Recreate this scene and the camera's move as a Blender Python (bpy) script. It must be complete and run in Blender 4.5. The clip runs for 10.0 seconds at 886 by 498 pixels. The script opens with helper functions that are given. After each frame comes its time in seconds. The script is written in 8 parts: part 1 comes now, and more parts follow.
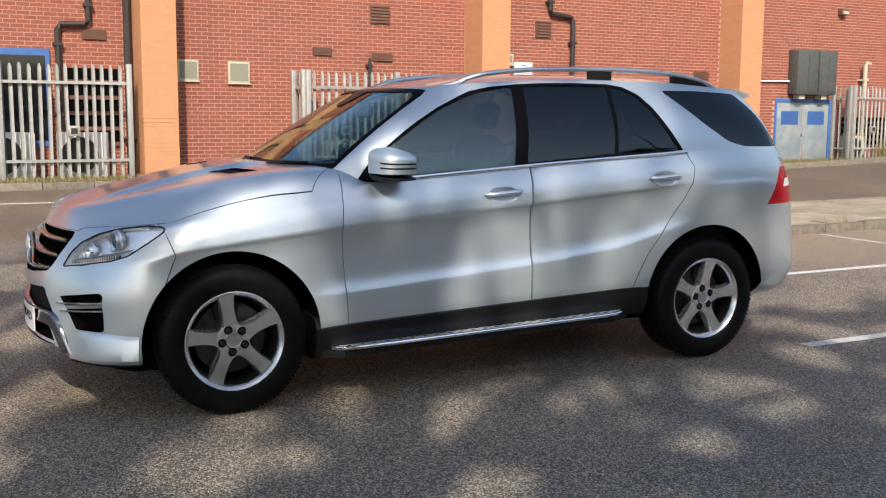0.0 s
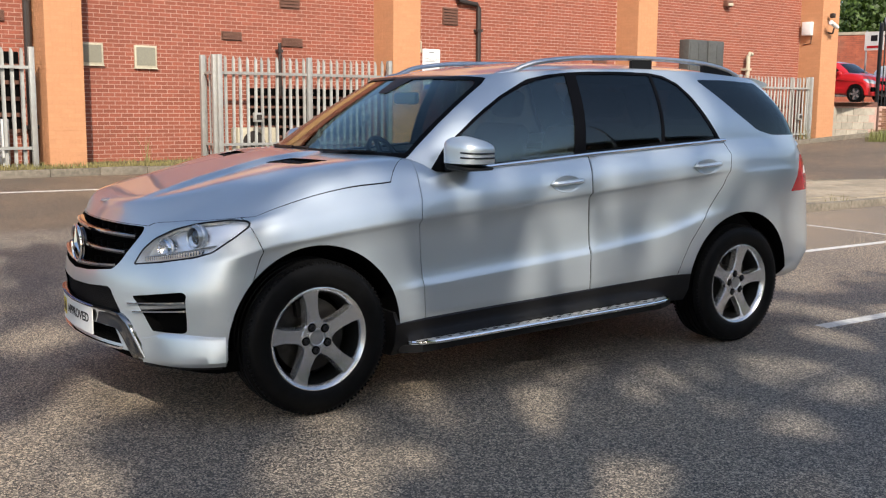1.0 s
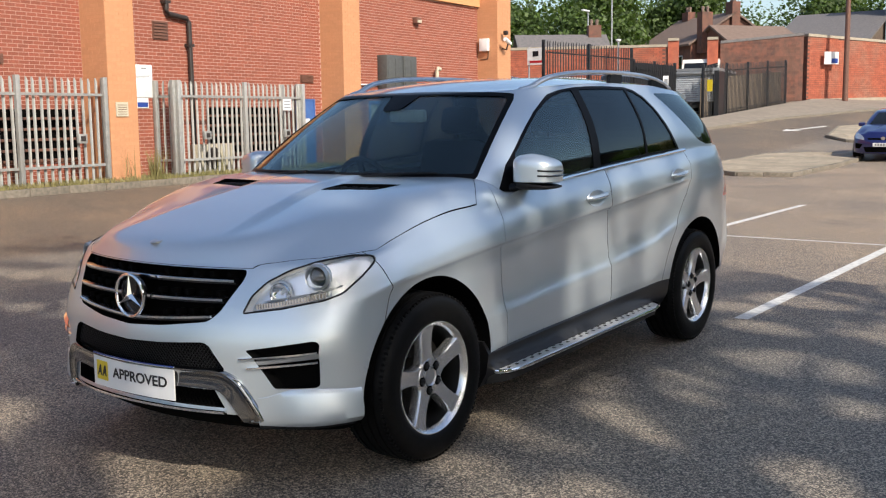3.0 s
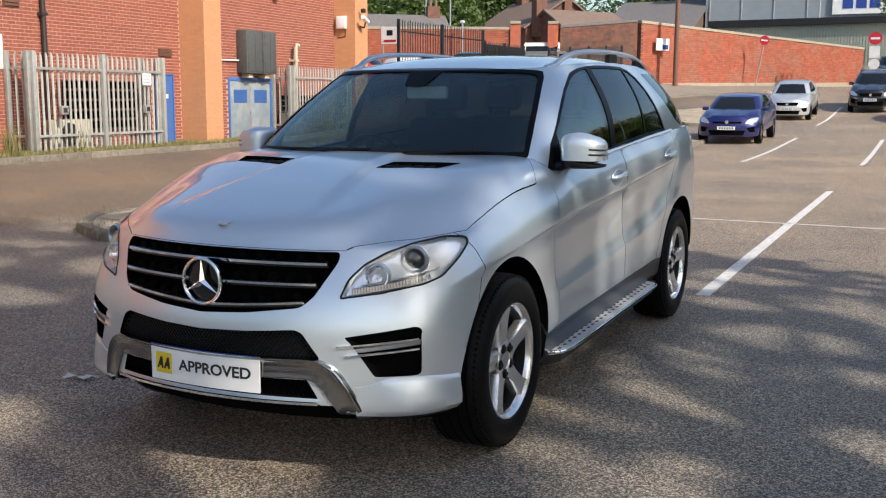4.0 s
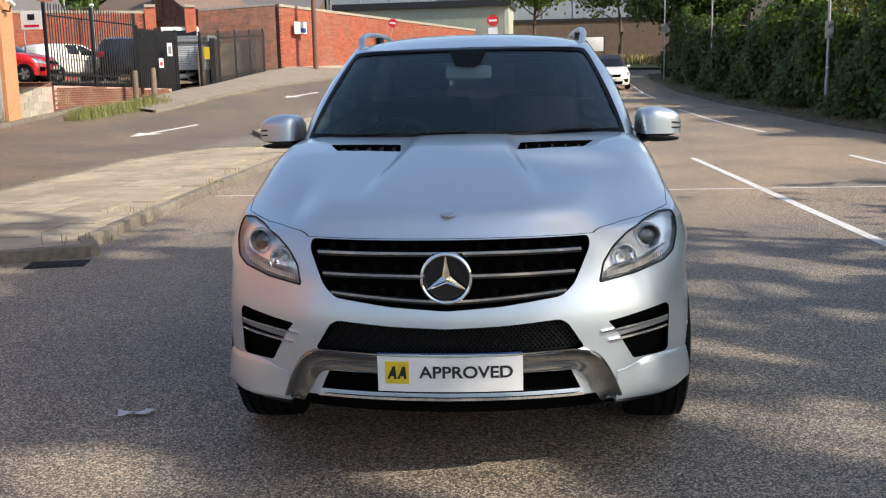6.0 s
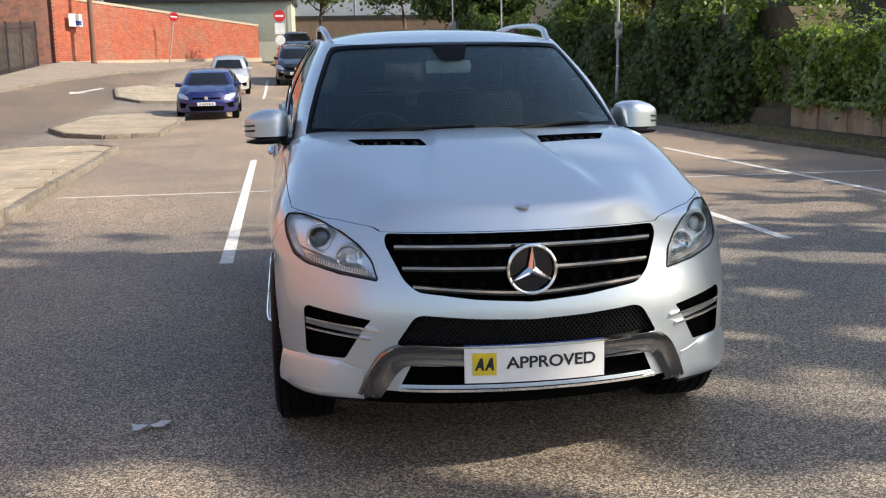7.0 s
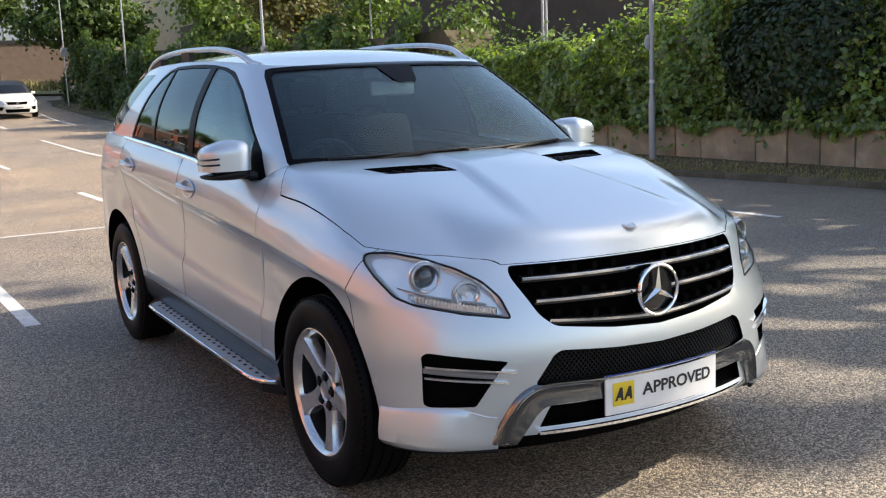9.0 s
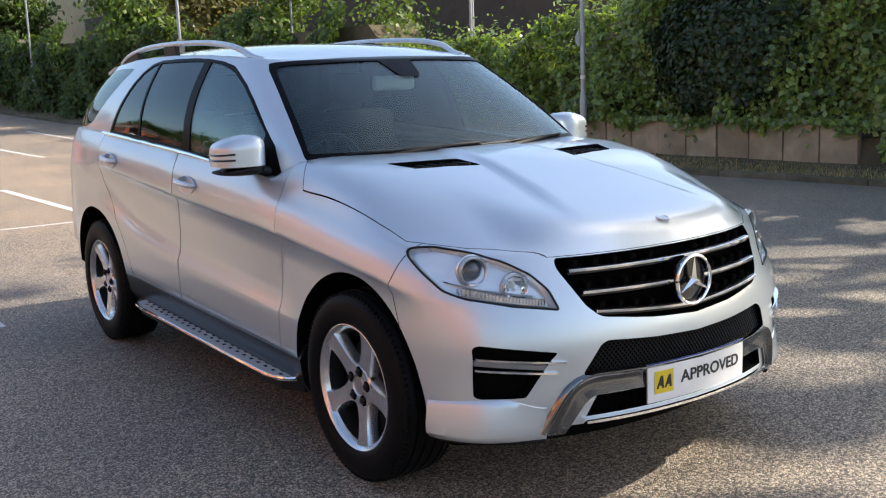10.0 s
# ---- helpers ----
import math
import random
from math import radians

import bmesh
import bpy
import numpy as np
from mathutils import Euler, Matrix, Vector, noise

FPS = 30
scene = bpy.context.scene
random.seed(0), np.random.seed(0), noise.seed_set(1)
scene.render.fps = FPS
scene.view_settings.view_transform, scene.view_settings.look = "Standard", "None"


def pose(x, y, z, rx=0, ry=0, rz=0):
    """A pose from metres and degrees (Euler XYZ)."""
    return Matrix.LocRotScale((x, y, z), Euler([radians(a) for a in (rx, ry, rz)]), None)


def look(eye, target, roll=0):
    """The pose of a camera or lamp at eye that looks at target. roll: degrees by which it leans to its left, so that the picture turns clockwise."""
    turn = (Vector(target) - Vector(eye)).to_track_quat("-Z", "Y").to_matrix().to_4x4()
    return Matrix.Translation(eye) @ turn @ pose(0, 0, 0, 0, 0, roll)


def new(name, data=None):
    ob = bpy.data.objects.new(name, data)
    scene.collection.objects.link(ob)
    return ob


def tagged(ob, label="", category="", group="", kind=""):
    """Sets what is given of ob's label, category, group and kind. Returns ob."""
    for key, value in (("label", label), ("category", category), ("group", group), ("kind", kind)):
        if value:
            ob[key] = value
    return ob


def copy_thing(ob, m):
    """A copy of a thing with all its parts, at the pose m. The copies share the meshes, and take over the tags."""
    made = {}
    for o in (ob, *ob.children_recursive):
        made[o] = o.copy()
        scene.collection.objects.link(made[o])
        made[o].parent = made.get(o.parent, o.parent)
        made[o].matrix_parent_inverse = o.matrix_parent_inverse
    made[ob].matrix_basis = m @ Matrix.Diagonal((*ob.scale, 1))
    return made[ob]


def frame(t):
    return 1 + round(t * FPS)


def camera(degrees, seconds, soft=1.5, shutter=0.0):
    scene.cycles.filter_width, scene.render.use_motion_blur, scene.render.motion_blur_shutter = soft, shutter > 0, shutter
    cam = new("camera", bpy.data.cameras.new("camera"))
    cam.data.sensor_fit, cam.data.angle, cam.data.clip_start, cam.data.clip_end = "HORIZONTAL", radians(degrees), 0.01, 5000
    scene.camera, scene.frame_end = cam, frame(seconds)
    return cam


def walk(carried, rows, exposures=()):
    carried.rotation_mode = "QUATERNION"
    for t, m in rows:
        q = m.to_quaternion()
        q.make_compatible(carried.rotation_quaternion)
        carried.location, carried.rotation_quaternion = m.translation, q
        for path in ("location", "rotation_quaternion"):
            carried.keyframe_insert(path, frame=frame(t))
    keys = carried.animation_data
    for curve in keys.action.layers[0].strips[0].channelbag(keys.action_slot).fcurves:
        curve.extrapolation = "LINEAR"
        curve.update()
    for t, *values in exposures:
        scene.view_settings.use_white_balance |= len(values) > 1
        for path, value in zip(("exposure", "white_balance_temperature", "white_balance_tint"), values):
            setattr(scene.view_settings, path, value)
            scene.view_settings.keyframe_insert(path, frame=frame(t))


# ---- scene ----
cam = camera(46.9, 10.0, soft=1.2)
PATH = [
    (0, (5.77, -2.68, 1.462), (3.985, -1.814, 1.205), 0.3),
    (0.5, (5.49, -3.143, 1.445), (3.772, -2.157, 1.165), 0.6),
    (1, (5.144, -3.572, 1.464), (3.495, -2.474, 1.183), 0.5),
    (1.5, (4.771, -4.001, 1.443), (3.236, -2.748, 1.175), 0.6),
    (2, (4.344, -4.352, 1.46), (2.886, -3.004, 1.218), -0.0),
    (2.5, (3.901, -4.646, 1.464), (2.579, -3.163, 1.235), -0.8),
    (2.7, (3.745, -4.765, 1.471), (2.488, -3.228, 1.235), -0.9),
    (3.8, (2.733, -5.28, 1.495), (1.801, -3.535, 1.202), 0.2),
    (4, (2.522, -5.361, 1.471), (1.651, -3.585, 1.177), 0.2),
    (4.5, (1.944, -5.509, 1.477), (1.241, -3.66, 1.18), 0.2),
    (5, (1.375, -5.629, 1.469), (0.846, -3.726, 1.158), -0.7),
    (5.5, (0.823, -5.719, 1.48), (0.463, -3.779, 1.157), -1.2),
    (6, (0.268, -5.84, 1.472), (0.114, -3.874, 1.141), -1.4),
    (6.2, (0.039, -5.892, 1.472), (-0.041, -3.921, 1.14), -1.2),
    (7.3, (-1.126, -5.711, 1.486), (-0.702, -3.789, 1.131), -1.1),
    (7.5, (-1.313, -5.587, 1.468), (-0.8, -3.687, 1.11), -1.1),
    (8, (-1.758, -5.422, 1.487), (-1.036, -3.591, 1.128), -1.7),
    (8.5, (-2.165, -5.218, 1.504), (-1.274, -3.464, 1.145), -2.1),
    (8.7, (-2.297, -5.094, 1.499), (-1.357, -3.363, 1.153), -2.1),
    (9, (-2.415, -4.94, 1.514), (-1.412, -3.24, 1.192), -2.3),
    (9.5, (-2.659, -4.788, 1.519), (-1.552, -3.152, 1.204), -2.1),
    (10, (-2.825, -4.698, 1.531), (-1.672, -3.1, 1.193), -2.1),
]
walk(cam, [(t, look(eye, target, roll)) for t, eye, target, roll in PATH],
     exposures=[(0, 0.38, 6450, 10), (4, 0.40, 6400, 10), (6, 0.56, 6550, 10), (8, 0.84, 6700, 10), (10, 1.0, 6600, 10)])
# ---- light ----
SUN_AZ, SUN_EL = radians(-22), radians(38)
SUN_DIR = Vector((math.cos(SUN_EL) * math.cos(SUN_AZ), math.cos(SUN_EL) * math.sin(SUN_AZ), math.sin(SUN_EL)))
world = bpy.data.worlds.new("sky")
scene.world = world
world.use_nodes = True
wn = world.node_tree.nodes
sky = wn.new("ShaderNodeTexSky")
sky.sky_type, sky.sun_disc = "NISHITA", False
sky.sun_elevation, sky.sun_rotation = SUN_EL, radians(90) - SUN_AZ
sky.dust_density, sky.air_density, sky.ozone_density = 2.0, 1.0, 0.9
world.node_tree.links.new(sky.outputs[0], wn["Background"].inputs[0])
wn["Background"].inputs[1].default_value = 0.15
sun = new("sun", bpy.data.lights.new("sun", "SUN"))
sun.data.energy, sun.data.angle, sun.data.color = 4.3, radians(0.55), (1.0, 0.915, 0.79)
sun.matrix_world = look(SUN_DIR * 60, (0, 0, 0))


# ---- materials ----
def noise_mix(nt, scale, detail, c0, c1, lo=0.3, hi=0.7, vec=None, rough=0.6):
    """A ramp between two colours over a noise in object space."""
    n = nt.nodes.new("ShaderNodeTexNoise")
    n.inputs["Scale"].default_value, n.inputs["Detail"].default_value, n.inputs["Roughness"].default_value = scale, detail, rough
    if vec:
        nt.links.new(vec, n.inputs["Vector"])
    r = nt.nodes.new("ShaderNodeValToRGB")
    r.color_ramp.elements[0].position, r.color_ramp.elements[1].position = lo, hi
    r.color_ramp.elements[0].color, r.color_ramp.elements[1].color = (*c0, 1), (*c1, 1)
    nt.links.new(n.outputs["Fac"], r.inputs["Fac"])
    return r.outputs["Color"], n.outputs["Fac"]


def mix_rgb(nt, fac, a, b, mode="MIX"):
    m = nt.nodes.new("ShaderNodeMix")
    m.data_type, m.blend_type = "RGBA", mode
    for sock, v in ((m.inputs[0], fac), (m.inputs[6], a), (m.inputs[7], b)):
        if hasattr(v, "is_linked"):
            nt.links.new(v, sock)
        else:
            sock.default_value = v
    return m.outputs[2]


def material(name, c0, c1=None, scale=8.0, rough=0.7, metal=0.0, bump=0.0, bscale=60.0, stain=None, sscale=0.6, vary=0.0, island=0.0, coat=0.0, spec=0.5, slo=0.45, shi=0.7):
    """Grain between two colours, broad stains, relief, and a tint that varies from piece to piece."""
    m = bpy.data.materials.new(name)
    m.use_nodes = True
    nt = m.node_tree
    b = nt.nodes["Principled BSDF"]
    pos = nt.nodes.new("ShaderNodeNewGeometry").outputs["Position"]
    c1 = c1 or tuple(v * 0.8 for v in c0)
    col, fac = noise_mix(nt, scale, 6.0, c1, c0, vec=pos)
    if stain:
        _, sf = noise_mix(nt, sscale, 5.0, (0, 0, 0), (1, 1, 1), slo, shi, vec=pos)
        rr = nt.nodes.new("ShaderNodeMapRange")
        rr.inputs[1].default_value, rr.inputs[2].default_value = slo, shi
        nt.links.new(sf, rr.inputs[0])
        col = mix_rgb(nt, rr.outputs[0], col, (*stain, 1))
    if vary or island:
        src = nt.nodes.new("ShaderNodeObjectInfo").outputs["Random"] if vary else nt.nodes.new("ShaderNodeNewGeometry").outputs["Random Per Island"]
        k = vary or island
        hs = nt.nodes.new("ShaderNodeHueSaturation")
        mr = nt.nodes.new("ShaderNodeMapRange")
        mr.inputs[3].default_value, mr.inputs[4].default_value = 1 - k, 1 + k
        nt.links.new(src, mr.inputs[0])
        nt.links.new(mr.outputs[0], hs.inputs["Value"])
        nt.links.new(col, hs.inputs["Color"])
        col = hs.outputs["Color"]
    nt.links.new(col, b.inputs["Base Color"])
    b.inputs["Roughness"].default_value, b.inputs["Metallic"].default_value = rough, metal
    b.inputs["Coat Weight"].default_value, b.inputs["Specular IOR Level"].default_value = coat, spec
    b.inputs["Coat Roughness"].default_value = 0.03
    if bump:
        n = nt.nodes.new("ShaderNodeTexNoise")
        n.inputs["Scale"].default_value, n.inputs["Detail"].default_value = bscale, 4.0
        nt.links.new(pos, n.inputs["Vector"])
        bp = nt.nodes.new("ShaderNodeBump")
        bp.inputs["Strength"].default_value, bp.inputs["Distance"].default_value = bump, 0.01
        nt.links.new(n.outputs["Fac"], bp.inputs["Height"])
        nt.links.new(bp.outputs["Normal"], b.inputs["Normal"])
    return m


def glass(name, tint=(0.8, 0.85, 0.85), clear=0.75, sheen=0.04):
    """A thin pane: a share of straight-through light and a mirror sheen that grows towards a grazing view."""
    m = bpy.data.materials.new(name)
    m.use_nodes = True
    nt = m.node_tree
    nt.nodes.remove(nt.nodes["Principled BSDF"])
    t = nt.nodes.new("ShaderNodeBsdfTransparent")
    t.inputs[0].default_value = (*[v * clear for v in tint], 1)
    g = nt.nodes.new("ShaderNodeBsdfGlossy")
    g.inputs["Roughness"].default_value = 0.01
    g.inputs["Color"].default_value = (0.90, 1, 1, 1)
    lw = nt.nodes.new("ShaderNodeLayerWeight")
    lw.inputs[0].default_value = 0.5
    pw = nt.nodes.new("ShaderNodeMath")
    pw.operation = "POWER"
    pw.inputs[1].default_value = 4.6
    nt.links.new(lw.outputs["Facing"], pw.inputs[0])
    mr = nt.nodes.new("ShaderNodeMapRange")
    mr.inputs[3].default_value, mr.inputs[4].default_value = sheen, 0.85
    nt.links.new(pw.outputs[0], mr.inputs[0])
    mx = nt.nodes.new("ShaderNodeMixShader")
    nt.links.new(mr.outputs[0], mx.inputs[0])
    nt.links.new(t.outputs[0], mx.inputs[1])
    nt.links.new(g.outputs[0], mx.inputs[2])
    nt.links.new(mx.outputs[0], nt.nodes["Material Output"].inputs[0])
    return m


def car_paint(name, col, metal=0.75, rough=0.34):
    m = material(name, col, tuple(v * 0.97 for v in col), scale=900, rough=rough, metal=metal, coat=1.0)
    m.node_tree.nodes["Principled BSDF"].inputs["Coat Roughness"].default_value = 0.04
    return m


SILVER = car_paint("silver_paint", (0.60, 0.665, 0.715), 0.70, 0.36)
BLACK = material("black_plastic", (0.010, 0.010, 0.011), rough=0.45, scale=40, spec=0.25)
GLOSSBLACK = material("gloss_black", (0.008, 0.008, 0.009), rough=0.12, coat=0.6)
BAND = material("black_glass_band", (0.005, 0.005, 0.006), rough=0.3, spec=0.05)
# near-black for openings and undersides: their shade is put into the colour
VOID = material("recess_shade", (0.004, 0.004, 0.004), rough=0.9, spec=0.02)
RUBBER = material("tyre_rubber", (0.0065, 0.0065, 0.007), (0.004, 0.004, 0.004), scale=25, rough=0.5, bump=0.12, bscale=180, spec=0.10)
ALLOY = material("alloy_wheel", (0.74, 0.75, 0.76), (0.68, 0.68, 0.69), scale=6, rough=0.24, metal=0.88, coat=0.5)
STEEL = material("brake_steel", (0.060, 0.057, 0.055), (0.035, 0.033, 0.032), scale=30, rough=0.5, metal=0.8)
BARREL = material("dark_barrel", (0.012, 0.012, 0.012), rough=0.5, metal=0.3, spec=0.2)
CHROME = material("chrome", (0.92, 0.92, 0.93), (0.88, 0.88, 0.89), rough=0.05, metal=1.0)
SATIN = material("satin_aluminium", (0.66, 0.67, 0.68), rough=0.3, metal=0.9, scale=30)
LAMP_SILVER = material("lamp_reflector", (0.92, 0.93, 0.94), (0.78, 0.80, 0.82), rough=0.22, metal=0.60, scale=25)
PROJECTOR = material("projector_glass", (0.020, 0.024, 0.030), rough=0.04, spec=0.7, coat=1.0)
LAMP_GREY = material("lamp_grey", (0.25, 0.26, 0.27), rough=0.3, metal=0.3)
AMBER = material("amber_lens", (0.78, 0.66, 0.54), rough=0.2)
RED_LENS = material("red_lens", (0.42, 0.008, 0.016), rough=0.15, coat=0.25, spec=0.3)
WHITE = material("white_plastic", (0.8, 0.8, 0.79), rough=0.35, scale=3)
YELLOW = material("yellow_panel", (0.75, 0.56, 0.03), rough=0.4)
INK = material("black_ink", (0.012, 0.012, 0.015), rough=0.5)
BLUE_INK = material("blue_ink", (0.02, 0.06, 0.30), rough=0.5)
RED_INK = material("red_ink", (0.55, 0.02, 0.03), rough=0.5)
CABIN = material("cabin_trim", (0.02, 0.02, 0.022), (0.014, 0.014, 0.015), scale=30, rough=0.75, bump=0.2, bscale=300, spec=0.2)
LEATHER = material("seat_leather", (0.007, 0.007, 0.0075), (0.005, 0.005, 0.005), scale=20, rough=0.75, bump=0.1, bscale=200, spec=0.12)
HEADLINER = material("headliner", (0.35, 0.34, 0.32), rough=0.9)
SCREEN_GLASS = glass("windscreen_glass", (0.82, 0.92, 0.92), 0.80, 0.045)
SIDE_GLASS = glass("side_glass", (0.84, 0.94, 0.93), 0.78, 0.085)
DARK_GLASS = glass("privacy_glass", (0.60, 0.62, 0.63), 0.42, 0.055)
LENS = glass("lamp_lens", (1.0, 1.0, 1.0), 1.0, 0.03)


# ---- mesh helpers ----
def link(name, data, mat=None, parent=None, label="", smooth=None):
    ob = new(name, data)
    if mat:
        if len(data.materials):
            data.materials.clear()
        for mm in (mat if isinstance(mat, (list, tuple)) else [mat]):
            data.materials.append(mm)
    if parent:
        ob.parent = parent
    if label:
        tagged(ob, label)
    if smooth is not None:
        data.polygons.foreach_set("use_smooth", [True] * len(data.polygons))
        data.set_sharp_from_angle(angle=radians(smooth))
    return ob


def part(name, bm, mat, parent=None, label="", smooth=35):
    """Links a bmesh as one mesh object under a thing or a part."""
    me = bpy.data.meshes.new(name)
    bm.to_mesh(me)
    bm.free()
    return link(name, me, mat, parent, label, smooth)


def thing(name, label, category, m=None, group="", kind=""):
    ob = tagged(new(name), label, category, group, kind)
    if m is not None:
        ob.matrix_world = m
    return ob


def bm_mesh(verts, faces):
    me = bpy.data.meshes.new("m")
    me.from_pydata([tuple(v) for v in verts], [], faces)
    return me


def to_bm(me):
    bm = bmesh.new()
    bm.from_mesh(me)
    return bm


def add_box(bm, lo, hi, m=None, bevel=0.0):
    g = bmesh.ops.create_cube(bm, size=1.0)
    c, s = (Vector(lo) + Vector(hi)) / 2, Vector(hi) - Vector(lo)
    t = Matrix.Translation(c) @ Matrix.Diagonal((*s, 1))
    bmesh.ops.transform(bm, matrix=(m @ t) if m is not None else t, verts=g["verts"])
    if bevel:
        ed = {e for v in g["verts"] for e in v.link_edges}
        bmesh.ops.bevel(bm, geom=list(ed), offset=bevel, segments=2, profile=0.5, affect="EDGES")
    return bm


def box(lo, hi, m=None, bevel=0.0):
    return add_box(bmesh.new(), lo, hi, m, bevel)


def add_tube(bm, pts, r, seg=8, cap=True, flat=1.0):
    """A round bar along points; r may be a list. flat squeezes it in its second axis."""
    pts = [Vector(p) for p in pts]
    rs = r if isinstance(r, (list, tuple)) else [r] * len(pts)
    up, rows = Vector((0, 0, 1)), []
    for i, p in enumerate(pts):
        d = (pts[min(i + 1, len(pts) - 1)] - pts[max(i - 1, 0)]).normalized()
        a = d.cross(up)
        a = d.cross(Vector((1, 0, 0))) if a.length < 0.05 else a
        a.normalize()
        b = a.cross(d)
        rows.append([bm.verts.new(p + a * math.cos(2 * math.pi * k / seg) * rs[i] + b * math.sin(2 * math.pi * k / seg) * rs[i] * flat) for k in range(seg)])
    for u, v in zip(rows, rows[1:]):
        for k in range(seg):
            bm.faces.new((u[k], u[(k + 1) % seg], v[(k + 1) % seg], v[k]))
    if cap:
        bm.faces.new(rows[0][::-1]), bm.faces.new(rows[-1])
    return bm


def tube(pts, r, seg=8, cap=True, flat=1.0):
    return add_tube(bmesh.new(), pts, r, seg, cap, flat)


def lathe(profile, seg=48, m=None, closed=False):
    """Turns (radius, height) pairs round the z axis."""
    bm = bmesh.new()
    rows = []
    for r, h in profile:
        rows.append([bm.verts.new((r * math.cos(2 * math.pi * k / seg), r * math.sin(2 * math.pi * k / seg), h)) for k in range(seg)] if r > 1e-6 else [bm.verts.new((0, 0, h))])
    pairs = list(zip(rows, rows[1:])) + ([(rows[-1], rows[0])] if closed else [])
    for u, v in pairs:
        for k in range(seg):
            k2 = (k + 1) % seg
            q = [u[k % len(u)], u[k2 % len(u)], v[k2 % len(v)], v[k % len(v)]]
            q = [w for i, w in enumerate(q) if w not in q[:i]]
            if len(q) > 2:
                bm.faces.new(q)
    if m is not None:
        bmesh.ops.transform(bm, matrix=m, verts=bm.verts)
    return bm


def prism(poly, axis, lo, hi):
    """A solid from a polygon in the two other axes, swept along one axis."""
    ar = sum(a[0] * b[1] - a[1] * b[0] for a, b in zip(poly, poly[1:] + poly[:1]))
    if (ar < 0) != (axis == "y"):
        poly = poly[::-1]
    put = {"x": lambda p, c: (c, p[0], p[1]), "y": lambda p, c: (p[0], c, p[1]), "z": lambda p, c: (p[0], p[1], c)}[axis]
    n = len(poly)
    vs = [put(p, lo) for p in poly] + [put(p, hi) for p in poly]
    fs = [tuple(range(n))[::-1], tuple(range(n, 2 * n))] + [(i, (i + 1) % n, n + (i + 1) % n, n + i) for i in range(n)]
    return bm_mesh(vs, fs)


def grow(poly, d):
    """The polygon with its edges moved out by d."""
    n, out = len(poly), []
    ar = sum(a[0] * b[1] - a[1] * b[0] for a, b in zip(poly, poly[1:] + poly[:1]))
    sg = 1 if ar > 0 else -1
    for i in range(n):
        p0, p1, p2 = Vector(poly[i - 1]), Vector(poly[i]), Vector(poly[(i + 1) % n])
        a, b = (p1 - p0).normalized(), (p2 - p1).normalized()
        na, nb = Vector((a.y, -a.x)) * sg, Vector((b.y, -b.x)) * sg
        k = (na + nb)
        k = k / max(0.35, k.length_squared / 2) if k.length > 1e-6 else na
        out.append(tuple(p1 + k * d))
    return out


def round_poly(poly, r, seg=4):
    """The polygon with its corners rounded."""
    out, n = [], len(poly)
    for i in range(n):
        p0, p1, p2 = Vector(poly[i - 1]), Vector(poly[i]), Vector(poly[(i + 1) % n])
        q = min(r, (p0 - p1).length * 0.45, (p2 - p1).length * 0.45)
        a, b = p1 + (p0 - p1).normalized() * q, p1 + (p2 - p1).normalized() * q
        for k in range(seg + 1):
            t = k / seg
            out.append(tuple(a * (1 - t) ** 2 + p1 * 2 * t * (1 - t) + b * t * t))
    return out


def boolean(a, b, op):
    """A new mesh: a joined with, cut by, or met with b."""
    oa, ob = bpy.data.objects.new("ta", a), bpy.data.objects.new("tb", b)
    for o in (oa, ob):
        scene.collection.objects.link(o)
    md = oa.modifiers.new("b", "BOOLEAN")
    md.operation, md.object, md.solver = op, ob, "MANIFOLD"
    if len(b.materials):
        md.material_mode = "TRANSFER"
    dg = bpy.context.evaluated_depsgraph_get()
    me = bpy.data.meshes.new_from_object(oa.evaluated_get(dg), depsgraph=dg)
    for o in (oa, ob):
        bpy.data.objects.remove(o)
    return me


def cut(a, *bs):
    for b in bs:
        a = boolean(a, b, "DIFFERENCE")
    return a


def meet(a, b):
    return boolean(a, b, "INTERSECT")


def spline(ctrl, n):
    """n points through control points of any dimension (Catmull-Rom), evenly by control index."""
    c = [np.array(p, float) for p in ctrl]
    out = []
    for i in range(n):
        t = i / (n - 1) * (len(c) - 1)
        k = min(int(t), len(c) - 2)
        f = t - k
        p0, p1, p2, p3 = c[max(k - 1, 0)], c[k], c[k + 1], c[min(k + 2, len(c) - 1)]
        out.append(0.5 * (2 * p1 + (p2 - p0) * f + (2 * p0 - 5 * p1 + 4 * p2 - p3) * f * f + (3 * p1 - p0 - 3 * p2 + p3) * f ** 3))
    return out


def lerp_at(x, table):
    return float(np.interp(x, [a for a, _ in table], [b for _, b in table]))


def sstep(a, b, x):
    t = min(1, max(0, (x - a) / (b - a)))
    return t * t * (3 - 2 * t)


def loft_solid(rings, tip_top, tip_bottom):
    """A closed solid from stacked closed rings and two end points."""
    n = len(rings[0])
    vs = [tuple(p) for r in rings for p in r] + [tuple(tip_bottom), tuple(tip_top)]
    fs = []
    for j in range(len(rings) - 1):
        for i in range(n):
            k = (i + 1) % n
            fs.append((j * n + i, j * n + k, (j + 1) * n + k, (j + 1) * n + i))
    b, t, last = len(vs) - 2, len(vs) - 1, (len(rings) - 1) * n
    for i in range(n):
        k = (i + 1) % n
        fs += [(b, k, i), (t, last + i, last + k)]
    me = bm_mesh(vs, fs)
    bm = to_bm(me)
    bmesh.ops.recalc_face_normals(bm, faces=bm.faces)
    bm.to_mesh(me)
    bm.free()
    return me


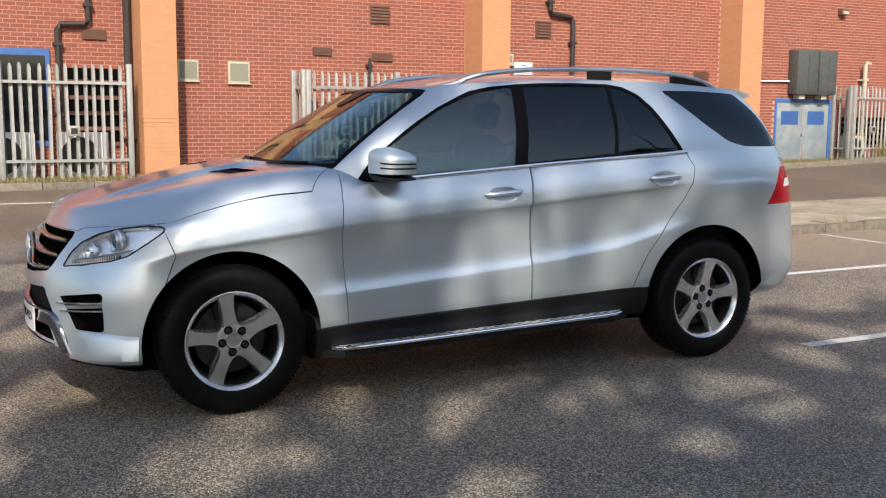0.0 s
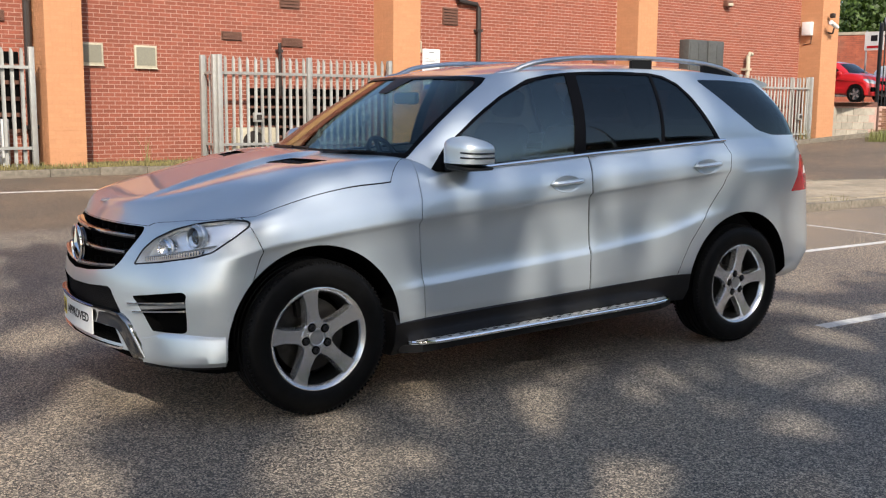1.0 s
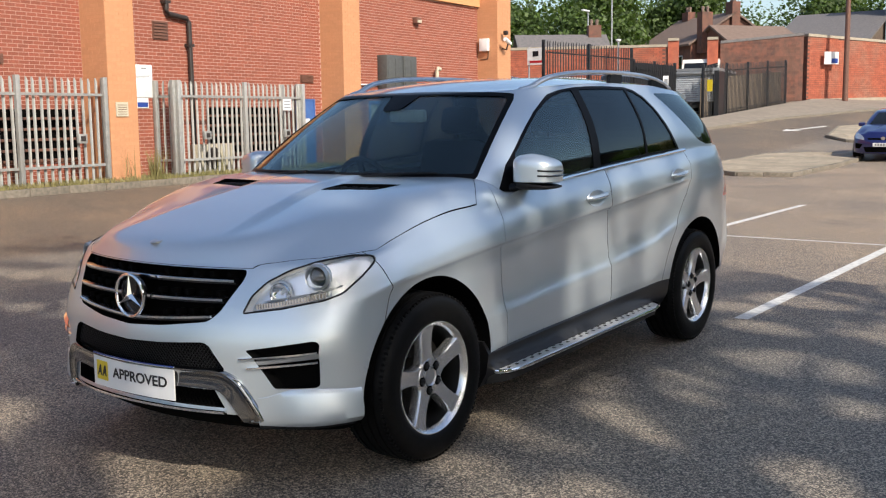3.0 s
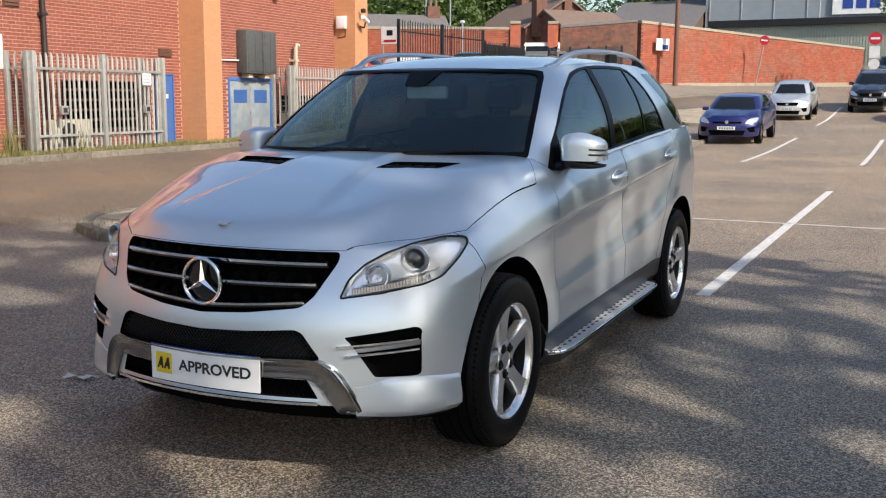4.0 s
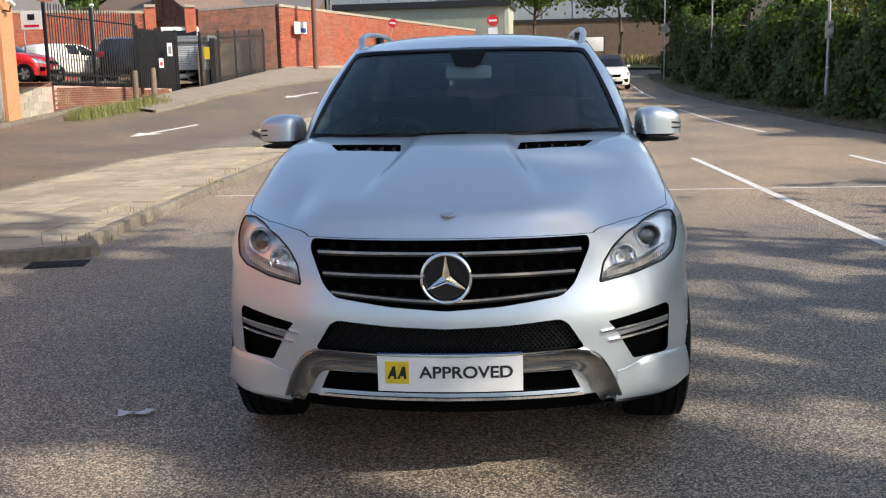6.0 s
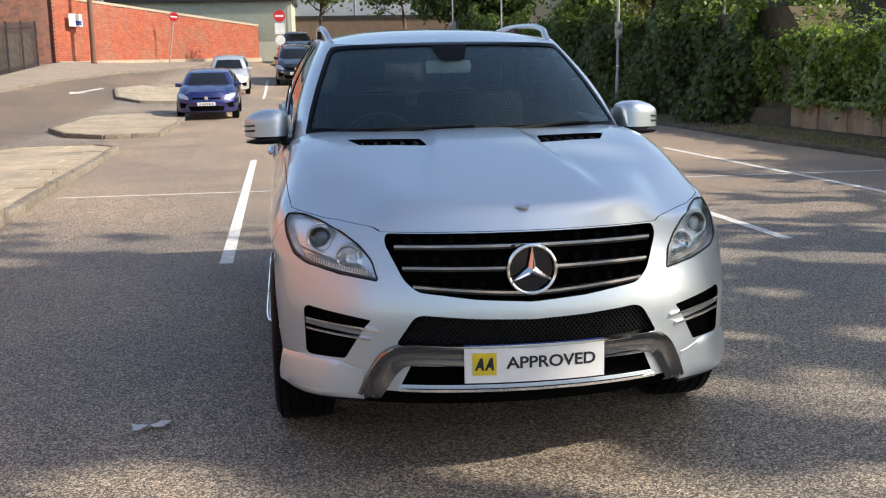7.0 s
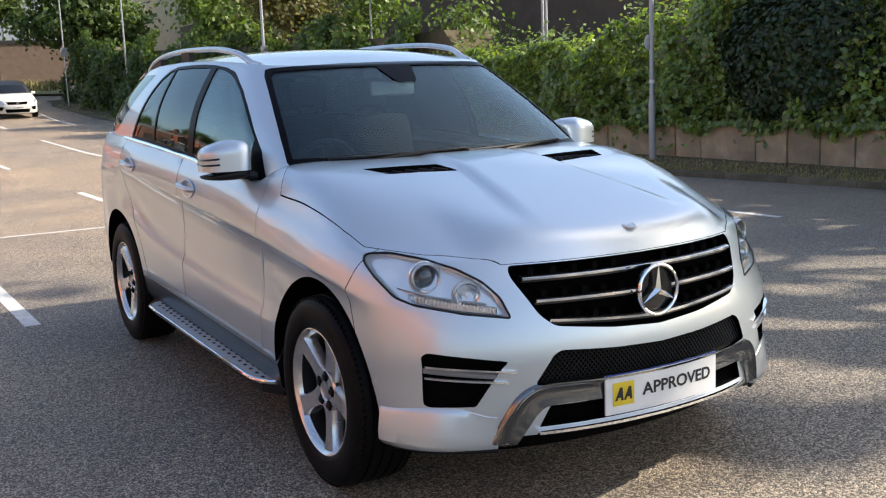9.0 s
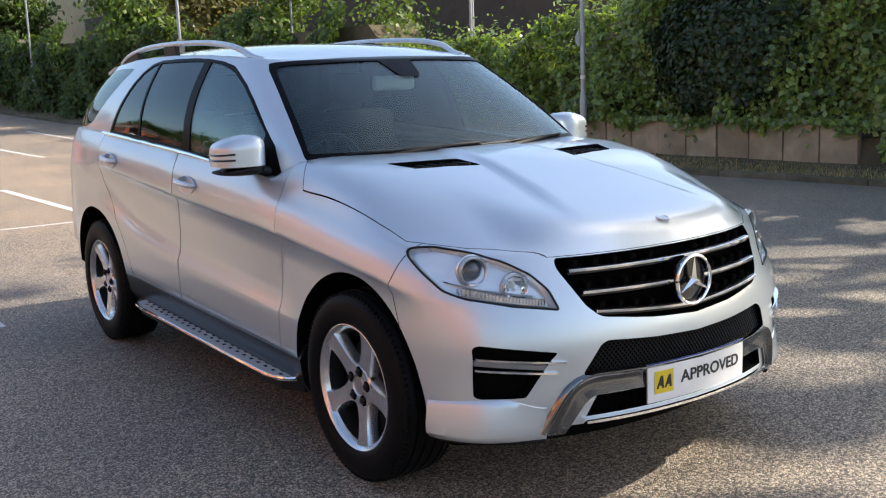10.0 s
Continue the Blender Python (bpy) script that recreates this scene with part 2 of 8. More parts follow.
def smooth_from(me, src, limit=32):
    """Smooth shading that follows the uncut surface src, wherever a face lies along it."""
    from mathutils.bvhtree import BVHTree
    bm = to_bm(src)
    bm.normal_update()
    bm.faces.ensure_lookup_table()
    tree = BVHTree.FromBMesh(bm)
    cosl, out = math.cos(radians(limit)), []
    me.polygons.foreach_set("use_smooth", [True] * len(me.polygons))
    cache = {}
    for p in me.polygons:
        pn = p.normal
        for li in p.loop_indices:
            vi = me.loops[li].vertex_index
            if vi not in cache:
                co = me.vertices[vi].co
                loc, _, fi, dist = tree.find_nearest(co)
                if dist is None or dist > 0.0015:
                    cache[vi] = None
                else:
                    f = bm.faces[fi]
                    w = [1 / (1e-6 + (v.co - loc).length_squared) for v in f.verts]
                    nn = Vector()
                    for v, k in zip(f.verts, w):
                        nn += v.normal * k
                    cache[vi] = nn.normalized()
            nn = cache[vi]
            out.append(tuple(nn) if nn is not None and nn.dot(pn) > cosl else tuple(pn))
    me.normals_split_custom_set(out)
    bm.free()
    return me


def text_mesh(body, size, depth=0.002):
    cu = bpy.data.curves.new("t", "FONT")
    cu.offset = size * 0.022
    cu.body, cu.size, cu.extrude, cu.align_x, cu.align_y = body, size, depth, "CENTER", "CENTER"
    ob = new("t", cu)
    dg = bpy.context.evaluated_depsgraph_get()
    me = bpy.data.meshes.new_from_object(ob.evaluated_get(dg))
    bpy.data.objects.remove(ob)
    return me


def moved(me, m):
    me.transform(m)
    return me
# ---- ground, kerbs, markings ----
def asphalt(name):
    """Pale and dark chippings in tar, with broad weathered patches and faint tyre-worn tone."""
    m = bpy.data.materials.new(name)
    m.use_nodes = True
    nt = m.node_tree
    b = nt.nodes["Principled BSDF"]
    pos = nt.nodes.new("ShaderNodeNewGeometry").outputs["Position"]
    v = nt.nodes.new("ShaderNodeTexVoronoi")
    v.inputs["Scale"].default_value = 150
    nt.links.new(pos, v.inputs["Vector"])
    cell = nt.nodes.new("ShaderNodeValToRGB")
    e = cell.color_ramp.elements
    e[0].position, e[0].color = 0.15, (0.046, 0.044, 0.043, 1)
    e[1].position, e[1].color = 0.92, (0.43, 0.385, 0.325, 1)
    mid = e.new(0.55)
    mid.color = (0.150, 0.135, 0.116, 1)
    sep = nt.nodes.new("ShaderNodeSeparateColor")
    nt.links.new(v.outputs["Color"], sep.inputs[0])
    nt.links.new(sep.outputs[0], cell.inputs["Fac"])
    fine, _ = noise_mix(nt, 42, 5.0, (0.70, 0.70, 0.71), (1.25, 1.23, 1.2), 0.32, 0.68, vec=pos)
    broad, _ = noise_mix(nt, 0.45, 6.0, (0.80, 0.81, 0.84), (1.25, 1.19, 1.10), 0.35, 0.66, vec=pos)
    patch, _ = noise_mix(nt, 0.09, 3.0, (0.92, 0.93, 0.95), (1.14, 1.09, 1.02), 0.4, 0.62, vec=pos)
    col = mix_rgb(nt, 1.0, cell.outputs["Color"], fine, "MULTIPLY")
    col = mix_rgb(nt, 1.0, col, broad, "MULTIPLY")
    col = mix_rgb(nt, 1.0, col, patch, "MULTIPLY")
    col = mix_rgb(nt, 1.0, col, (1.10, 1.10, 1.08, 1), "MULTIPLY")
    # sunlight put into the colour: paler and warmer over the bays beyond the lane mouth
    sx = nt.nodes.new("ShaderNodeSeparateXYZ")
    nt.links.new(pos, sx.inputs[0])
    fy = nt.nodes.new("ShaderNodeMapRange")
    fy.interpolation_type = "SMOOTHSTEP"
    fy.inputs[1].default_value, fy.inputs[2].default_value = 0.5, 6.5
    nt.links.new(sx.outputs[1], fy.inputs[0])
    fx = nt.nodes.new("ShaderNodeMapRange")
    fx.interpolation_type = "SMOOTHSTEP"
    fx.inputs[1].default_value, fx.inputs[2].default_value = -7.5, -4.0
    nt.links.new(sx.outputs[0], fx.inputs[0])
    both_ = nt.nodes.new("ShaderNodeMath")
    both_.operation = "MULTIPLY"
    nt.links.new(fy.outputs[0], both_.inputs[0])
    nt.links.new(fx.outputs[0], both_.inputs[1])
    pale = mix_rgb(nt, 1.0, col, (1.30, 1.17, 1.05, 1), "MULTIPLY")
    col = mix_rgb(nt, both_.outputs[0], col, pale)
    # the lane by the works building is multiplied darker and browner
    lx = nt.nodes.new("ShaderNodeMapRange")
    lx.interpolation_type = "SMOOTHSTEP"
    lx.inputs[1].default_value, lx.inputs[2].default_value = -6.6, -7.4
    nt.links.new(sx.outputs[0], lx.inputs[0])
    col = mix_rgb(nt, lx.outputs[0], col, mix_rgb(nt, 1.0, col, (0.74, 0.665, 0.59, 1), "MULTIPLY"))
    nt.links.new(col, b.inputs["Base Color"])
    b.inputs["Roughness"].default_value, b.inputs["Specular IOR Level"].default_value = 0.66, 0.5
    bp = nt.nodes.new("ShaderNodeBump")
    bp.inputs["Strength"].default_value, bp.inputs["Distance"].default_value = 0.9, 0.005
    nt.links.new(v.outputs["Distance"], bp.inputs["Height"])
    bp.invert = True
    nt.links.new(bp.outputs["Normal"], b.inputs["Normal"])
    return m


ASPHALT = asphalt("asphalt")
KERB = material("kerb_concrete", (0.24, 0.205, 0.16), (0.12, 0.105, 0.08), scale=14, rough=0.9, bump=0.4, bscale=60, vary=0.15)
PAVING = material("paving", (0.40, 0.335, 0.245), (0.27, 0.225, 0.165), scale=5, rough=0.9, bump=0.4, bscale=50, vary=0.14, stain=(0.22, 0.19, 0.14), sscale=0.9)
LINE = material("road_paint", (0.78, 0.77, 0.73), (0.45, 0.44, 0.42), scale=18, rough=0.7, bump=0.3, bscale=120)
LINE_OLD = material("worn_road_paint", (0.50, 0.48, 0.44), (0.16, 0.15, 0.145), scale=9, rough=0.8)
SOIL = material("verge_soil", (0.13, 0.11, 0.06), (0.07, 0.06, 0.035), scale=9, rough=0.95, bump=0.8, bscale=40)


def ground_z(x, y):
    """The bays rise slowly, the lane beside the works building sooner and more steeply."""
    d = max(0.0, y - 15)
    lane = 0.047 * d * d / 10 if d < 5 else 0.047 * (d - 2.5)
    if y > 35:
        lane += 0.014 * (min(y, 56) - 35)
    if y > 56:
        lane -= 0.035 * (y - 56)
    bays = float(np.interp(y, (17, 20, 23, 27.5, 33.5, 39, 46, 58), (0, 0.01, 0.05, 0.2, 0.4, 0.61, 1.15, 2.2))) if y < 58 else lane
    far = sstep(48, 58, y)
    side = sstep(-4.5, -10, x) * (1 - far) + far
    z = bays * (1 - side) + lane * side
    if y > 75:
        z -= 0.05 * (y - 75)
    west = sstep(-7, -12.5, x) if y < 90 else 0
    return z + 0.2 * west + 0.25 * sstep(26, 33, y) * sstep(-9.5, -12.5, x) * (1 if y < 75 else 0)


def sheet(name, xs, ys, zf, mat, label, category, kind="structure"):
    vs = [(x, y, zf(x, y)) for y in ys for x in xs]
    n = len(xs)
    fs = [(j * n + i, j * n + i + 1, (j + 1) * n + i + 1, (j + 1) * n + i) for j in range(len(ys) - 1) for i in range(n - 1)]
    return tagged(link(name, bm_mesh(vs, fs), mat, smooth=30), label, category, kind=kind)


XS = [-600, -300, -120, -60, -40, -30, -24, -20, -18, -16] + [float(v) for v in np.arange(-15, 16, 0.5)] + [20, 30, 60, 120, 300, 600]
YS = [-600, -200, -60, -20, -10, -5, 0, 5, 10, 14] + [float(v) for v in np.arange(15, 62, 0.5)] + [65, 70, 75, 80, 90, 130, 250, 600, 1500]
sheet("ground", XS, YS, ground_z, ASPHALT, "worn grey asphalt of a car park and lane", "ground")


def ribbon(a, b, w, lift=0.004, seg=1.0):
    """A painted stripe on the ground between two points."""
    a, b = Vector(a), Vector(b)
    n = max(1, int((b - a).length / seg))
    side = Vector((-(b - a).y, (b - a).x)).normalized() * w / 2
    bm, rows = bmesh.new(), []
    for k in range(n + 1):
        p = a + (b - a) * k / n
        rows.append([bm.verts.new((q.x, q.y, ground_z(q.x, q.y) + lift)) for q in (p - side, p + side)])
    for u, v in zip(rows, rows[1:]):
        bm.faces.new((u[0], u[1], v[1], v[0]))
    bmesh.ops.recalc_face_normals(bm, faces=bm.faces)
    if bm.faces[:] and bm.faces[:][0].normal.z < 0:
        bmesh.ops.reverse_faces(bm, faces=bm.faces)
    return bm


def stripe(a, b, w=0.1, mat=None):
    return tagged(part("road_marking", ribbon(a, b, w), mat or LINE, smooth=None), "white painted line on asphalt", "road marking", kind="structure")


for x0, x1 in ((-1.39, -1.50), (0.95, 0.90), (3.33, 3.22), (5.90, 5.86)):
    stripe((x0, 2.28), (x1, 12.05), 0.105)
for x0, x1 in ((-1.72, -1.72), (0.86, 0.78), (3.42, 3.16), (6.07, 5.48)):
    stripe((x0, 19.1), (x1, 28.6), 0.105)
for x0, x1 in ((-1.88, -1.90), (0.72, 0.58), (3.1, 3.0), (5.55, 5.44)):
    stripe((x0, 35.3), (x1, 45.0), 0.105)
stripe((-3.75, 7.29), (8.15, 7.16), 0.07)
stripe((-4.3, 24.6), (7.9, 24.1), 0.06, LINE_OLD)
stripe((-10.62, -2.2), (-10.52, 0.9), 0.10)
stripe((-10.2, -9.0), (-10.45, -6.0), 0.10)
for ax, ay in ((-9.55, 19.5), (-9.02, 34.6)):
    bm = bmesh.new()
    pts = [(0, -0.1), (0.28, 0.95), (0.07, 0.85), (0.10, 3.6), (-0.02, 3.6), (-0.03, 0.85), (-0.22, 0.85)]
    vs = [bm.verts.new((ax + u * 1.2 + 0.15 * v, ay + v, ground_z(ax + u * 1.2 + 0.15 * v, ay + v) + 0.008)) for u, v in pts]
    bm.faces.new(vs)
    bmesh.ops.triangulate(bm, faces=bm.faces)
    tagged(part("road_arrow", bm, LINE, smooth=None), "white painted arrow on the lane", "road marking", kind="structure")


def kerb_run(pts, name, label, w=0.13, h=0.11, length=0.9, joint=0.012, mat=None):
    """A row of kerb stones along a polyline, each its own piece."""
    ob = thing(name, label, "kerb", kind="structure")
    k = 0
    for a, b in zip(pts, pts[1:]):
        a, b = Vector((a[0], a[1])), Vector((b[0], b[1]))
        n = max(1, round((b - a).length / length))
        for i in range(n):
            p, q = a + (b - a) * i / n, a + (b - a) * (i + 1) / n
            d = (q - p).normalized()
            mid, L = (p + q) / 2, (q - p).length - joint
            ang = math.atan2(d.y, d.x)
            za, zb = ground_z(p.x, p.y), ground_z(q.x, q.y)
            r = random.Random(k * 7 + 3)
            m = Matrix.Translation((mid.x, mid.y, (za + zb) / 2 - 0.08)) @ Matrix.Rotation(ang + radians(r.uniform(-0.6, 0.6)), 4, "Z") @ Matrix.Rotation(-math.atan2(zb - za, L), 4, "Y")
            bm = box((-L / 2, -w / 2, 0), (L / 2, w / 2, h + 0.08 + r.uniform(-0.008, 0.008)), bevel=0.012)
            o = part("kerb_stone", bm, mat or KERB, ob)
            o.matrix_basis = m
            k += 1
    return ob


def island(name, outline, label):
    """A raised pavement of slabs inside a ring of kerb stones."""
    kerb_run(outline + outline[:1], name + "_kerb", "weathered concrete kerb round a traffic island", length=0.75)
    xs, ys = [p[0] for p in outline], [p[1] for p in outline]
    base = thing(name, label, "pavement", kind="structure")
    poly = [Vector(p) for p in outline]

    def inside(x, y):
        c = False
        for p, q in zip(poly, poly[1:] + poly[:1]):
            if (p.y > y) != (q.y > y) and x < (q.x - p.x) * (y - p.y) / (q.y - p.y) + p.x:
                c = not c
        return c

    bed = bmesh.new()
    bed.faces.new([bed.verts.new((p[0], p[1], ground_z(*p) + 0.092)) for p in outline])
    bmesh.ops.triangulate(bed, faces=bed.faces)
    part("slab_bed", bed, PAVING, base, smooth=None)
    sl = bpy.data.meshes.new("slab")
    b = box((-0.29, -0.44, 0), (0.29, 0.44, 0.03), bevel=0.004)
    b.to_mesh(sl), b.free()
    sl.materials.append(PAVING)
    r = random.Random(5)
    row = 0
    y = min(ys) + 0.4
    while y < max(ys):
        x = min(xs) + 0.3 + (0.3 if row % 2 else 0)
        while x < max(xs):
            if all(inside(x + dx, y + dy) for dx in (-0.3, 0.3) for dy in (-0.42, 0.42)):
                o = new("slab", sl)
                o.parent = base
                g = ground_z(x, y)
                o.matrix_basis = pose(x, y, g + 0.074 + r.uniform(0, 0.008), math.degrees(math.atan(ground_z(x, y + 0.4) - ground_z(x, y - 0.4)) / 0.8), r.uniform(-0.6, 0.6), r.uniform(-0.4, 0.4))
            x += 0.59
        y += 0.89
        row += 1
    return base


island("pavement_island", [(-3.5, 2.75), (-3.75, 3.2), (-3.95, 7.5), (-4.15, 12.6), (-4.3, 15.2), (-4.8, 15.9), (-6.2, 15.9), (-6.6, 14.8), (-7.0, 12.8), (-6.8, 7.0), (-6.4, 3.6), (-5.9, 2.85), (-5.2, 2.45), (-4.2, 2.4)], "sunlit concrete paving slabs of a long traffic island")
island("pavement_island_far", [(-4.0, 19.4), (-4.0, 25.5), (-4.3, 27.2), (-5.8, 27.2), (-6.7, 25.6), (-6.9, 21.5), (-6.2, 19.9), (-5.2, 19.2)], "sunlit concrete paving slabs of a short traffic island")
island("pavement_island_third", [(-4.8, 33.5), (-4.9, 39.5), (-5.6, 41.0), (-7.2, 41.0), (-7.9, 38.0), (-7.2, 34.0), (-6.2, 33.0)], "concrete paving of a far traffic island")
gully = thing("drain_cover", "dark iron drain grate set in asphalt beside a kerb", "drain", pose(-3.62, 2.33, 0.0, 0, 0, 12))
IRON = material("cast_iron", (0.018, 0.017, 0.016), (0.010, 0.010, 0.010), scale=40, rough=0.7, spec=0.2)
part("grate_frame", box((-0.24, -0.15, 0.002), (0.24, 0.15, 0.008)), IRON, gully)
for k in range(7):
    part("grate_bar", box((-0.21 + 0.066 * k, -0.13, 0.008), (-0.18 + 0.066 * k, 0.13, 0.013), bevel=0.002), IRON, gully)
# ---- the silver car: its nose points to -y, its left side to +x ----
HALF = [(0, -2.335), (0.17, -2.325), (0.34, -2.298), (0.505, -2.250), (0.66, -2.178), (0.80, -2.075), (0.893, -1.94), (0.936, -1.77), (0.949, -1.55), (0.948, -1.30), (0.942, -1.0),
        (0.940, -0.6), (0.941, -0.2), (0.942, 0.3), (0.945, 0.8), (0.952, 1.15), (0.957, 1.45), (0.950, 1.75), (0.925, 1.98), (0.875, 2.16), (0.78, 2.29), (0.62, 2.37), (0.42, 2.41), (0.2, 2.425), (0, 2.43)]
BELT = [(-2.3, 0.90), (-1.95, 0.93), (-1.75, 0.948), (-1.3, 1.020), (-0.86, 1.087), (-0.72, 1.125), (-0.45, 1.15), (0.25, 1.20), (1.28, 1.262), (2.4, 1.29)]
CREASE = [(-1.9, 0.80), (-1.55, 0.84), (-1.36, 0.86), (-0.9, 0.905), (0.21, 0.99), (1.32, 1.085), (1.9, 1.10), (2.4, 1.10)]
LOWC = [(-2.2, 0.52), (-0.89, 0.56), (0.19, 0.64), (0.81, 0.71), (1.13, 0.79), (1.5, 0.86), (1.9, 0.80), (2.4, 0.7)]
SILL = [(-2.0, 0.34), (-0.9, 0.402), (0.9, 0.478), (2.0, 0.44)]
FRONT_Z = [0.265, 0.298, 0.42, 0.50, 0.585, 0.668, 0.758, 0.853, 0.913]
FRONT_IN = [0.10, 0.022, 0.008, 0.006, 0.0, 0.012, 0.042, 0.085, 0.122]
REAR_Z = [0.33, 0.38, 0.50, 0.60, 0.76, 0.90, 1.0, 1.12, 1.27]
REAR_IN = [0.14, 0.06, 0.0, 0.0, 0.012, 0.02, 0.03, 0.06, 0.13]


def side_levels(y):
    lc, sc, be, sl = lerp_at(y, LOWC), lerp_at(y, CREASE), lerp_at(y, BELT), lerp_at(y, SILL)
    soft = sstep(1.0, 1.5, y)
    arch = 1 - sstep(-1.15, -0.9, y)
    z = [sl - 0.07, sl, lc, lc + 0.05, lc * 0.55 + sc * 0.45, sc - 0.03, sc, sc * 0.45 + be * 0.55, be]
    d = [0.075, 0.012, 0.007, 0.024, 0.033, 0.031, 0.001, 0.018, 0.062]
    flat = [0.09, 0.012, 0.002, 0.002, 0.002, 0.005, 0.012, 0.030, 0.062]
    fend = [0.06, 0.008, 0.0, 0.002, 0.012, 0.024, 0.006, 0.028, 0.066]
    d = [a * (1 - soft) + b * soft for a, b in zip(d, flat)]
    d = [a * (1 - arch) + b * arch for a, b in zip(d, fend)]
    return z, d


def body_solid():
    half = spline(HALF, 121)
    n = len(half)
    nor = []
    for i in range(n):
        t = half[min(i + 1, n - 1)] - half[max(i - 1, 0)]
        v = np.array((t[1], -t[0]))
        nor.append(v / np.linalg.norm(v))
    nor[0], nor[-1] = np.array((0, -1.0)), np.array((0, 1.0))
    cols = []
    for (x, y), nn in zip(half, nor):
        sz, sd = side_levels(y)
        wf, wr = 1 - sstep(-2.12, -1.62, y), sstep(1.85, 2.3, y)
        z = [a * (1 - wf - wr) + f * wf + r * wr for a, f, r in zip(sz, FRONT_Z, REAR_Z)]
        d = [a * (1 - wf - wr) + f * wf + r * wr for a, f, r in zip(sd, FRONT_IN, REAR_IN)]
        cols.append([(x - nn[0] * b, y - nn[1] * b, a) for a, b in zip(z, d)])
    rows = []
    lev = np.array(cols)
    knots = [0, 0.5, 1, 1.25, 1.5, 1.75, 2, 2.15, 2.5, 3, 3.5, 4, 4.5, 5, 5.5, 5.85, 6, 6.15, 6.5, 7, 7.4, 7.7, 8]
    for t in knots:
        k = min(int(t), 7)
        f = t - k
        p0, p1, p2, p3 = lev[:, max(k - 1, 0)], lev[:, k], lev[:, k + 1], lev[:, min(k + 2, 8)]
        cr = 0.5 * (2 * p1 + (p2 - p0) * f + (2 * p0 - 5 * p1 + 4 * p2 - p3) * f * f + (3 * p1 - p0 - 3 * p2 + p3) * f ** 3)
        rows.append(0.3 * cr + 0.7 * (p1 * (1 - f) + p2 * f))
    edge = rows[-1]
    for s in (0.992, 0.98, 0.965, 0.945, 0.92, 0.895, 0.87, 0.845, 0.82, 0.795, 0.77, 0.745, 0.72, 0.69, 0.66, 0.62, 0.58, 0.53, 0.48, 0.42, 0.36, 0.3, 0.22, 0.15):
        row = []
        for x, y, z in edge:
            xx, yy = x * s, -0.35 + (y + 0.35) * s
            hc = lerp_at(yy, [(-2.24, 0.913), (-2.17, 0.986), (-2.05, 1.020), (-1.9, 1.052), (-1.7, 1.098), (-1.4, 1.164), (-1.15, 1.196), (-0.95, 1.210), (-0.85, 1.205), (-0.7, 1.19), (0, 1.19)])
            scuttle = sstep(-1.75, -1.1, yy) * (1 - sstep(-0.86, -0.70, yy))
            nose = sstep(-1.45, -2.10, yy) * (1 - sstep(0.25, 0.62, abs(xx)))
            k = s ** (11 + 7 * sstep(-1.95, -1.6, yy) + 6 * scuttle + 95 * nose)
            ridge = 0.205 + 0.13 * sstep(-1.25, -2.2, yy)
            bulge = 0.019 * (1 - sstep(ridge - 0.008, ridge + 0.034, abs(xx))) * sstep(-2.2, -1.75, yy) * (1 - sstep(-1.16, -1.04, yy))
            row.append((xx, yy, z * k + (hc + bulge - (0.085 - 0.028 * sstep(-1.95, -1.5, yy) - 0.045 * scuttle) * (abs(xx) / 0.8) ** 5) * (1 - k)))
        rows.append(np.array(row))
    rings = []
    for r in rows:
        rings.append([tuple(p) for p in r] + [(-p[0], p[1], p[2]) for p in r[-2:0:-1]])
    return loft_solid(rings, (0, -0.35, 1.15), (0, 0, 0.26))


GH_BELT = [(0, -1.125), (0.28, -1.11), (0.54, -1.065), (0.738, -0.985), (0.822, -0.82), (0.842, -0.6), (0.855, -0.2), (0.868, 0.4), (0.872, 1.0), (0.862, 1.6), (0.835, 1.92), (0.77, 2.12), (0.60, 2.24), (0.3, 2.28), (0, 2.29)]
GH_ROOF = [(0, -0.42), (0.22, -0.408), (0.42, -0.37), (0.555, -0.305), (0.624, -0.18), (0.646, 0.04), (0.660, 0.4), (0.668, 0.75), (0.668, 1.12), (0.650, 1.5), (0.620, 1.78), (0.565, 1.96), (0.43, 2.05), (0.22, 2.09), (0, 2.10)]
ROOFZ = [(-0.42, 1.613), (-0.2, 1.634), (0.0, 1.650), (0.3, 1.668), (0.75, 1.680), (1.3, 1.676), (1.8, 1.648), (2.1, 1.612)]


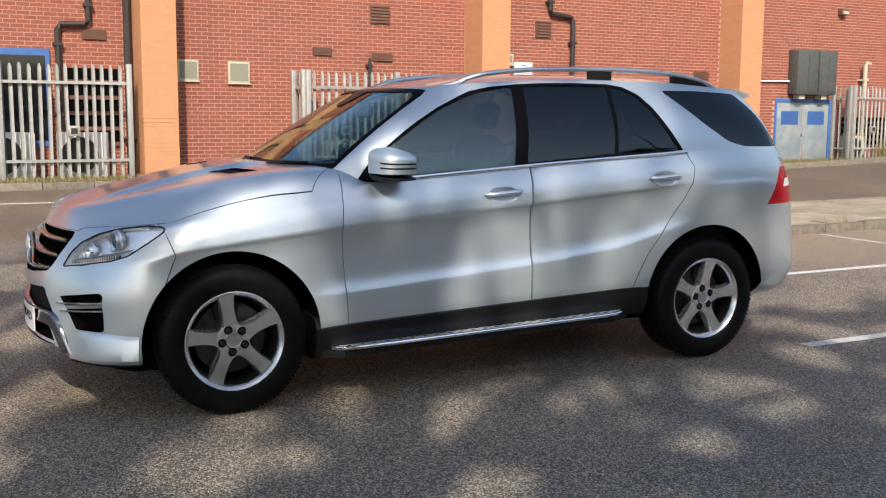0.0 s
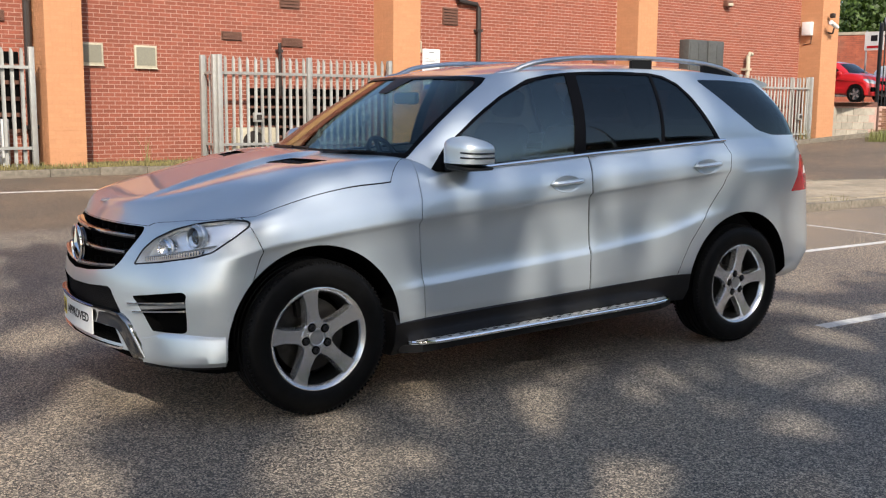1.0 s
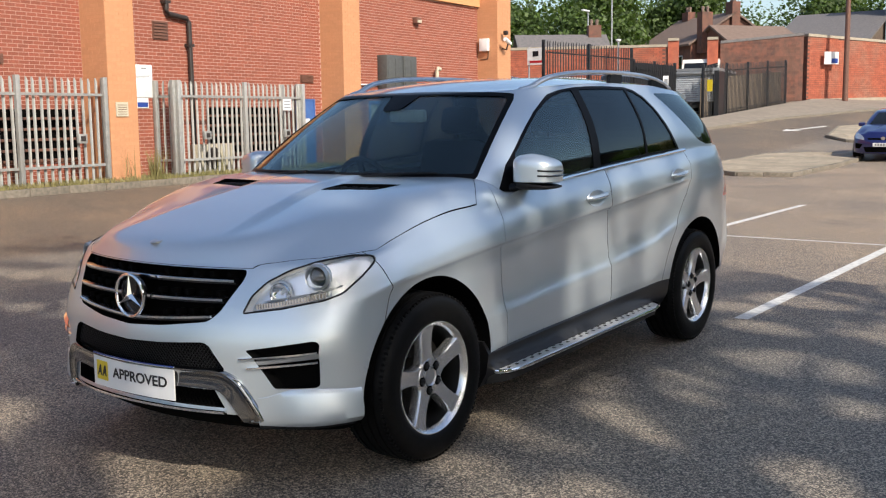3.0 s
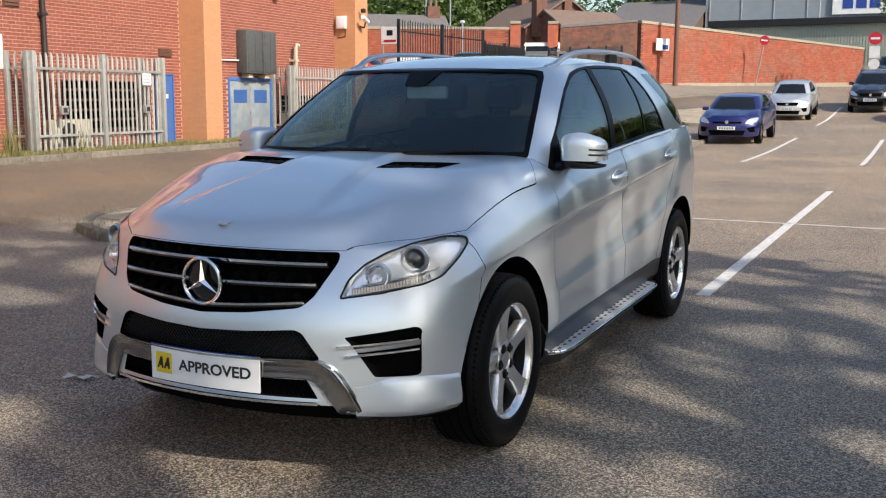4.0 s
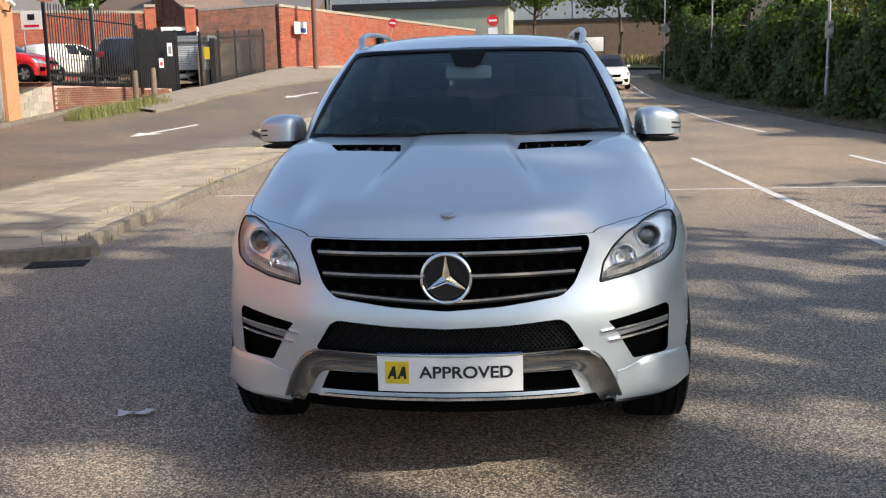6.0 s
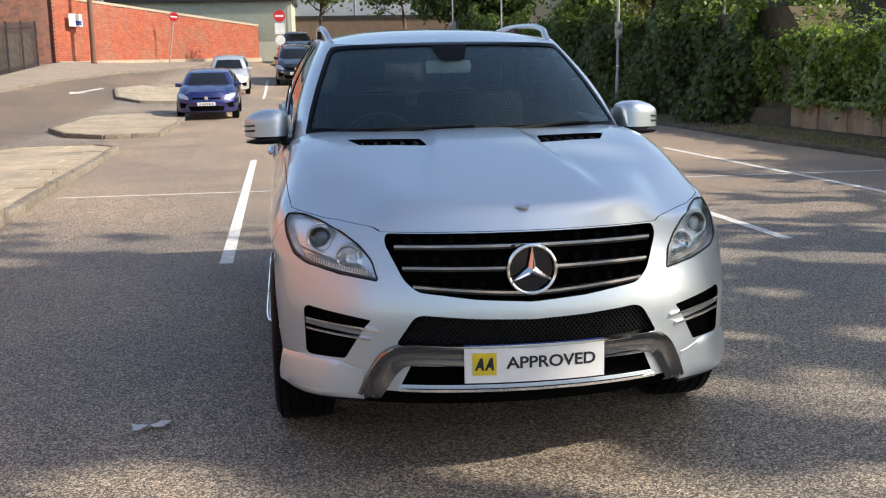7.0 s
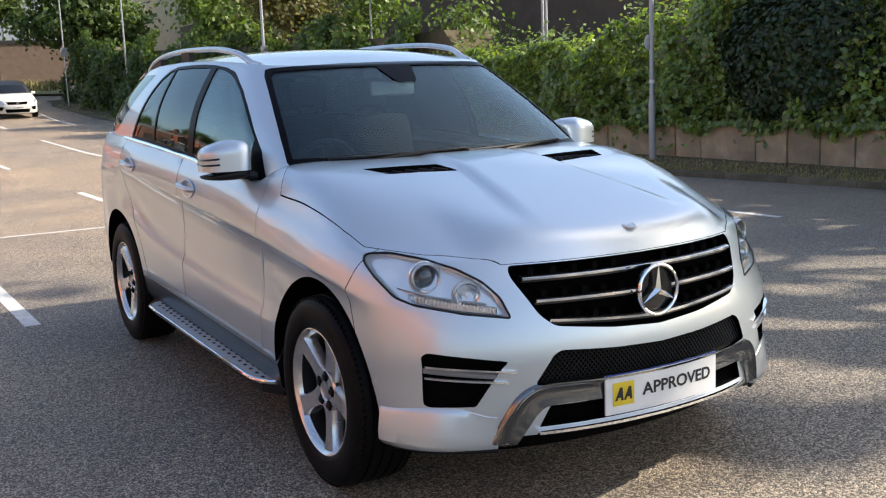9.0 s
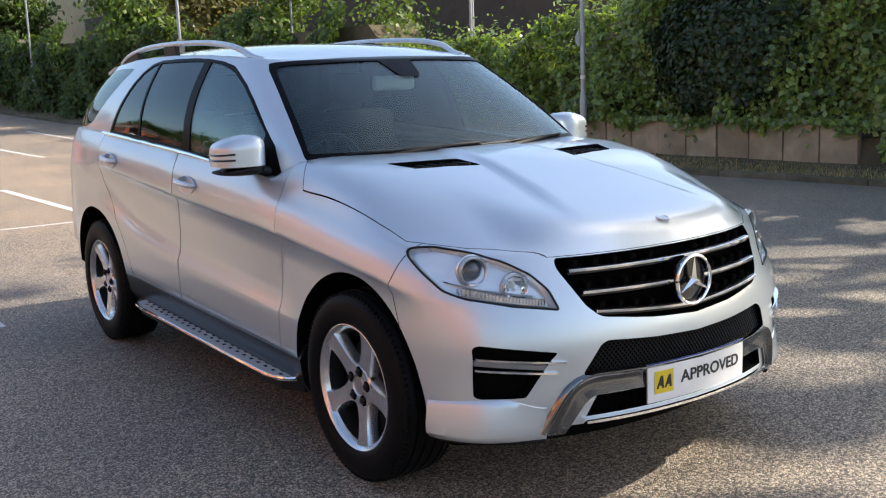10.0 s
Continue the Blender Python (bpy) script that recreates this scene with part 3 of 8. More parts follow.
def cabin_solid(d):
    """The greenhouse, drawn in by d on all sides."""
    a, b = spline(GH_BELT, 99), spline(GH_ROOF, 99)
    rows = []
    for t in (-0.12, 0.0, 0.1, 0.2, 0.3, 0.4, 0.5, 0.6, 0.7, 0.8, 0.88, 0.94, 0.98, 1.0):
        row = []
        for p, q in zip(a, b):
            zb = lerp_at(p[1], [(-1.16, 1.165), (-0.95, 1.15), (-0.8, 1.125), (-0.6, 1.125), (0.25, 1.18), (1.28, 1.24), (2.3, 1.27)])
            zr = lerp_at(q[1], ROOFZ)
            w = t + 0.10 * math.sin(math.pi * max(t, 0)) * 0
            side = sstep(0.5, 0.8, p[0])
            bow = 0.045 * math.sin(math.pi * max(0, t)) * side
            fore = 0.035 * math.sin(math.pi * max(0, t)) * (1 - side) * (1 if p[1] < 0 else -1)
            row.append((p[0] * (1 - w) + q[0] * w + bow, p[1] * (1 - w) + q[1] * w - fore, zb * (1 - t) + zr * t))
        rows.append(np.array(row))
    edge = rows[-1]
    for s in (0.985, 0.965, 0.94, 0.9, 0.84, 0.76, 0.66, 0.5, 0.3, 0.12):
        row = []
        for x, y, z in edge:
            yy = 0.95 + (y - 0.95) * s
            row.append((x * s, yy, lerp_at(yy, ROOFZ) * (1 - s ** 8) + z * s ** 8 + 0.052 * (1 - s ** 5) * (1 - (x * s / 0.66) ** 2 * 0.6)))
        rows.append(np.array(row))
    n = len(rows[0])
    if d:
        P = np.array(rows)
        du = np.gradient(P, axis=1)
        dv = np.gradient(P, axis=0)
        nn = np.cross(dv, du)
        nn /= np.maximum(1e-9, np.linalg.norm(nn, axis=2, keepdims=True))
        nn[:, 0, 0] = nn[:, -1, 0] = 0
        sgn = np.sign((nn[5, 50] * np.array((1, 0, 0))).sum())
        P = P - nn * sgn * d
        P[:, :, 0] = np.maximum(P[:, :, 0], 0)
        P[:, 0, 0] = P[:, -1, 0] = 0
        rows = list(P)
    rings = []
    for r in rows:
        rings.append([tuple(p) for p in r] + [(-p[0], p[1], p[2]) for p in r[-2:0:-1]])
    top = max(p[2] for p in rings[-1])
    return loft_solid(rings, (0, 0.95, top), (0, 0.5, 0.95))


def both(poly):
    return [poly, [(-a, b) for a, b in poly]]


def mirror_x(me):
    m2 = me.copy()
    m2.transform(Matrix.Diagonal((-1, 1, 1, 1)))
    m2.flip_normals()
    return m2


suv = thing("car", "silver metallic family off-roader parked on dappled asphalt", "car")
BODY0 = body_solid()
body = BODY0.copy()
body.materials.append(SILVER)
body.materials.append(VOID)


def black(me, mat=VOID):
    me.materials.clear()
    me.materials.append(mat)
    return me


# wheel wells, with their shade put into the near-black colour
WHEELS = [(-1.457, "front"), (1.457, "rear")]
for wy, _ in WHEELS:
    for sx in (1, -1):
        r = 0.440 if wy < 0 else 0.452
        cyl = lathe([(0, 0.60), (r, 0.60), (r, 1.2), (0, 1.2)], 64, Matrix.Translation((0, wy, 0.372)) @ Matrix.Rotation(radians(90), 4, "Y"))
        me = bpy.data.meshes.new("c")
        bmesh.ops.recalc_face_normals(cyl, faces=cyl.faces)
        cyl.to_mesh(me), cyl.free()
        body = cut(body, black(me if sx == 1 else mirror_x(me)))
# cabin
cavity = prism([(-0.74, -0.85), (-0.74, 2.1), (0.74, 2.1), (0.74, -0.85), (0.4, -0.98), (-0.4, -0.98)], "z", 0.55, 1.6)
body = cut(body, black(cavity, CABIN))
# openings in the nose
GRILLE = [(-0.51, 0.895), (0.51, 0.895), (0.515, 0.86), (0.455, 0.735), (0.41, 0.695), (0.2, 0.668), (0, 0.655), (-0.2, 0.668), (-0.41, 0.695), (-0.455, 0.735), (-0.515, 0.86)]
LOWER = [(-0.40, 0.615), (-0.2, 0.600), (0, 0.593), (0.2, 0.600), (0.40, 0.615), (0.43, 0.60), (0.49, 0.505), (0.0, 0.488), (-0.49, 0.505), (-0.43, 0.60)]
SLOT = [(-0.44, 0.425), (0.44, 0.425), (0.475, 0.352), (-0.475, 0.352)]
FOG = [(0.575, 0.592), (0.70, 0.612), (0.800, 0.628), (0.815, 0.615), (0.812, 0.450), (0.80, 0.440), (0.672, 0.440), (0.60, 0.565)]
LAMP = [(0.542, 0.728), (0.560, 0.80), (0.600, 0.852), (0.66, 0.895), (0.73, 0.926), (0.80, 0.942), (0.86, 0.938), (0.875, 0.91), (0.872, 0.865), (0.845, 0.800), (0.80, 0.775), (0.68, 0.748)]
for poly in (round_poly(GRILLE, 0.02, 3), round_poly(LOWER, 0.012, 2), SLOT, *both(round_poly(FOG, 0.008, 2)), *both(round_poly(LAMP, 0.014, 3))):
    inner = prism(poly, "y", -2.6, -2.02 if poly[0][0] * poly[-1][0] < 0 or abs(poly[0][0]) < 0.52 else (-1.85 if max(p[1] for p in poly) < 0.7 else -1.66))
    body = cut(body, black(inner, LAMP_SILVER if min(p[1] for p in poly) > 0.7 else VOID))
chin_cut = prism([(-0.585, 0.0), (0.585, 0.0), (0.57, 0.326), (-0.57, 0.326)], "y", -2.6, -2.0)
body = cut(body, black(chin_cut))
# bonnet louvres
LOUVRE = [(0.252, -1.420), (0.540, -1.368), (0.592, -1.232), (0.268, -1.275)]
for poly in both(round_poly(LOUVRE, 0.012, 2)):
    body = cut(body, black(prism(poly, "z", 1.12, 1.3)))
# shut lines
DOOR_F = [(-0.875, 1.30), (-0.88, 1.085), (-0.895, 0.92), (-0.885, 0.70), (-0.865, 0.36), (-0.86, 0.30), (0.215, 0.30), (0.22, 0.42), (0.212, 0.99), (0.225, 1.30)]
DOOR_R = [(0.228, 1.30), (0.218, 0.99), (0.226, 0.42), (0.222, 0.30), (0.86, 0.30), (0.895, 0.45), (0.945, 0.56), (1.0, 0.66), (1.15, 0.85), (1.26, 0.985), (1.315, 1.08), (1.335, 1.17), (1.31, 1.22), (1.27, 1.30)]
HOOD = [(0, -2.40), (0.30, -2.40), (0.515, -2.40), (0.530, -2.115), (0.60, -2.055), (0.72, -1.93), (0.80, -1.815), (0.845, -1.735), (0.857, -1.6), (0.863, -1.4), (0.869, -1.035), (0.765, -0.905), (0.5, -1.02), (0, -1.07)]
HOODP = HOOD + [(-a, b) for a, b in HOOD[-2:0:-1]]
doors = []
for poly, nm in ((DOOR_F, "front_door"), (DOOR_R, "rear_door")):
    for sx in (1, -1):
        whole, gap = prism(grow(poly, -0.0022), "x", 0.755 * sx, 1.2 * sx), prism(grow(poly, 0.0018), "x", 0.755 * sx, 1.2 * sx)
        for q in (whole, gap):
            if sx < 0:
                q.flip_normals()
        doors.append((nm, meet(body, whole)))
        body = cut(body, black(gap))
hood = meet(body, black(prism(grow(HOODP, -0.0013), "z", 0.80, 1.4)))
hood = cut(hood, prism([(-0.6, -2.4), (0.6, -2.5), (0.6, -2.0), (-0.6, -2.0)], "z", 0.5, 0.9005))
hgap = cut(prism(grow(HOODP, 0.0013), "z", 0.80, 1.4), prism([(-0.6, -2.4), (0.6, -2.5), (0.6, -2.0), (-0.6, -2.0)], "z", 0.5, 0.8985))
body = cut(body, black(hgap))
# bumper seam and fuel of gaps round the tail lamp
BUMPER = [(-2.6, 0.05), (-1.80, 0.05), (-1.80, 0.62), (-1.73, 0.80), (-1.765, 0.90), (-1.80, 0.97), (-2.6, 0.97)]
bumper = meet(body, prism([(a - 0.002, b) for a, b in BUMPER], "x", -1.2, 1.2))
body = cut(body, black(prism([(a + 0.002, b) for a, b in BUMPER], "x", -1.2, 1.2)))
TAIL = [(1.915, 0.930), (1.985, 1.02), (2.075, 1.16), (2.5, 1.17), (2.5, 0.945), (2.19, 0.93)]
for sx in (1, -1):
    tl = prism(TAIL, "x", 0.62 * sx, 1.2 * sx)
    if sx < 0:
        tl.flip_normals()
    lamp = meet(body, tl)
    clear = prism([(2.095, 1.035), (2.13, 1.085), (2.5, 1.10), (2.5, 1.045)], "x", 0.62 * sx, 1.2 * sx)
    if sx < 0:
        clear.flip_normals()
    white_lamp = meet(lamp, clear)
    lamp = cut(lamp, clear)
    body = cut(body, black(tl.copy()))
    tail = link("tail_lamp", smooth_from(lamp, BODY0), RED_LENS, suv, "red tail lamp")
    link("reversing_lamp", smooth_from(white_lamp, BODY0), WHITE, tail, "white reversing lamp")
link("body", smooth_from(body, BODY0), None, suv)
link("bonnet", smooth_from(hood, BODY0), None, suv)
front = link("front_bumper", smooth_from(bumper, BODY0), None, suv)
door_obs = [link(nm, smooth_from(me, BODY0), None, suv) for nm, me in doors]

# greenhouse: outer shell, openings, panes
GH0 = cabin_solid(0)
shell = GH0.copy()
shell.materials.append(SILVER)
inner = black(cabin_solid(0.03), HEADLINER)
shell = cut(shell, inner)
DLO = [(-0.80, 1.110), (-0.68, 1.250), (-0.48, 1.390), (-0.395, 1.443), (-0.27, 1.512), (-0.115, 1.580), (-0.055, 1.604), (0.08, 1.630), (0.24, 1.647), (0.40, 1.656), (0.60, 1.660), (0.85, 1.658), (0.96, 1.642), (1.05, 1.60), (1.12, 1.53), (1.305, 1.262), (0.25, 1.198), (-0.45, 1.148)]
QUARTER = [(1.235, 1.625), (1.5, 1.628), (1.86, 1.615), (1.98, 1.50), (2.15, 1.285), (1.80, 1.288), (1.66, 1.32), (1.5, 1.42)]
SCREEN = [(-0.765, 1.120), (0.765, 1.120), (0.765, 1.205), (0.739, 1.300), (0.705, 1.400), (0.669, 1.490), (0.632, 1.575), (0.610, 1.606), (0.585, 1.612), (0.500, 1.617), (0.250, 1.625), (0.000, 1.627), (-0.250, 1.625), (-0.500, 1.617), (-0.585, 1.612), (-0.610, 1.606), (-0.632, 1.575), (-0.669, 1.490), (-0.705, 1.400), (-0.739, 1.300), (-0.765, 1.205)]
REARW = [(-0.62, 1.30), (0.62, 1.30), (0.50, 1.58), (-0.50, 1.58)]
panes = []


def side_prism(poly, x0, x1, sx):
    me = prism(poly, "x", x0 * sx, x1 * sx)
    if sx < 0:
        me.flip_normals()
    return me


FW = [(-0.600, 1.158), (-0.590, 1.298), (-0.455, 1.388), (-0.37, 1.440), (-0.25, 1.505), (-0.10, 1.568), (0.0, 1.598), (0.12, 1.622), (0.212, 1.632), (0.142, 1.198), (-0.45, 1.160)]
RW = [(0.288, 1.636), (0.55, 1.643), (0.845, 1.643), (0.808, 1.255), (0.222, 1.210)]
RW2 = [(0.866, 1.642), (0.94, 1.631), (1.030, 1.594), (1.098, 1.525), (1.265, 1.274), (0.83, 1.257)]
skin, skin2 = cabin_solid(0.004), cabin_solid(0.009)
thin = cut(skin, skin2)
for sx in (1, -1):
    pane_black = meet(cut(GH0.copy(), cabin_solid(0.006)), side_prism(DLO, 0.4, 1.2, sx))
    shell = cut(shell, black(side_prism(DLO, 0.4, 1.2, sx), BLACK))
    frame_me = pane_black
    for poly in (FW, RW, RW2):
        frame_me = cut(frame_me, black(side_prism(round_poly(poly, 0.012, 2), 0.4, 1.2, sx), BLACK))
    link("window_surround", smooth_from(frame_me, GH0), BAND, suv)
    for poly, gm, nm in ((FW, SIDE_GLASS, "front_side_window"), (RW, DARK_GLASS, "rear_side_window"), (RW2, DARK_GLASS, "small_side_window")):
        ob = link(nm, smooth_from(meet(thin, side_prism(grow(poly, 0.008), 0.4, 1.2, sx)), skin), gm, suv)
        ob.visible_shadow = False
    shell = cut(shell, black(side_prism(round_poly(QUARTER, 0.03, 3), 0.3, 1.2, sx), BLACK))
    ob = link("quarter_window", smooth_from(meet(cut(GH0.copy(), cabin_solid(0.006)), side_prism(round_poly(QUARTER, 0.03, 3), 0.3, 1.2, sx)), GH0), DARK_GLASS, suv)
shell = cut(shell, black(prism(SCREEN, "y", -1.5, 0.05), BLACK))
shell = cut(shell, black(prism(REARW, "y", 1.9, 2.6), BLACK))
scr = meet(thin, prism(grow(SCREEN, 0.004), "y", -1.5, 0.05))
ob = link("windscreen", smooth_from(scr, skin), SCREEN_GLASS, suv)
ob.visible_shadow = False
EDGE_IN = [(-0.742, 1.218), (0.742, 1.218), (0.740, 1.235), (0.717, 1.300), (0.683, 1.400), (0.647, 1.490), (0.612, 1.570), (0.592, 1.589), (0.570, 1.594), (0.500, 1.598), (0.250, 1.605), (0.000, 1.607), (-0.250, 1.605), (-0.500, 1.598), (-0.570, 1.594), (-0.592, 1.589), (-0.612, 1.570), (-0.647, 1.490), (-0.683, 1.400), (-0.717, 1.300), (-0.740, 1.235)]
band = cut(meet(cut(GH0.copy(), cabin_solid(0.003)), prism(SCREEN, "y", -1.5, 0.05)), prism(EDGE_IN, "y", -1.6, 0.1))
link("windscreen_band", smooth_from(band, GH0), BAND, suv)
link("rear_window", smooth_from(meet(cut(GH0.copy(), cabin_solid(0.006)), prism(REARW, "y", 1.9, 2.6)), GH0), DARK_GLASS, suv)
link("roof", smooth_from(shell, GH0), None, suv)
# ---- parts of the silver car ----
from mathutils.bvhtree import BVHTree
BODY_TREE = BVHTree.FromPolygons([v.co[:] for v in BODY0.vertices], [p.vertices[:] for p in BODY0.polygons])
GH_TREE = BVHTree.FromPolygons([v.co[:] for v in GH0.vertices], [p.vertices[:] for p in GH0.polygons])


def nose_y(x, z):
    hit = BODY_TREE.ray_cast(Vector((x, -4, z)), Vector((0, 1, 0)))[0]
    return hit.y if hit else -2.0


def flank_x(y, z, tree=None):
    hit = (tree or BODY_TREE).ray_cast(Vector((2, y, z)), Vector((-1, 0, 0)))[0]
    return hit.x if hit else 0.85


def top_z(x, y, tree=None):
    hit = (tree or BODY_TREE).ray_cast(Vector((x, y, 3)), Vector((0, 0, -1)))[0]
    return hit.z if hit else 1.0


def strip(pts, w, d, m=None):
    """A bar of rectangular section along points: w high (z), d deep (y)."""
    bm = bmesh.new()
    rows = []
    for p in pts:
        p = Vector(p)
        rows.append([bm.verts.new(p + Vector((0, sy * d / 2, sz * w / 2))) for sy, sz in ((-1, -0.75), (-1, 0.75), (-0.6, 1), (1, 1), (1, -1), (-0.6, -1))])
    for a, b in zip(rows, rows[1:]):
        for k in range(6):
            bm.faces.new((a[k], a[(k + 1) % 6], b[(k + 1) % 6], b[k]))
    bm.faces.new(rows[0][::-1]), bm.faces.new(rows[-1])
    bmesh.ops.recalc_face_normals(bm, faces=bm.faces)
    return bm


def shifted(me, v):
    m2 = me.copy()
    m2.transform(Matrix.Translation(v))
    return m2


def wheel_master():
    w = new("wheel")
    tread = []
    for g in (0.06, 0.105, 0.15, 0.195):
        tread += [(0.3692, g - 0.006), (0.361, g - 0.004), (0.361, g + 0.004), (0.3692, g + 0.006)]
    prof = [(0.236, 0.03), (0.245, 0.004), (0.27, 0.0), (0.325, 0.004), (0.350, 0.018), (0.364, 0.035)] + tread + [(0.364, 0.222), (0.351, 0.238), (0.338, 0.247), (0.330, 0.2505), (0.300, 0.256), (0.292, 0.2545), (0.268, 0.254), (0.252, 0.247), (0.244, 0.238), (0.238, 0.2)]
    t = lathe(prof, 96, closed=True)
    for k in range(96):
        a = 2 * math.pi * k / 96
        for h in (0.028, 0.226):
            add_box(t, (-0.0060, -0.012, -0.010), (0.0060, 0.0002, 0.010), Matrix.Rotation(a, 4, "Z") @ pose(0.3518, 0, h, 0, 0, 90))
    part("tyre", t, RUBBER, w, "black road tyre with grooved tread")
    barrel = lathe([(0.239, 0.02), (0.239, 0.035), (0.222, 0.05), (0.205, 0.10), (0.212, 0.18), (0.222, 0.216)], 72)
    part("barrel", barrel, BARREL, w)
    rim = lathe([(0.222, 0.216), (0.224, 0.222), (0.230, 0.236), (0.243, 0.2455), (0.2465, 0.2445), (0.2465, 0.236), (0.238, 0.232)], 72)
    part("rim", rim, ALLOY, w, "silver five-spoke alloy rim")
    hub = lathe([(0.0, 0.15), (0.072, 0.15), (0.088, 0.190), (0.086, 0.206), (0.078, 0.2145), (0.046, 0.2155), (0.040, 0.208), (0.0, 0.208)], 40)
    part("hub", hub, ALLOY, w)
    for k in range(5):
        a = 2 * math.pi * k / 5
        bm = bmesh.new()
        sec = [(0.060, 0.050, 0.2130), (0.095, 0.0375, 0.2150), (0.14, 0.0345, 0.2200), (0.19, 0.0385, 0.2275), (0.222, 0.045, 0.2350), (0.236, 0.056, 0.2360)]
        rows = []
        for r, hw, h in sec:
            rows.append([bm.verts.new((x, r, z)) for x, z in ((-hw - 0.004, h - 0.045), (-hw, h - 0.012), (-hw + 0.006, h - 0.001), (-hw * 0.35, h - 0.002), (hw * 0.35, h - 0.002), (hw - 0.006, h - 0.001), (hw, h - 0.012), (hw + 0.004, h - 0.045))])
        for u, v in zip(rows, rows[1:]):
            for i in range(8):
                bm.faces.new((u[i], u[(i + 1) % 8], v[(i + 1) % 8], v[i]))
        bm.faces.new(rows[0]), bm.faces.new(rows[-1][::-1])
        bmesh.ops.recalc_face_normals(bm, faces=bm.faces)
        bmesh.ops.rotate(bm, matrix=Matrix.Rotation(a, 3, "Z"), verts=bm.verts, cent=(0, 0, 0))
        part("spoke", bm, ALLOY, w)
        b = a + math.pi / 5
        bolt = lathe([(0, 0.213), (0.0135, 0.213), (0.0145, 0.224), (0.010, 0.227), (0.004, 0.222), (0, 0.222)], 6, Matrix.Translation((0.059 * math.cos(b), 0.059 * math.sin(b), -0.001)))
        part("bolt", bolt, BLACK, w)
        # a near-black disc on the hub, drawn as the shaded bolt hole
        well = lathe([(0.0, 0.2158), (0.0205, 0.2158), (0.0215, 0.2150), (0.0, 0.2150)], 14, Matrix.Translation((0.059 * math.cos(b), 0.059 * math.sin(b), 0.0004)))
        part("bolt_recess", well, VOID, w)
    cap = lathe([(0, 0.214), (0.028, 0.2145), (0.033, 0.2135), (0.0375, 0.219), (0.0385, 0.214), (0.0385, 0.205)], 32)
    part("centre_cap", cap, SATIN, w, "satin centre cap")
    disc = lathe([(0.05, 0.11), (0.178, 0.11), (0.178, 0.135), (0.05, 0.135)], 48, closed=True)
    part("brake_disc", disc, STEEL, w, "worn steel brake disc")
    cal = box((-0.06, 0.10, 0.09), (0.06, 0.19, 0.165), bevel=0.012)
    part("brake_caliper", cal, BARREL, w)
    # near-black disc for the shade behind the spokes
    well_disc = lathe([(0, 0.035), (0.236, 0.035), (0.236, 0.03), (0, 0.03)], 40)
    part("wheel_back", well_disc, VOID, w)
    return w


wm = wheel_master()
first = True
for wy, roll_l, roll_r in ((-1.457, 10, 100), (1.457, -9, 86)):
    for sx in (1, -1):
        turn = Matrix.Rotation(radians(90 * sx), 4, "Y")
        spin = Matrix.Rotation(radians((90 + roll_l) if sx > 0 else roll_r), 4, "Z")
        m = Matrix.Translation((sx * 0.691, wy, 0.3695)) @ turn @ spin
        ob = wm if first else copy_thing(wm, m)
        ob.matrix_basis = m
        ob.parent = suv
        first = False

# dark underbody and inner arches, the shade there put into a near-black colour
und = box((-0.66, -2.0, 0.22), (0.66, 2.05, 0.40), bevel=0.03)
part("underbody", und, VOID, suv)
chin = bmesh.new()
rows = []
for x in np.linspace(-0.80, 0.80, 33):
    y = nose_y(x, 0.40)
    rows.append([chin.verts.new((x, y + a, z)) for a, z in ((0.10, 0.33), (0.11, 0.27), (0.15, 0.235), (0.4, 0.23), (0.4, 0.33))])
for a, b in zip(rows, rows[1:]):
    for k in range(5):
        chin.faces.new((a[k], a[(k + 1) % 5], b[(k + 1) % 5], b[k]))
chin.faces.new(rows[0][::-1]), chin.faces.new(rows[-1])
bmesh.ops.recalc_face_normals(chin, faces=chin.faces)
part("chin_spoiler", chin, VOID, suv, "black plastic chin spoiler")

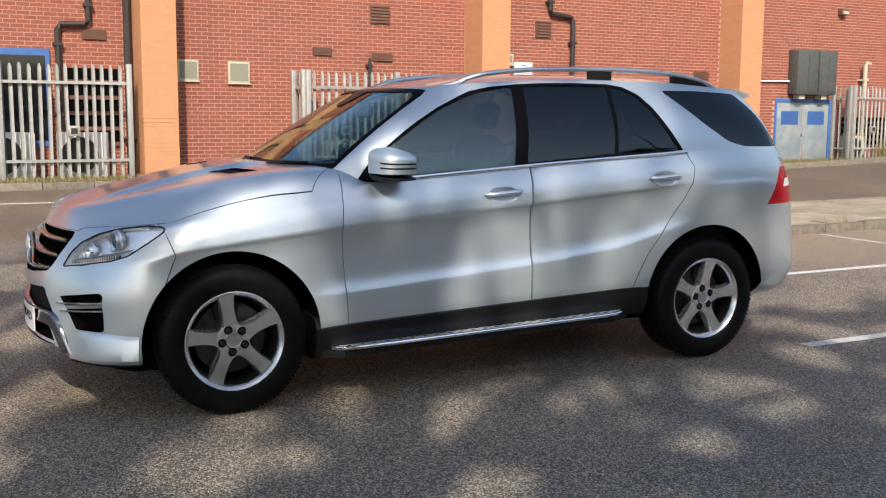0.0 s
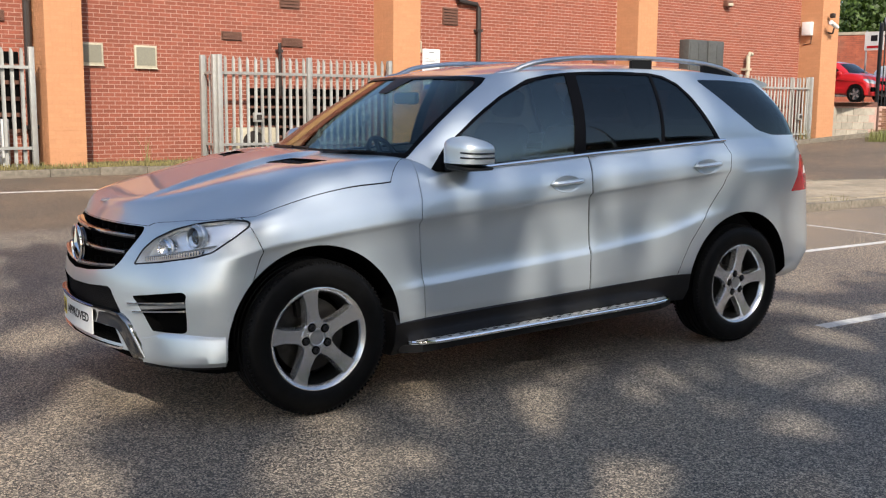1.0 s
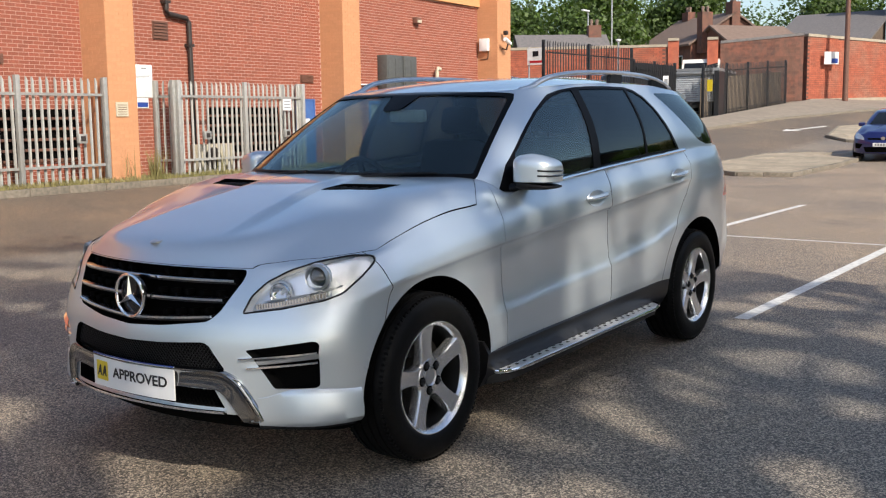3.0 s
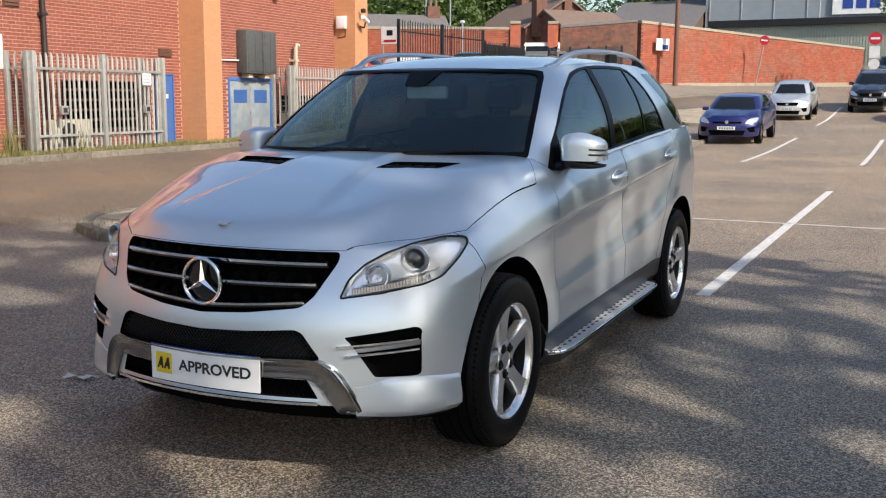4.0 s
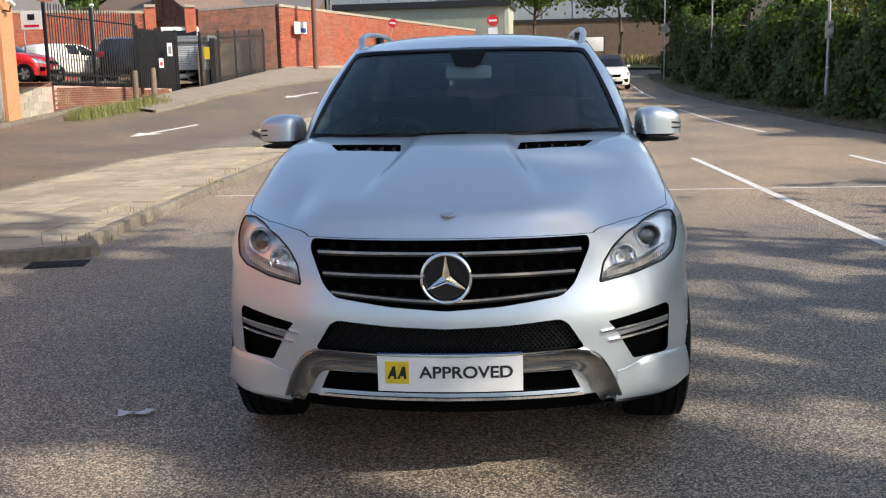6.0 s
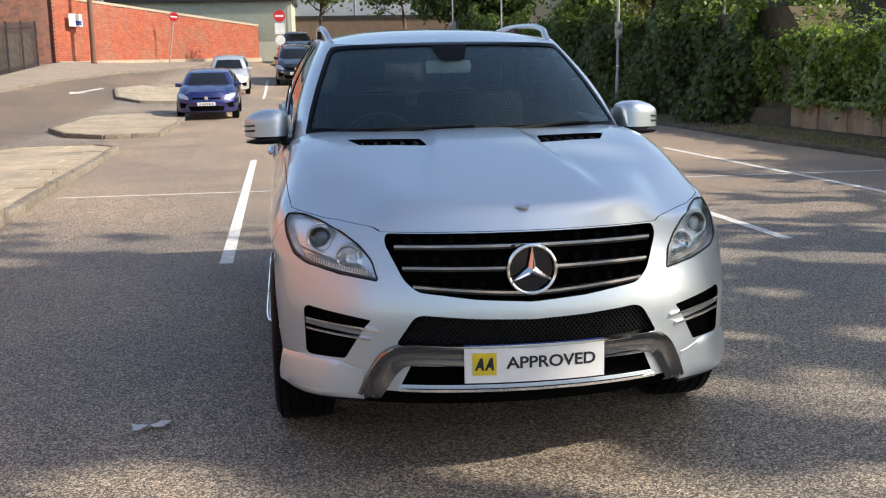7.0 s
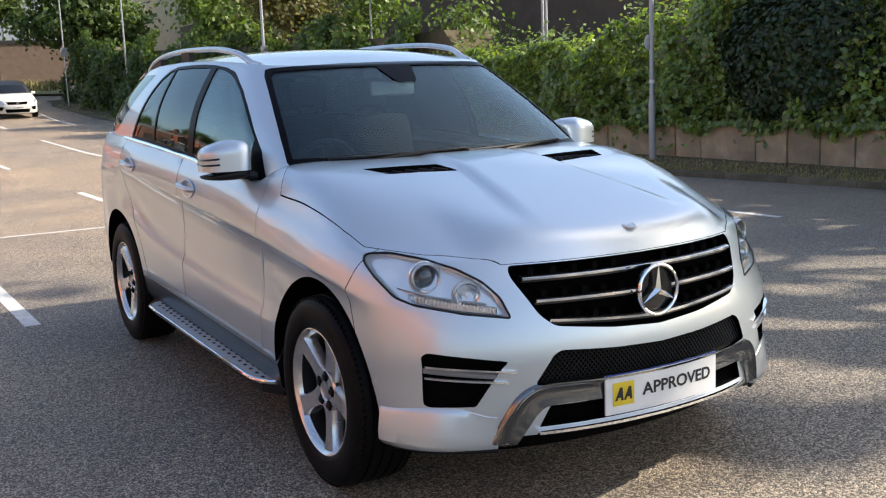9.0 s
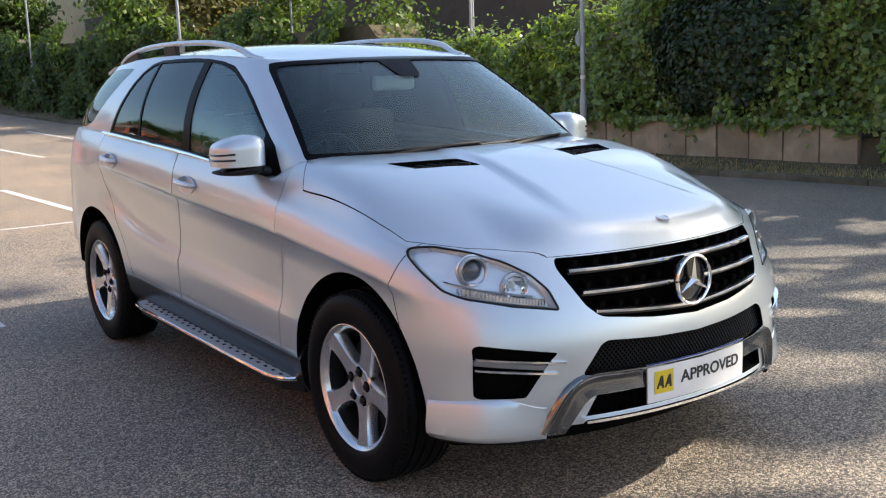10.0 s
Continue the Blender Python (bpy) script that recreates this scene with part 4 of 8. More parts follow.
# sills and running boards
BOARD = material("brushed_board", (0.84, 0.85, 0.86), (0.74, 0.75, 0.76), scale=40, rough=0.38, metal=0.45)
SILL_BLACK = material("sill_black", (0.010, 0.010, 0.011), rough=0.28, scale=40, spec=0.3)
for sx in (1, -1):
    bm = bmesh.new()
    rows = []
    for y in np.linspace(-1.04, 1.02, 12):
        zs = lerp_at(y, SILL)
        rows.append([bm.verts.new((sx * x, y, z)) for x, z in ((0.70, zs - 0.18), (0.88, zs - 0.17), (0.920, zs - 0.10), (0.934, zs - 0.005), (0.90, zs + 0.05), (0.70, zs + 0.05))])
    for a, b in zip(rows, rows[1:]):
        for k in range(6):
            bm.faces.new((a[k], a[(k + 1) % 6], b[(k + 1) % 6], b[k]))
    bm.faces.new(rows[0][::-1]), bm.faces.new(rows[-1])
    bmesh.ops.recalc_face_normals(bm, faces=bm.faces)
    part("sill_panel", bm, SILL_BLACK, suv, "black sill panel")
    tilt = Matrix.Translation((0, -0.04, 0.318)) @ Matrix.Rotation(math.atan(0.029), 4, "X")
    poly = [(0.86, -0.93), (0.93, -0.905), (0.965, -0.86), (0.985, -0.76), (0.99, 0.72), (0.97, 0.82), (0.93, 0.875), (0.86, 0.89)]
    me = prism([(sx * a, b) for a, b in poly], "z", -0.014, 0.0)
    me.transform(tilt)
    bd = link("running_board", me, BOARD, suv, "brushed aluminium running board with rubber studs")
    stud_me = bpy.data.meshes.new("rubber_stud")
    sb_ = box((-0.0065, -0.010, -0.001), (0.0065, 0.010, 0.0022))
    sb_.to_mesh(stud_me), sb_.free()
    stud_me.materials.append(BLACK)
    for r, x in enumerate((0.885, 0.912, 0.939)):
        for k in range(23):
            y = -0.83 + k * 0.072 + (0.036 if r % 2 else 0)
            o = new("rubber_stud", stud_me)
            o.parent = bd
            o.matrix_basis = tilt @ Matrix.Translation((sx * x, y, 0))
    edge = [tilt @ Vector((sx * a, b, -0.001)) for a, b in spline([(0.862, -0.93), (0.93, -0.905), (0.968, -0.86), (0.987, -0.76), (0.991, -0.4), (0.992, 0.0), (0.992, 0.4), (0.991, 0.70), (0.972, 0.82), (0.93, 0.875), (0.862, 0.89)], 61)]
    part("board_edge", tube(edge, 0.0085, 8), CHROME, bd, "bright rounded edge")
    und2 = prism([(sx * a, b) for a, b in [(0.82, -0.97), (0.90, -0.965), (0.955, -0.86), (0.955, 0.80), (0.90, 0.93), (0.82, 0.94)]], "z", -0.055, -0.015)
    und2.transform(tilt)
    link("board_bracket", und2, BLACK, bd)

# grille, backed by a near-black sheet in place of the shade behind it
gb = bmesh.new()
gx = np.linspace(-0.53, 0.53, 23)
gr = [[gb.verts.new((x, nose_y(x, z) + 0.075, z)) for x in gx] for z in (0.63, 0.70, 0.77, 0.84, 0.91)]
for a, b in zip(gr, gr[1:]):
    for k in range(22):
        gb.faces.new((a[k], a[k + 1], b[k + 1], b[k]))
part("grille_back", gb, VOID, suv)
SLATS = [(0.482, 0.848, 0.848), (0.458, 0.776, 0.772), (0.425, 0.712, 0.684)]
for i, (xe, ze, zc) in enumerate(SLATS):
    pts = [(x, nose_y(x, ze) + 0.022, ze + (zc - ze) * (1 - (abs(x) / xe) ** 1.3)) for x in np.linspace(-xe, xe, 29)]
    sl = part("grille_slat", strip(pts, 0.026, 0.045), GLOSSBLACK, suv, "gloss black grille bar with chrome edge")
    part("chrome_edge", strip([(p[0], p[1] - 0.026, p[2] + 0.004) for p in pts], 0.011, 0.012), CHROME, sl)
    for x in np.linspace(-xe + 0.05, xe - 0.05, 12):
        if abs(x) > 0.11:
            zz = ze + (zc - ze) * (1 - (abs(x) / xe) ** 1.3)
            part("grille_stud", box((x - 0.012, nose_y(x, zz) + 0.03, zz + 0.012), (x + 0.012, nose_y(x, zz) + 0.07, zz + 0.034), bevel=0.003), VOID, sl)
sy = nose_y(0, 0.772) - 0.020
emb = part("grille_emblem", lathe([(0.0, 0.0), (0.080, 0.0), (0.080, -0.012), (0, -0.012)], 40, Matrix.Translation((0, sy + 0.012, 0.772)) @ Matrix.Rotation(radians(90), 4, "X")), GLOSSBLACK, suv, "round chrome emblem with three-armed shape")
ring = bmesh.new()
seg = 56
add_tube(ring, [(0.0875 * math.cos(2 * math.pi * k / seg), 0, 0.0875 * math.sin(2 * math.pi * k / seg)) for k in range(seg + 1)], 0.0068, 8, False)
bmesh.ops.translate(ring, vec=(0, sy - 0.006, 0.772), verts=ring.verts)
part("emblem_ring", ring, CHROME, emb)
star = bmesh.new()
mid = star.verts.new((0, -0.013, 0))
back = star.verts.new((0, 0.004, 0))
tips = [star.verts.new((0.086 * math.sin(radians(120 * k)), -0.001, 0.086 * math.cos(radians(120 * k)))) for k in range(3)]
ins = [star.verts.new((0.0165 * math.sin(radians(120 * k + 60)), 0.0, 0.0165 * math.cos(radians(120 * k + 60)))) for k in range(3)]
for k in range(3):
    star.faces.new((mid, tips[k], ins[k])), star.faces.new((mid, ins[k], tips[(k + 1) % 3]))
    star.faces.new((back, ins[k], tips[k])), star.faces.new((back, tips[(k + 1) % 3], ins[k]))
bmesh.ops.recalc_face_normals(star, faces=star.faces)
bmesh.ops.translate(star, vec=(0, sy - 0.008, 0.772), verts=star.verts)
part("emblem_arms", star, CHROME, emb, smooth=5)
bz = top_z(0, -2.162)
bd_m = Matrix.Translation((0, -2.162, bz - 0.001)) @ Matrix.Rotation(radians(15), 4, "X")
part("bonnet_badge", lathe([(0, 0.004), (0.021, 0.004), (0.023, 0.006), (0.0275, 0.005), (0.0285, 0.0), (0, 0.0)], 32, bd_m), SATIN, suv, "small round bonnet badge")

# lower intake lattice
lat = bmesh.new()
for k in range(-34, 35):
    for sgn in (1, -1):
        pts = []
        for t in np.linspace(0, 1, 7):
            z = 0.49 + 0.125 * t
            x = k * 0.0168 + sgn * (t - 0.5) * 0.105
            if abs(x) < 0.50 - (z - 0.50) * 0.75:
                pts.append((x, nose_y(x, z) + 0.022, z))
        if len(pts) > 1:
            add_tube(lat, pts, 0.0026, 3, False)
part("intake_mesh", lat, BLACK, suv, "black diamond mesh")
lat2 = bmesh.new()
for k in range(-26, 27):
    for sgn in (1, -1):
        pts = [(k * 0.0185 + sgn * (t - 0.5) * 0.06, nose_y(k * 0.0185, 0.39) + 0.03, 0.35 + 0.078 * t) for t in (0, 0.5, 1)]
        add_tube(lat2, pts, 0.0026, 3, False)
part("slot_mesh", lat2, VOID, suv)
# near-black sheets carry the shade inside the lower intakes
for z0, z1, xw in ((0.47, 0.63, 0.53), (0.34, 0.44, 0.50)):
    bm = bmesh.new()
    rows = [[bm.verts.new((x, nose_y(x, z) + 0.055, z)) for x in np.linspace(-xw, xw, 21)] for z in (z0, (z0 + z1) / 2, z1)]
    for a, b in zip(rows, rows[1:]):
        for k in range(20):
            bm.faces.new((a[k], a[k + 1], b[k + 1], b[k]))
    part("intake_back", bm, VOID, suv)
# chrome bumper wing
# chrome with the reflection of dark ground put into its colour
DARKCHROME = material("darkened_chrome", (0.27, 0.28, 0.295), (0.23, 0.24, 0.25), rough=0.06, metal=1.0)
WING_LINE = [(0, 0.463), (0.12, 0.464), (0.25, 0.466), (0.38, 0.470), (0.465, 0.466), (0.515, 0.437), (0.555, 0.375), (0.596, 0.292)]
WING_HALF = [(0, 0.040), (0.38, 0.040), (0.465, 0.043), (0.515, 0.047), (0.555, 0.045), (0.596, 0.040)]
# section from the rolled upper edge down: (place across, how far it stands out)
WING_ROLL = [(1.0, -0.010), (0.98, 0.010), (0.90, 0.019), (0.78, 0.020), (0.62, 0.014), (0.35, 0.007), (0.0, 0.003), (-0.4, 0.003), (-0.8, 0.007), (-1.0, 0.008), (-1.0, -0.012)]


def wing_mesh():
    half = spline(WING_LINE, 41)
    line = [(-x, z) for x, z in half[:0:-1]] + [(x, z) for x, z in half]
    bm, rows = bmesh.new(), []
    for i, (x, z) in enumerate(line):
        (xa, za), (xb, zb) = line[max(i - 1, 0)], line[min(i + 1, len(line) - 1)]
        t = Vector((xb - xa, 0, zb - za)).normalized()
        n = Vector((-t.z, 0, t.x))
        w = lerp_at(abs(x), WING_HALF)
        row = []
        for a, out in WING_ROLL:
            p = Vector((x, 0, z)) + n * (w * a)
            row.append(bm.verts.new((p.x, nose_y(p.x, max(p.z, 0.27)) - out, p.z)))
        rows.append(row)
    for u, v in zip(rows, rows[1:]):
        for k in range(len(WING_ROLL) - 1):
            bm.faces.new((u[k], u[k + 1], v[k + 1], v[k]))
    bmesh.ops.recalc_face_normals(bm, faces=bm.faces)
    return bm


wg = part("bumper_wing", wing_mesh(), DARKCHROME, suv, "chrome bumper wing with a dark reflection in its colour", smooth=50)
pts = [(x, nose_y(x, 0.34) - 0.014, 0.336) for x in np.linspace(-0.485, 0.485, 25)]
part("wing_edge", strip(pts, 0.013, 0.018), CHROME, wg)

# silver lips under the fog recesses: a blade that flares out towards the arch
PLAN = [p for p in spline(HALF, 241) if p[0] > 0.60 and -2.25 < p[1] < -1.895]


def plan_point(i, z, out):
    """A point off the nose, outward from the plan outline by out, at height z."""
    t = PLAN[min(i + 1, len(PLAN) - 1)] - PLAN[max(i - 1, 0)]
    nn = Vector((t[1], -t[0], 0)).normalized()
    p = Vector((PLAN[i][0], PLAN[i][1], z))
    hit = BODY_TREE.ray_cast(p + nn * 0.5, -nn)[0]
    return (hit or p) + nn * out


for sx in (1, -1):
    bm, rows = bmesh.new(), []
    for i in range(len(PLAN)):
        f = i / (len(PLAN) - 1)
        top = 0.405 + 0.035 * sstep(0.0, 0.35, f) - 0.012 * sstep(0.5, 1.0, f)
        grow_ = 0.30 + 0.70 * sstep(0.0, 0.45, f)
        prof = ((top, -0.004), (top - 0.006, 0.003), (top - 0.028, 0.011 * grow_), (0.345, 0.026 * grow_), (0.312, 0.034 * grow_), (0.296, 0.033 * grow_), (0.288, 0.024 * grow_), (0.288, -0.03))
        rows.append([bm.verts.new(Vector((sx, 1, 1)) * plan_point(i, max(z, 0.30), o) + Vector((0, 0, min(0, z - 0.30)))) for z, o in prof])
    for u, v in zip(rows, rows[1:]):
        for k in range(7):
            bm.faces.new((u[k], u[k + 1], v[k + 1], v[k]))
    bm.faces.new(rows[0]), bm.faces.new(rows[-1][::-1])
    bmesh.ops.recalc_face_normals(bm, faces=bm.faces)
    part("bumper_lip", bm, SILVER, suv, smooth=40)
    part("lip_edge", tube([Vector((sx, 1, 1)) * plan_point(i, 0.30, -0.006) - Vector((0, 0, 0.020)) for i in range(0, len(PLAN), 2)], 0.010, 6), BLACK, suv)

# fog recess fins
for sx in (1, -1):
    # a near-black sheet carries the shade inside the fog recess
    fb = bmesh.new()
    rows = [[fb.verts.new((sx * x, nose_y(x, z) + 0.05, z)) for x in np.linspace(0.55, 0.83, 9)] for z in (0.42, 0.5, 0.57, 0.65)]
    for a, b in zip(rows, rows[1:]):
        for k in range(8):
            fb.faces.new((a[k], a[k + 1], b[k + 1], b[k]))
    part("fog_recess", fb, VOID, suv)
    for z0, z1, xs in ((0.556, 0.582, 0.553), (0.520, 0.546, 0.580)):
        pts = [(sx * x, nose_y(x, z0 + (z1 - z0) * (x - xs) / 0.26) + 0.004, z0 + (z1 - z0) * (x - xs) / 0.26) for x in np.linspace(xs, 0.809, 12)]
        part("fog_fin", strip(pts, 0.009, 0.030), CHROME, suv, "chrome fin")
    pts = [(sx * x, nose_y(x, 0.55) + 0.012, 0.540 + 0.026 * (x - 0.6) / 0.2) for x in np.linspace(0.60, 0.81, 10)]
    part("day_lamp", strip(pts, 0.020, 0.02), LAMP_GREY, suv, "smoked strip lamp")
    ps = Vector((sx * (flank_x(-1.885, 0.505) + 0.0005), -1.885, 0.505))
    part("parking_sensor", lathe([(0, 0.003), (0.010, 0.003), (0.0125, 0.0)], 20, Matrix.Translation(ps - Vector((sx * 0.002, 0, 0))) @ Matrix.Rotation(radians(90 * sx), 4, "Y") @ Matrix.Rotation(radians(20), 4, "X")), SILVER, suv)

# head lamps
for sx in (1, -1):
    poly = [(sx * a, b) for a, b in round_poly(LAMP, 0.014, 3)]
    back_me = shifted(meet(BODY0.copy(), prism(grow(poly, -0.002), "y", -2.6, -1.70)), (-0.008 * sx, 0.050, 0.002))
    hl = link("head_lamp", smooth_from(back_me, shifted(BODY0, (-0.008 * sx, 0.050, 0.002))), LAMP_SILVER, suv, "clear head lamp with projector lens")
    lens_me = cut(meet(BODY0.copy(), prism(grow(poly, -0.004), "y", -2.6, -1.72)), shifted(meet(BODY0.copy(), prism(grow(poly, 0.02), "y", -2.6, -1.5)), (-0.003 * sx, 0.006, 0)))
    lo_ = link("lens_cover", smooth_from(lens_me, BODY0), LENS, hl)
    lo_.visible_shadow = False
    outline = [Vector((sx * a, 0, b)) for a, b in grow(round_poly(LAMP, 0.014, 3), -0.003)]
    pts = [Vector((p.x, nose_y(p.x, p.z) + 0.001, p.z)) for p in outline]
    part("lamp_gasket", tube(pts + pts[:1], 0.0042, 6, False), BLACK, hl)
    for (cx, cz, r, gl) in ((0.738, 0.862, 0.050, True), (0.640, 0.805, 0.044, False)):
        yy = nose_y(cx, cz) + 0.044
        mt = Matrix.Translation((sx * cx, yy, cz)) @ Matrix.Rotation(radians(90), 4, "X") @ Matrix.Rotation(radians(16 * sx), 4, "Y")
        part("lamp_ring", lathe([(r * 0.80, 0.0), (r * 0.86, 0.022), (r * 0.95, 0.026), (r, 0.020), (r * 1.04, -0.02)], 36, mt), CHROME if not gl else SATIN, hl)
        if gl:
            part("projector_lens", lathe([(0, 0.024), (r * 0.35, 0.021), (r * 0.62, 0.012), (r * 0.80, 0.0)], 36, mt), PROJECTOR, hl)
        else:
            part("reflector_bowl", lathe([(0, -0.012), (r * 0.3, -0.010), (r * 0.62, 0.002), (r * 0.82, 0.016)], 36, mt), CHROME, hl)
            part("lamp_bulb", lathe([(0, 0.012), (r * 0.16, 0.010), (r * 0.2, -0.01)], 16, mt), WHITE, hl)
    pts = [(sx * x, nose_y(x, z) + 0.030, z) for x, z in ((0.575, 0.752), (0.64, 0.760), (0.72, 0.776), (0.79, 0.796))]
    part("indicator_strip", strip(pts, 0.020, 0.012), AMBER, hl, "pale amber indicator strip")
    ribs = bmesh.new()
    for k in range(26):
        x = 0.575 + 0.225 * k / 25
        z = 0.752 + 0.044 * k / 25 + 0.002
        y = nose_y(x, z) + 0.020
        add_box(ribs, (sx * x - 0.0016, y, z - 0.010), (sx * x + 0.0016, y + 0.012, z + 0.012))
    part("lens_ribs", ribs, CHROME, hl)
    for cx, cz, r in ((0.640, 0.805, 0.052), (0.738, 0.862, 0.058)):
        mt = Matrix.Translation((sx * cx, nose_y(cx, cz) + 0.046, cz)) @ Matrix.Rotation(radians(90), 4, "X") @ Matrix.Rotation(radians(16 * sx), 4, "Y")
        part("lamp_bezel", lathe([(r * 0.80, -0.006), (r * 0.9, 0.008), (r * 0.96, 0.010), (r, 0.002)], 36, mt), LAMP_SILVER, hl)
    pts = [(sx * x, nose_y(x, z) + 0.036, z) for x, z in ((0.60, 0.846), (0.66, 0.886), (0.73, 0.914), (0.80, 0.929))]
    part("lamp_brow", strip(pts, 0.012, 0.02), SATIN, hl)

    pts = [(sx * x, nose_y(x, z) + 0.034, z) for x, z in ((0.60, 0.775), (0.68, 0.788), (0.76, 0.806), (0.815, 0.826))]
    part("lamp_shelf", strip(pts, 0.005, 0.03), LAMP_GREY, hl)

# number-plate board with a dealer's word
pl = bmesh.new()
rows = []
for x in np.linspace(-0.253, 0.267, 15):
    y = -2.345 + 0.30 * x * x
    rows.append([pl.verts.new((x, y + a, z)) for a, z in ((0.0, 0.506), (0.0, 0.366), (0.006, 0.366), (0.006, 0.506))])
for a, b in zip(rows, rows[1:]):
    for k in range(4):
        pl.faces.new((a[k], a[(k + 1) % 4], b[(k + 1) % 4], b[k]))
pl.faces.new(rows[0][::-1]), pl.faces.new(rows[-1])
bmesh.ops.recalc_face_normals(pl, faces=pl.faces)
plate = part("number_plate", pl, WHITE, suv, "white show plate reading APPROVED with yellow badge")


def bend(me, x0, z0):
    """Lays flat lettering (x, y) on the curved plate."""
    for v in me.vertices:
        x, z = v.co.x + x0, v.co.y + z0
        v.co = (x, -2.3455 + 0.30 * x * x - v.co.z - 0.0006, z)
    return me


word = text_mesh("APPROVED", 0.0600, 0.0006)
for v in word.vertices:
    v.co.x *= 1.12
bm = to_bm(word)
bmesh.ops.triangulate(bm, faces=bm.faces)
bm.to_mesh(word), bm.free()
link("plate_word", bend(word, 0.066, 0.436), INK, plate, "black capitals")
sq = prism([(-0.043, -0.041), (0.043, -0.041), (0.043, 0.041), (-0.043, 0.041)], "z", 0.0, 0.0012)
link("plate_badge", bend(sq, -0.182, 0.436), YELLOW, plate, "yellow square")
for dx in (-0.018, 0.018):
    tri = prism([(dx - 0.018, -0.023), (dx - 0.009, -0.023), (dx - 0.005, -0.013), (dx + 0.006, -0.013), (dx + 0.007, -0.023), (dx + 0.016, -0.023), (dx + 0.012, 0.023), (dx + 0.002, 0.023)], "z", 0.0012, 0.002)
    bm = to_bm(tri)
    bmesh.ops.triangulate(bm, faces=bm.faces)
    bm.to_mesh(tri), bm.free()
    link("badge_mark", bend(tri, -0.182, 0.436), INK, plate)
eb = prism([(-0.26, -0.003), (0.26, -0.003), (0.26, 0.001), (-0.26, 0.001)], "z", -0.003, 0.0008)
bm = to_bm(eb)
bmesh.ops.subdivide_edges(bm, edges=[e for e in bm.edges if e.calc_length() > 0.3], cuts=10)
bm.to_mesh(eb), bm.free()
link("plate_edge", bend(eb, 0.007, 0.5065), BLUE_INK, plate)

# door mirrors
def pod(z0, z1, top_round, foot, grow_by=0.0):
    """A closed shell over a rounded mirror plan: flat towards the driver, domed ahead."""
    def outline(k):
        pts = []
        for i in range(40):
            u = 2 * math.pi * i / 40
            c, q = math.cos(u), math.sin(u)
            x = math.copysign(abs(c) ** 0.55, c) * (0.106 + grow_by) * k
            y = math.copysign(abs(q) ** (0.75 if q < 0 else 0.35), q) * ((0.118 if q < 0 else 0.078) + grow_by) * k
            pts.append((x, y - 0.035 * (1 - k) + 0.18 * x * (1 if q < 0 else 0.35)))
        return pts
    rings = []
    n = 12
    for j in range(n + 1):
        h = j / n
        k = 1.0
        if h > 1 - top_round:
            e = (h - 1 + top_round) / top_round
            k = max(0.05, (1 - e ** 2.6)) ** 0.5
        if h < foot:
            e = 1 - h / foot
            k = max(0.05, (1 - 0.75 * e ** 3)) ** 0.5
        rings.append([(0.955 + x, -0.655 + y, z0 + (z1 - z0) * h - 0.03 * (x / 0.1) * h * 0.5) for x, y in outline(k)])
    bm = bmesh.new()
    vr = [[bm.verts.new(p) for p in r] for r in rings]
    for a, b in zip(vr, vr[1:]):
        for i in range(40):
            bm.faces.new((a[i], a[(i + 1) % 40], b[(i + 1) % 40], b[i]))
    bm.faces.new(vr[0][::-1]), bm.faces.new(vr[-1])
    bmesh.ops.recalc_face_normals(bm, faces=bm.faces)
    return bm, outline


for sx in (1, -1):
    flip = Matrix.Diagonal((sx, 1, 1, 1))
    swept = Matrix.Translation((0.88, -0.65, 0)) @ Matrix.Rotation(radians(8), 4, "Z") @ Matrix.Translation((-0.88, 0.65, 0))

    def put_pod(name, bm, mat, parent, label="", smooth=50, turn=True):
        bmesh.ops.transform(bm, matrix=flip @ Matrix.Translation((0, 0.028 if turn else 0.015, 0)) @ (swept if turn else Matrix()), verts=bm.verts)
        bmesh.ops.recalc_face_normals(bm, faces=bm.faces)
        return part(name, bm, mat, parent, label, smooth)

    shell_bm, plan = pod(1.162, 1.304, 0.40, 0.08)
    mir = put_pod("door_mirror", shell_bm, SILVER, suv, "silver door mirror with black base")
    base_bm, _ = pod(1.134, 1.166, 0.10, 0.75, -0.004)
    put_pod("mirror_base", base_bm, BLACK, mir)
    put_pod("mirror_glass", box((0.852, -0.588, 1.186), (1.026, -0.582, 1.262), bevel=0.002), CHROME, mir)
    put_pod("mirror_arm", tube([(0.775, -0.690, 1.128), (0.84, -0.675, 1.142), (0.90, -0.668, 1.152)], [0.046, 0.038, 0.028], 10, True, 0.6), BLACK, mir, turn=False)
    ring = plan(1.002)
    for zz in (1.232, 1.206):
        run = [(0.955 + x, -0.655 + y, zz - 0.015 * (x / 0.1) * (zz - 1.168) / 0.122) for x, y in ring[28:40] + ring[:3] if x > 0.0]
        put_pod("mirror_strip", tube(run, 0.0048, 6), GLOSSBLACK, mir, "dark strip")

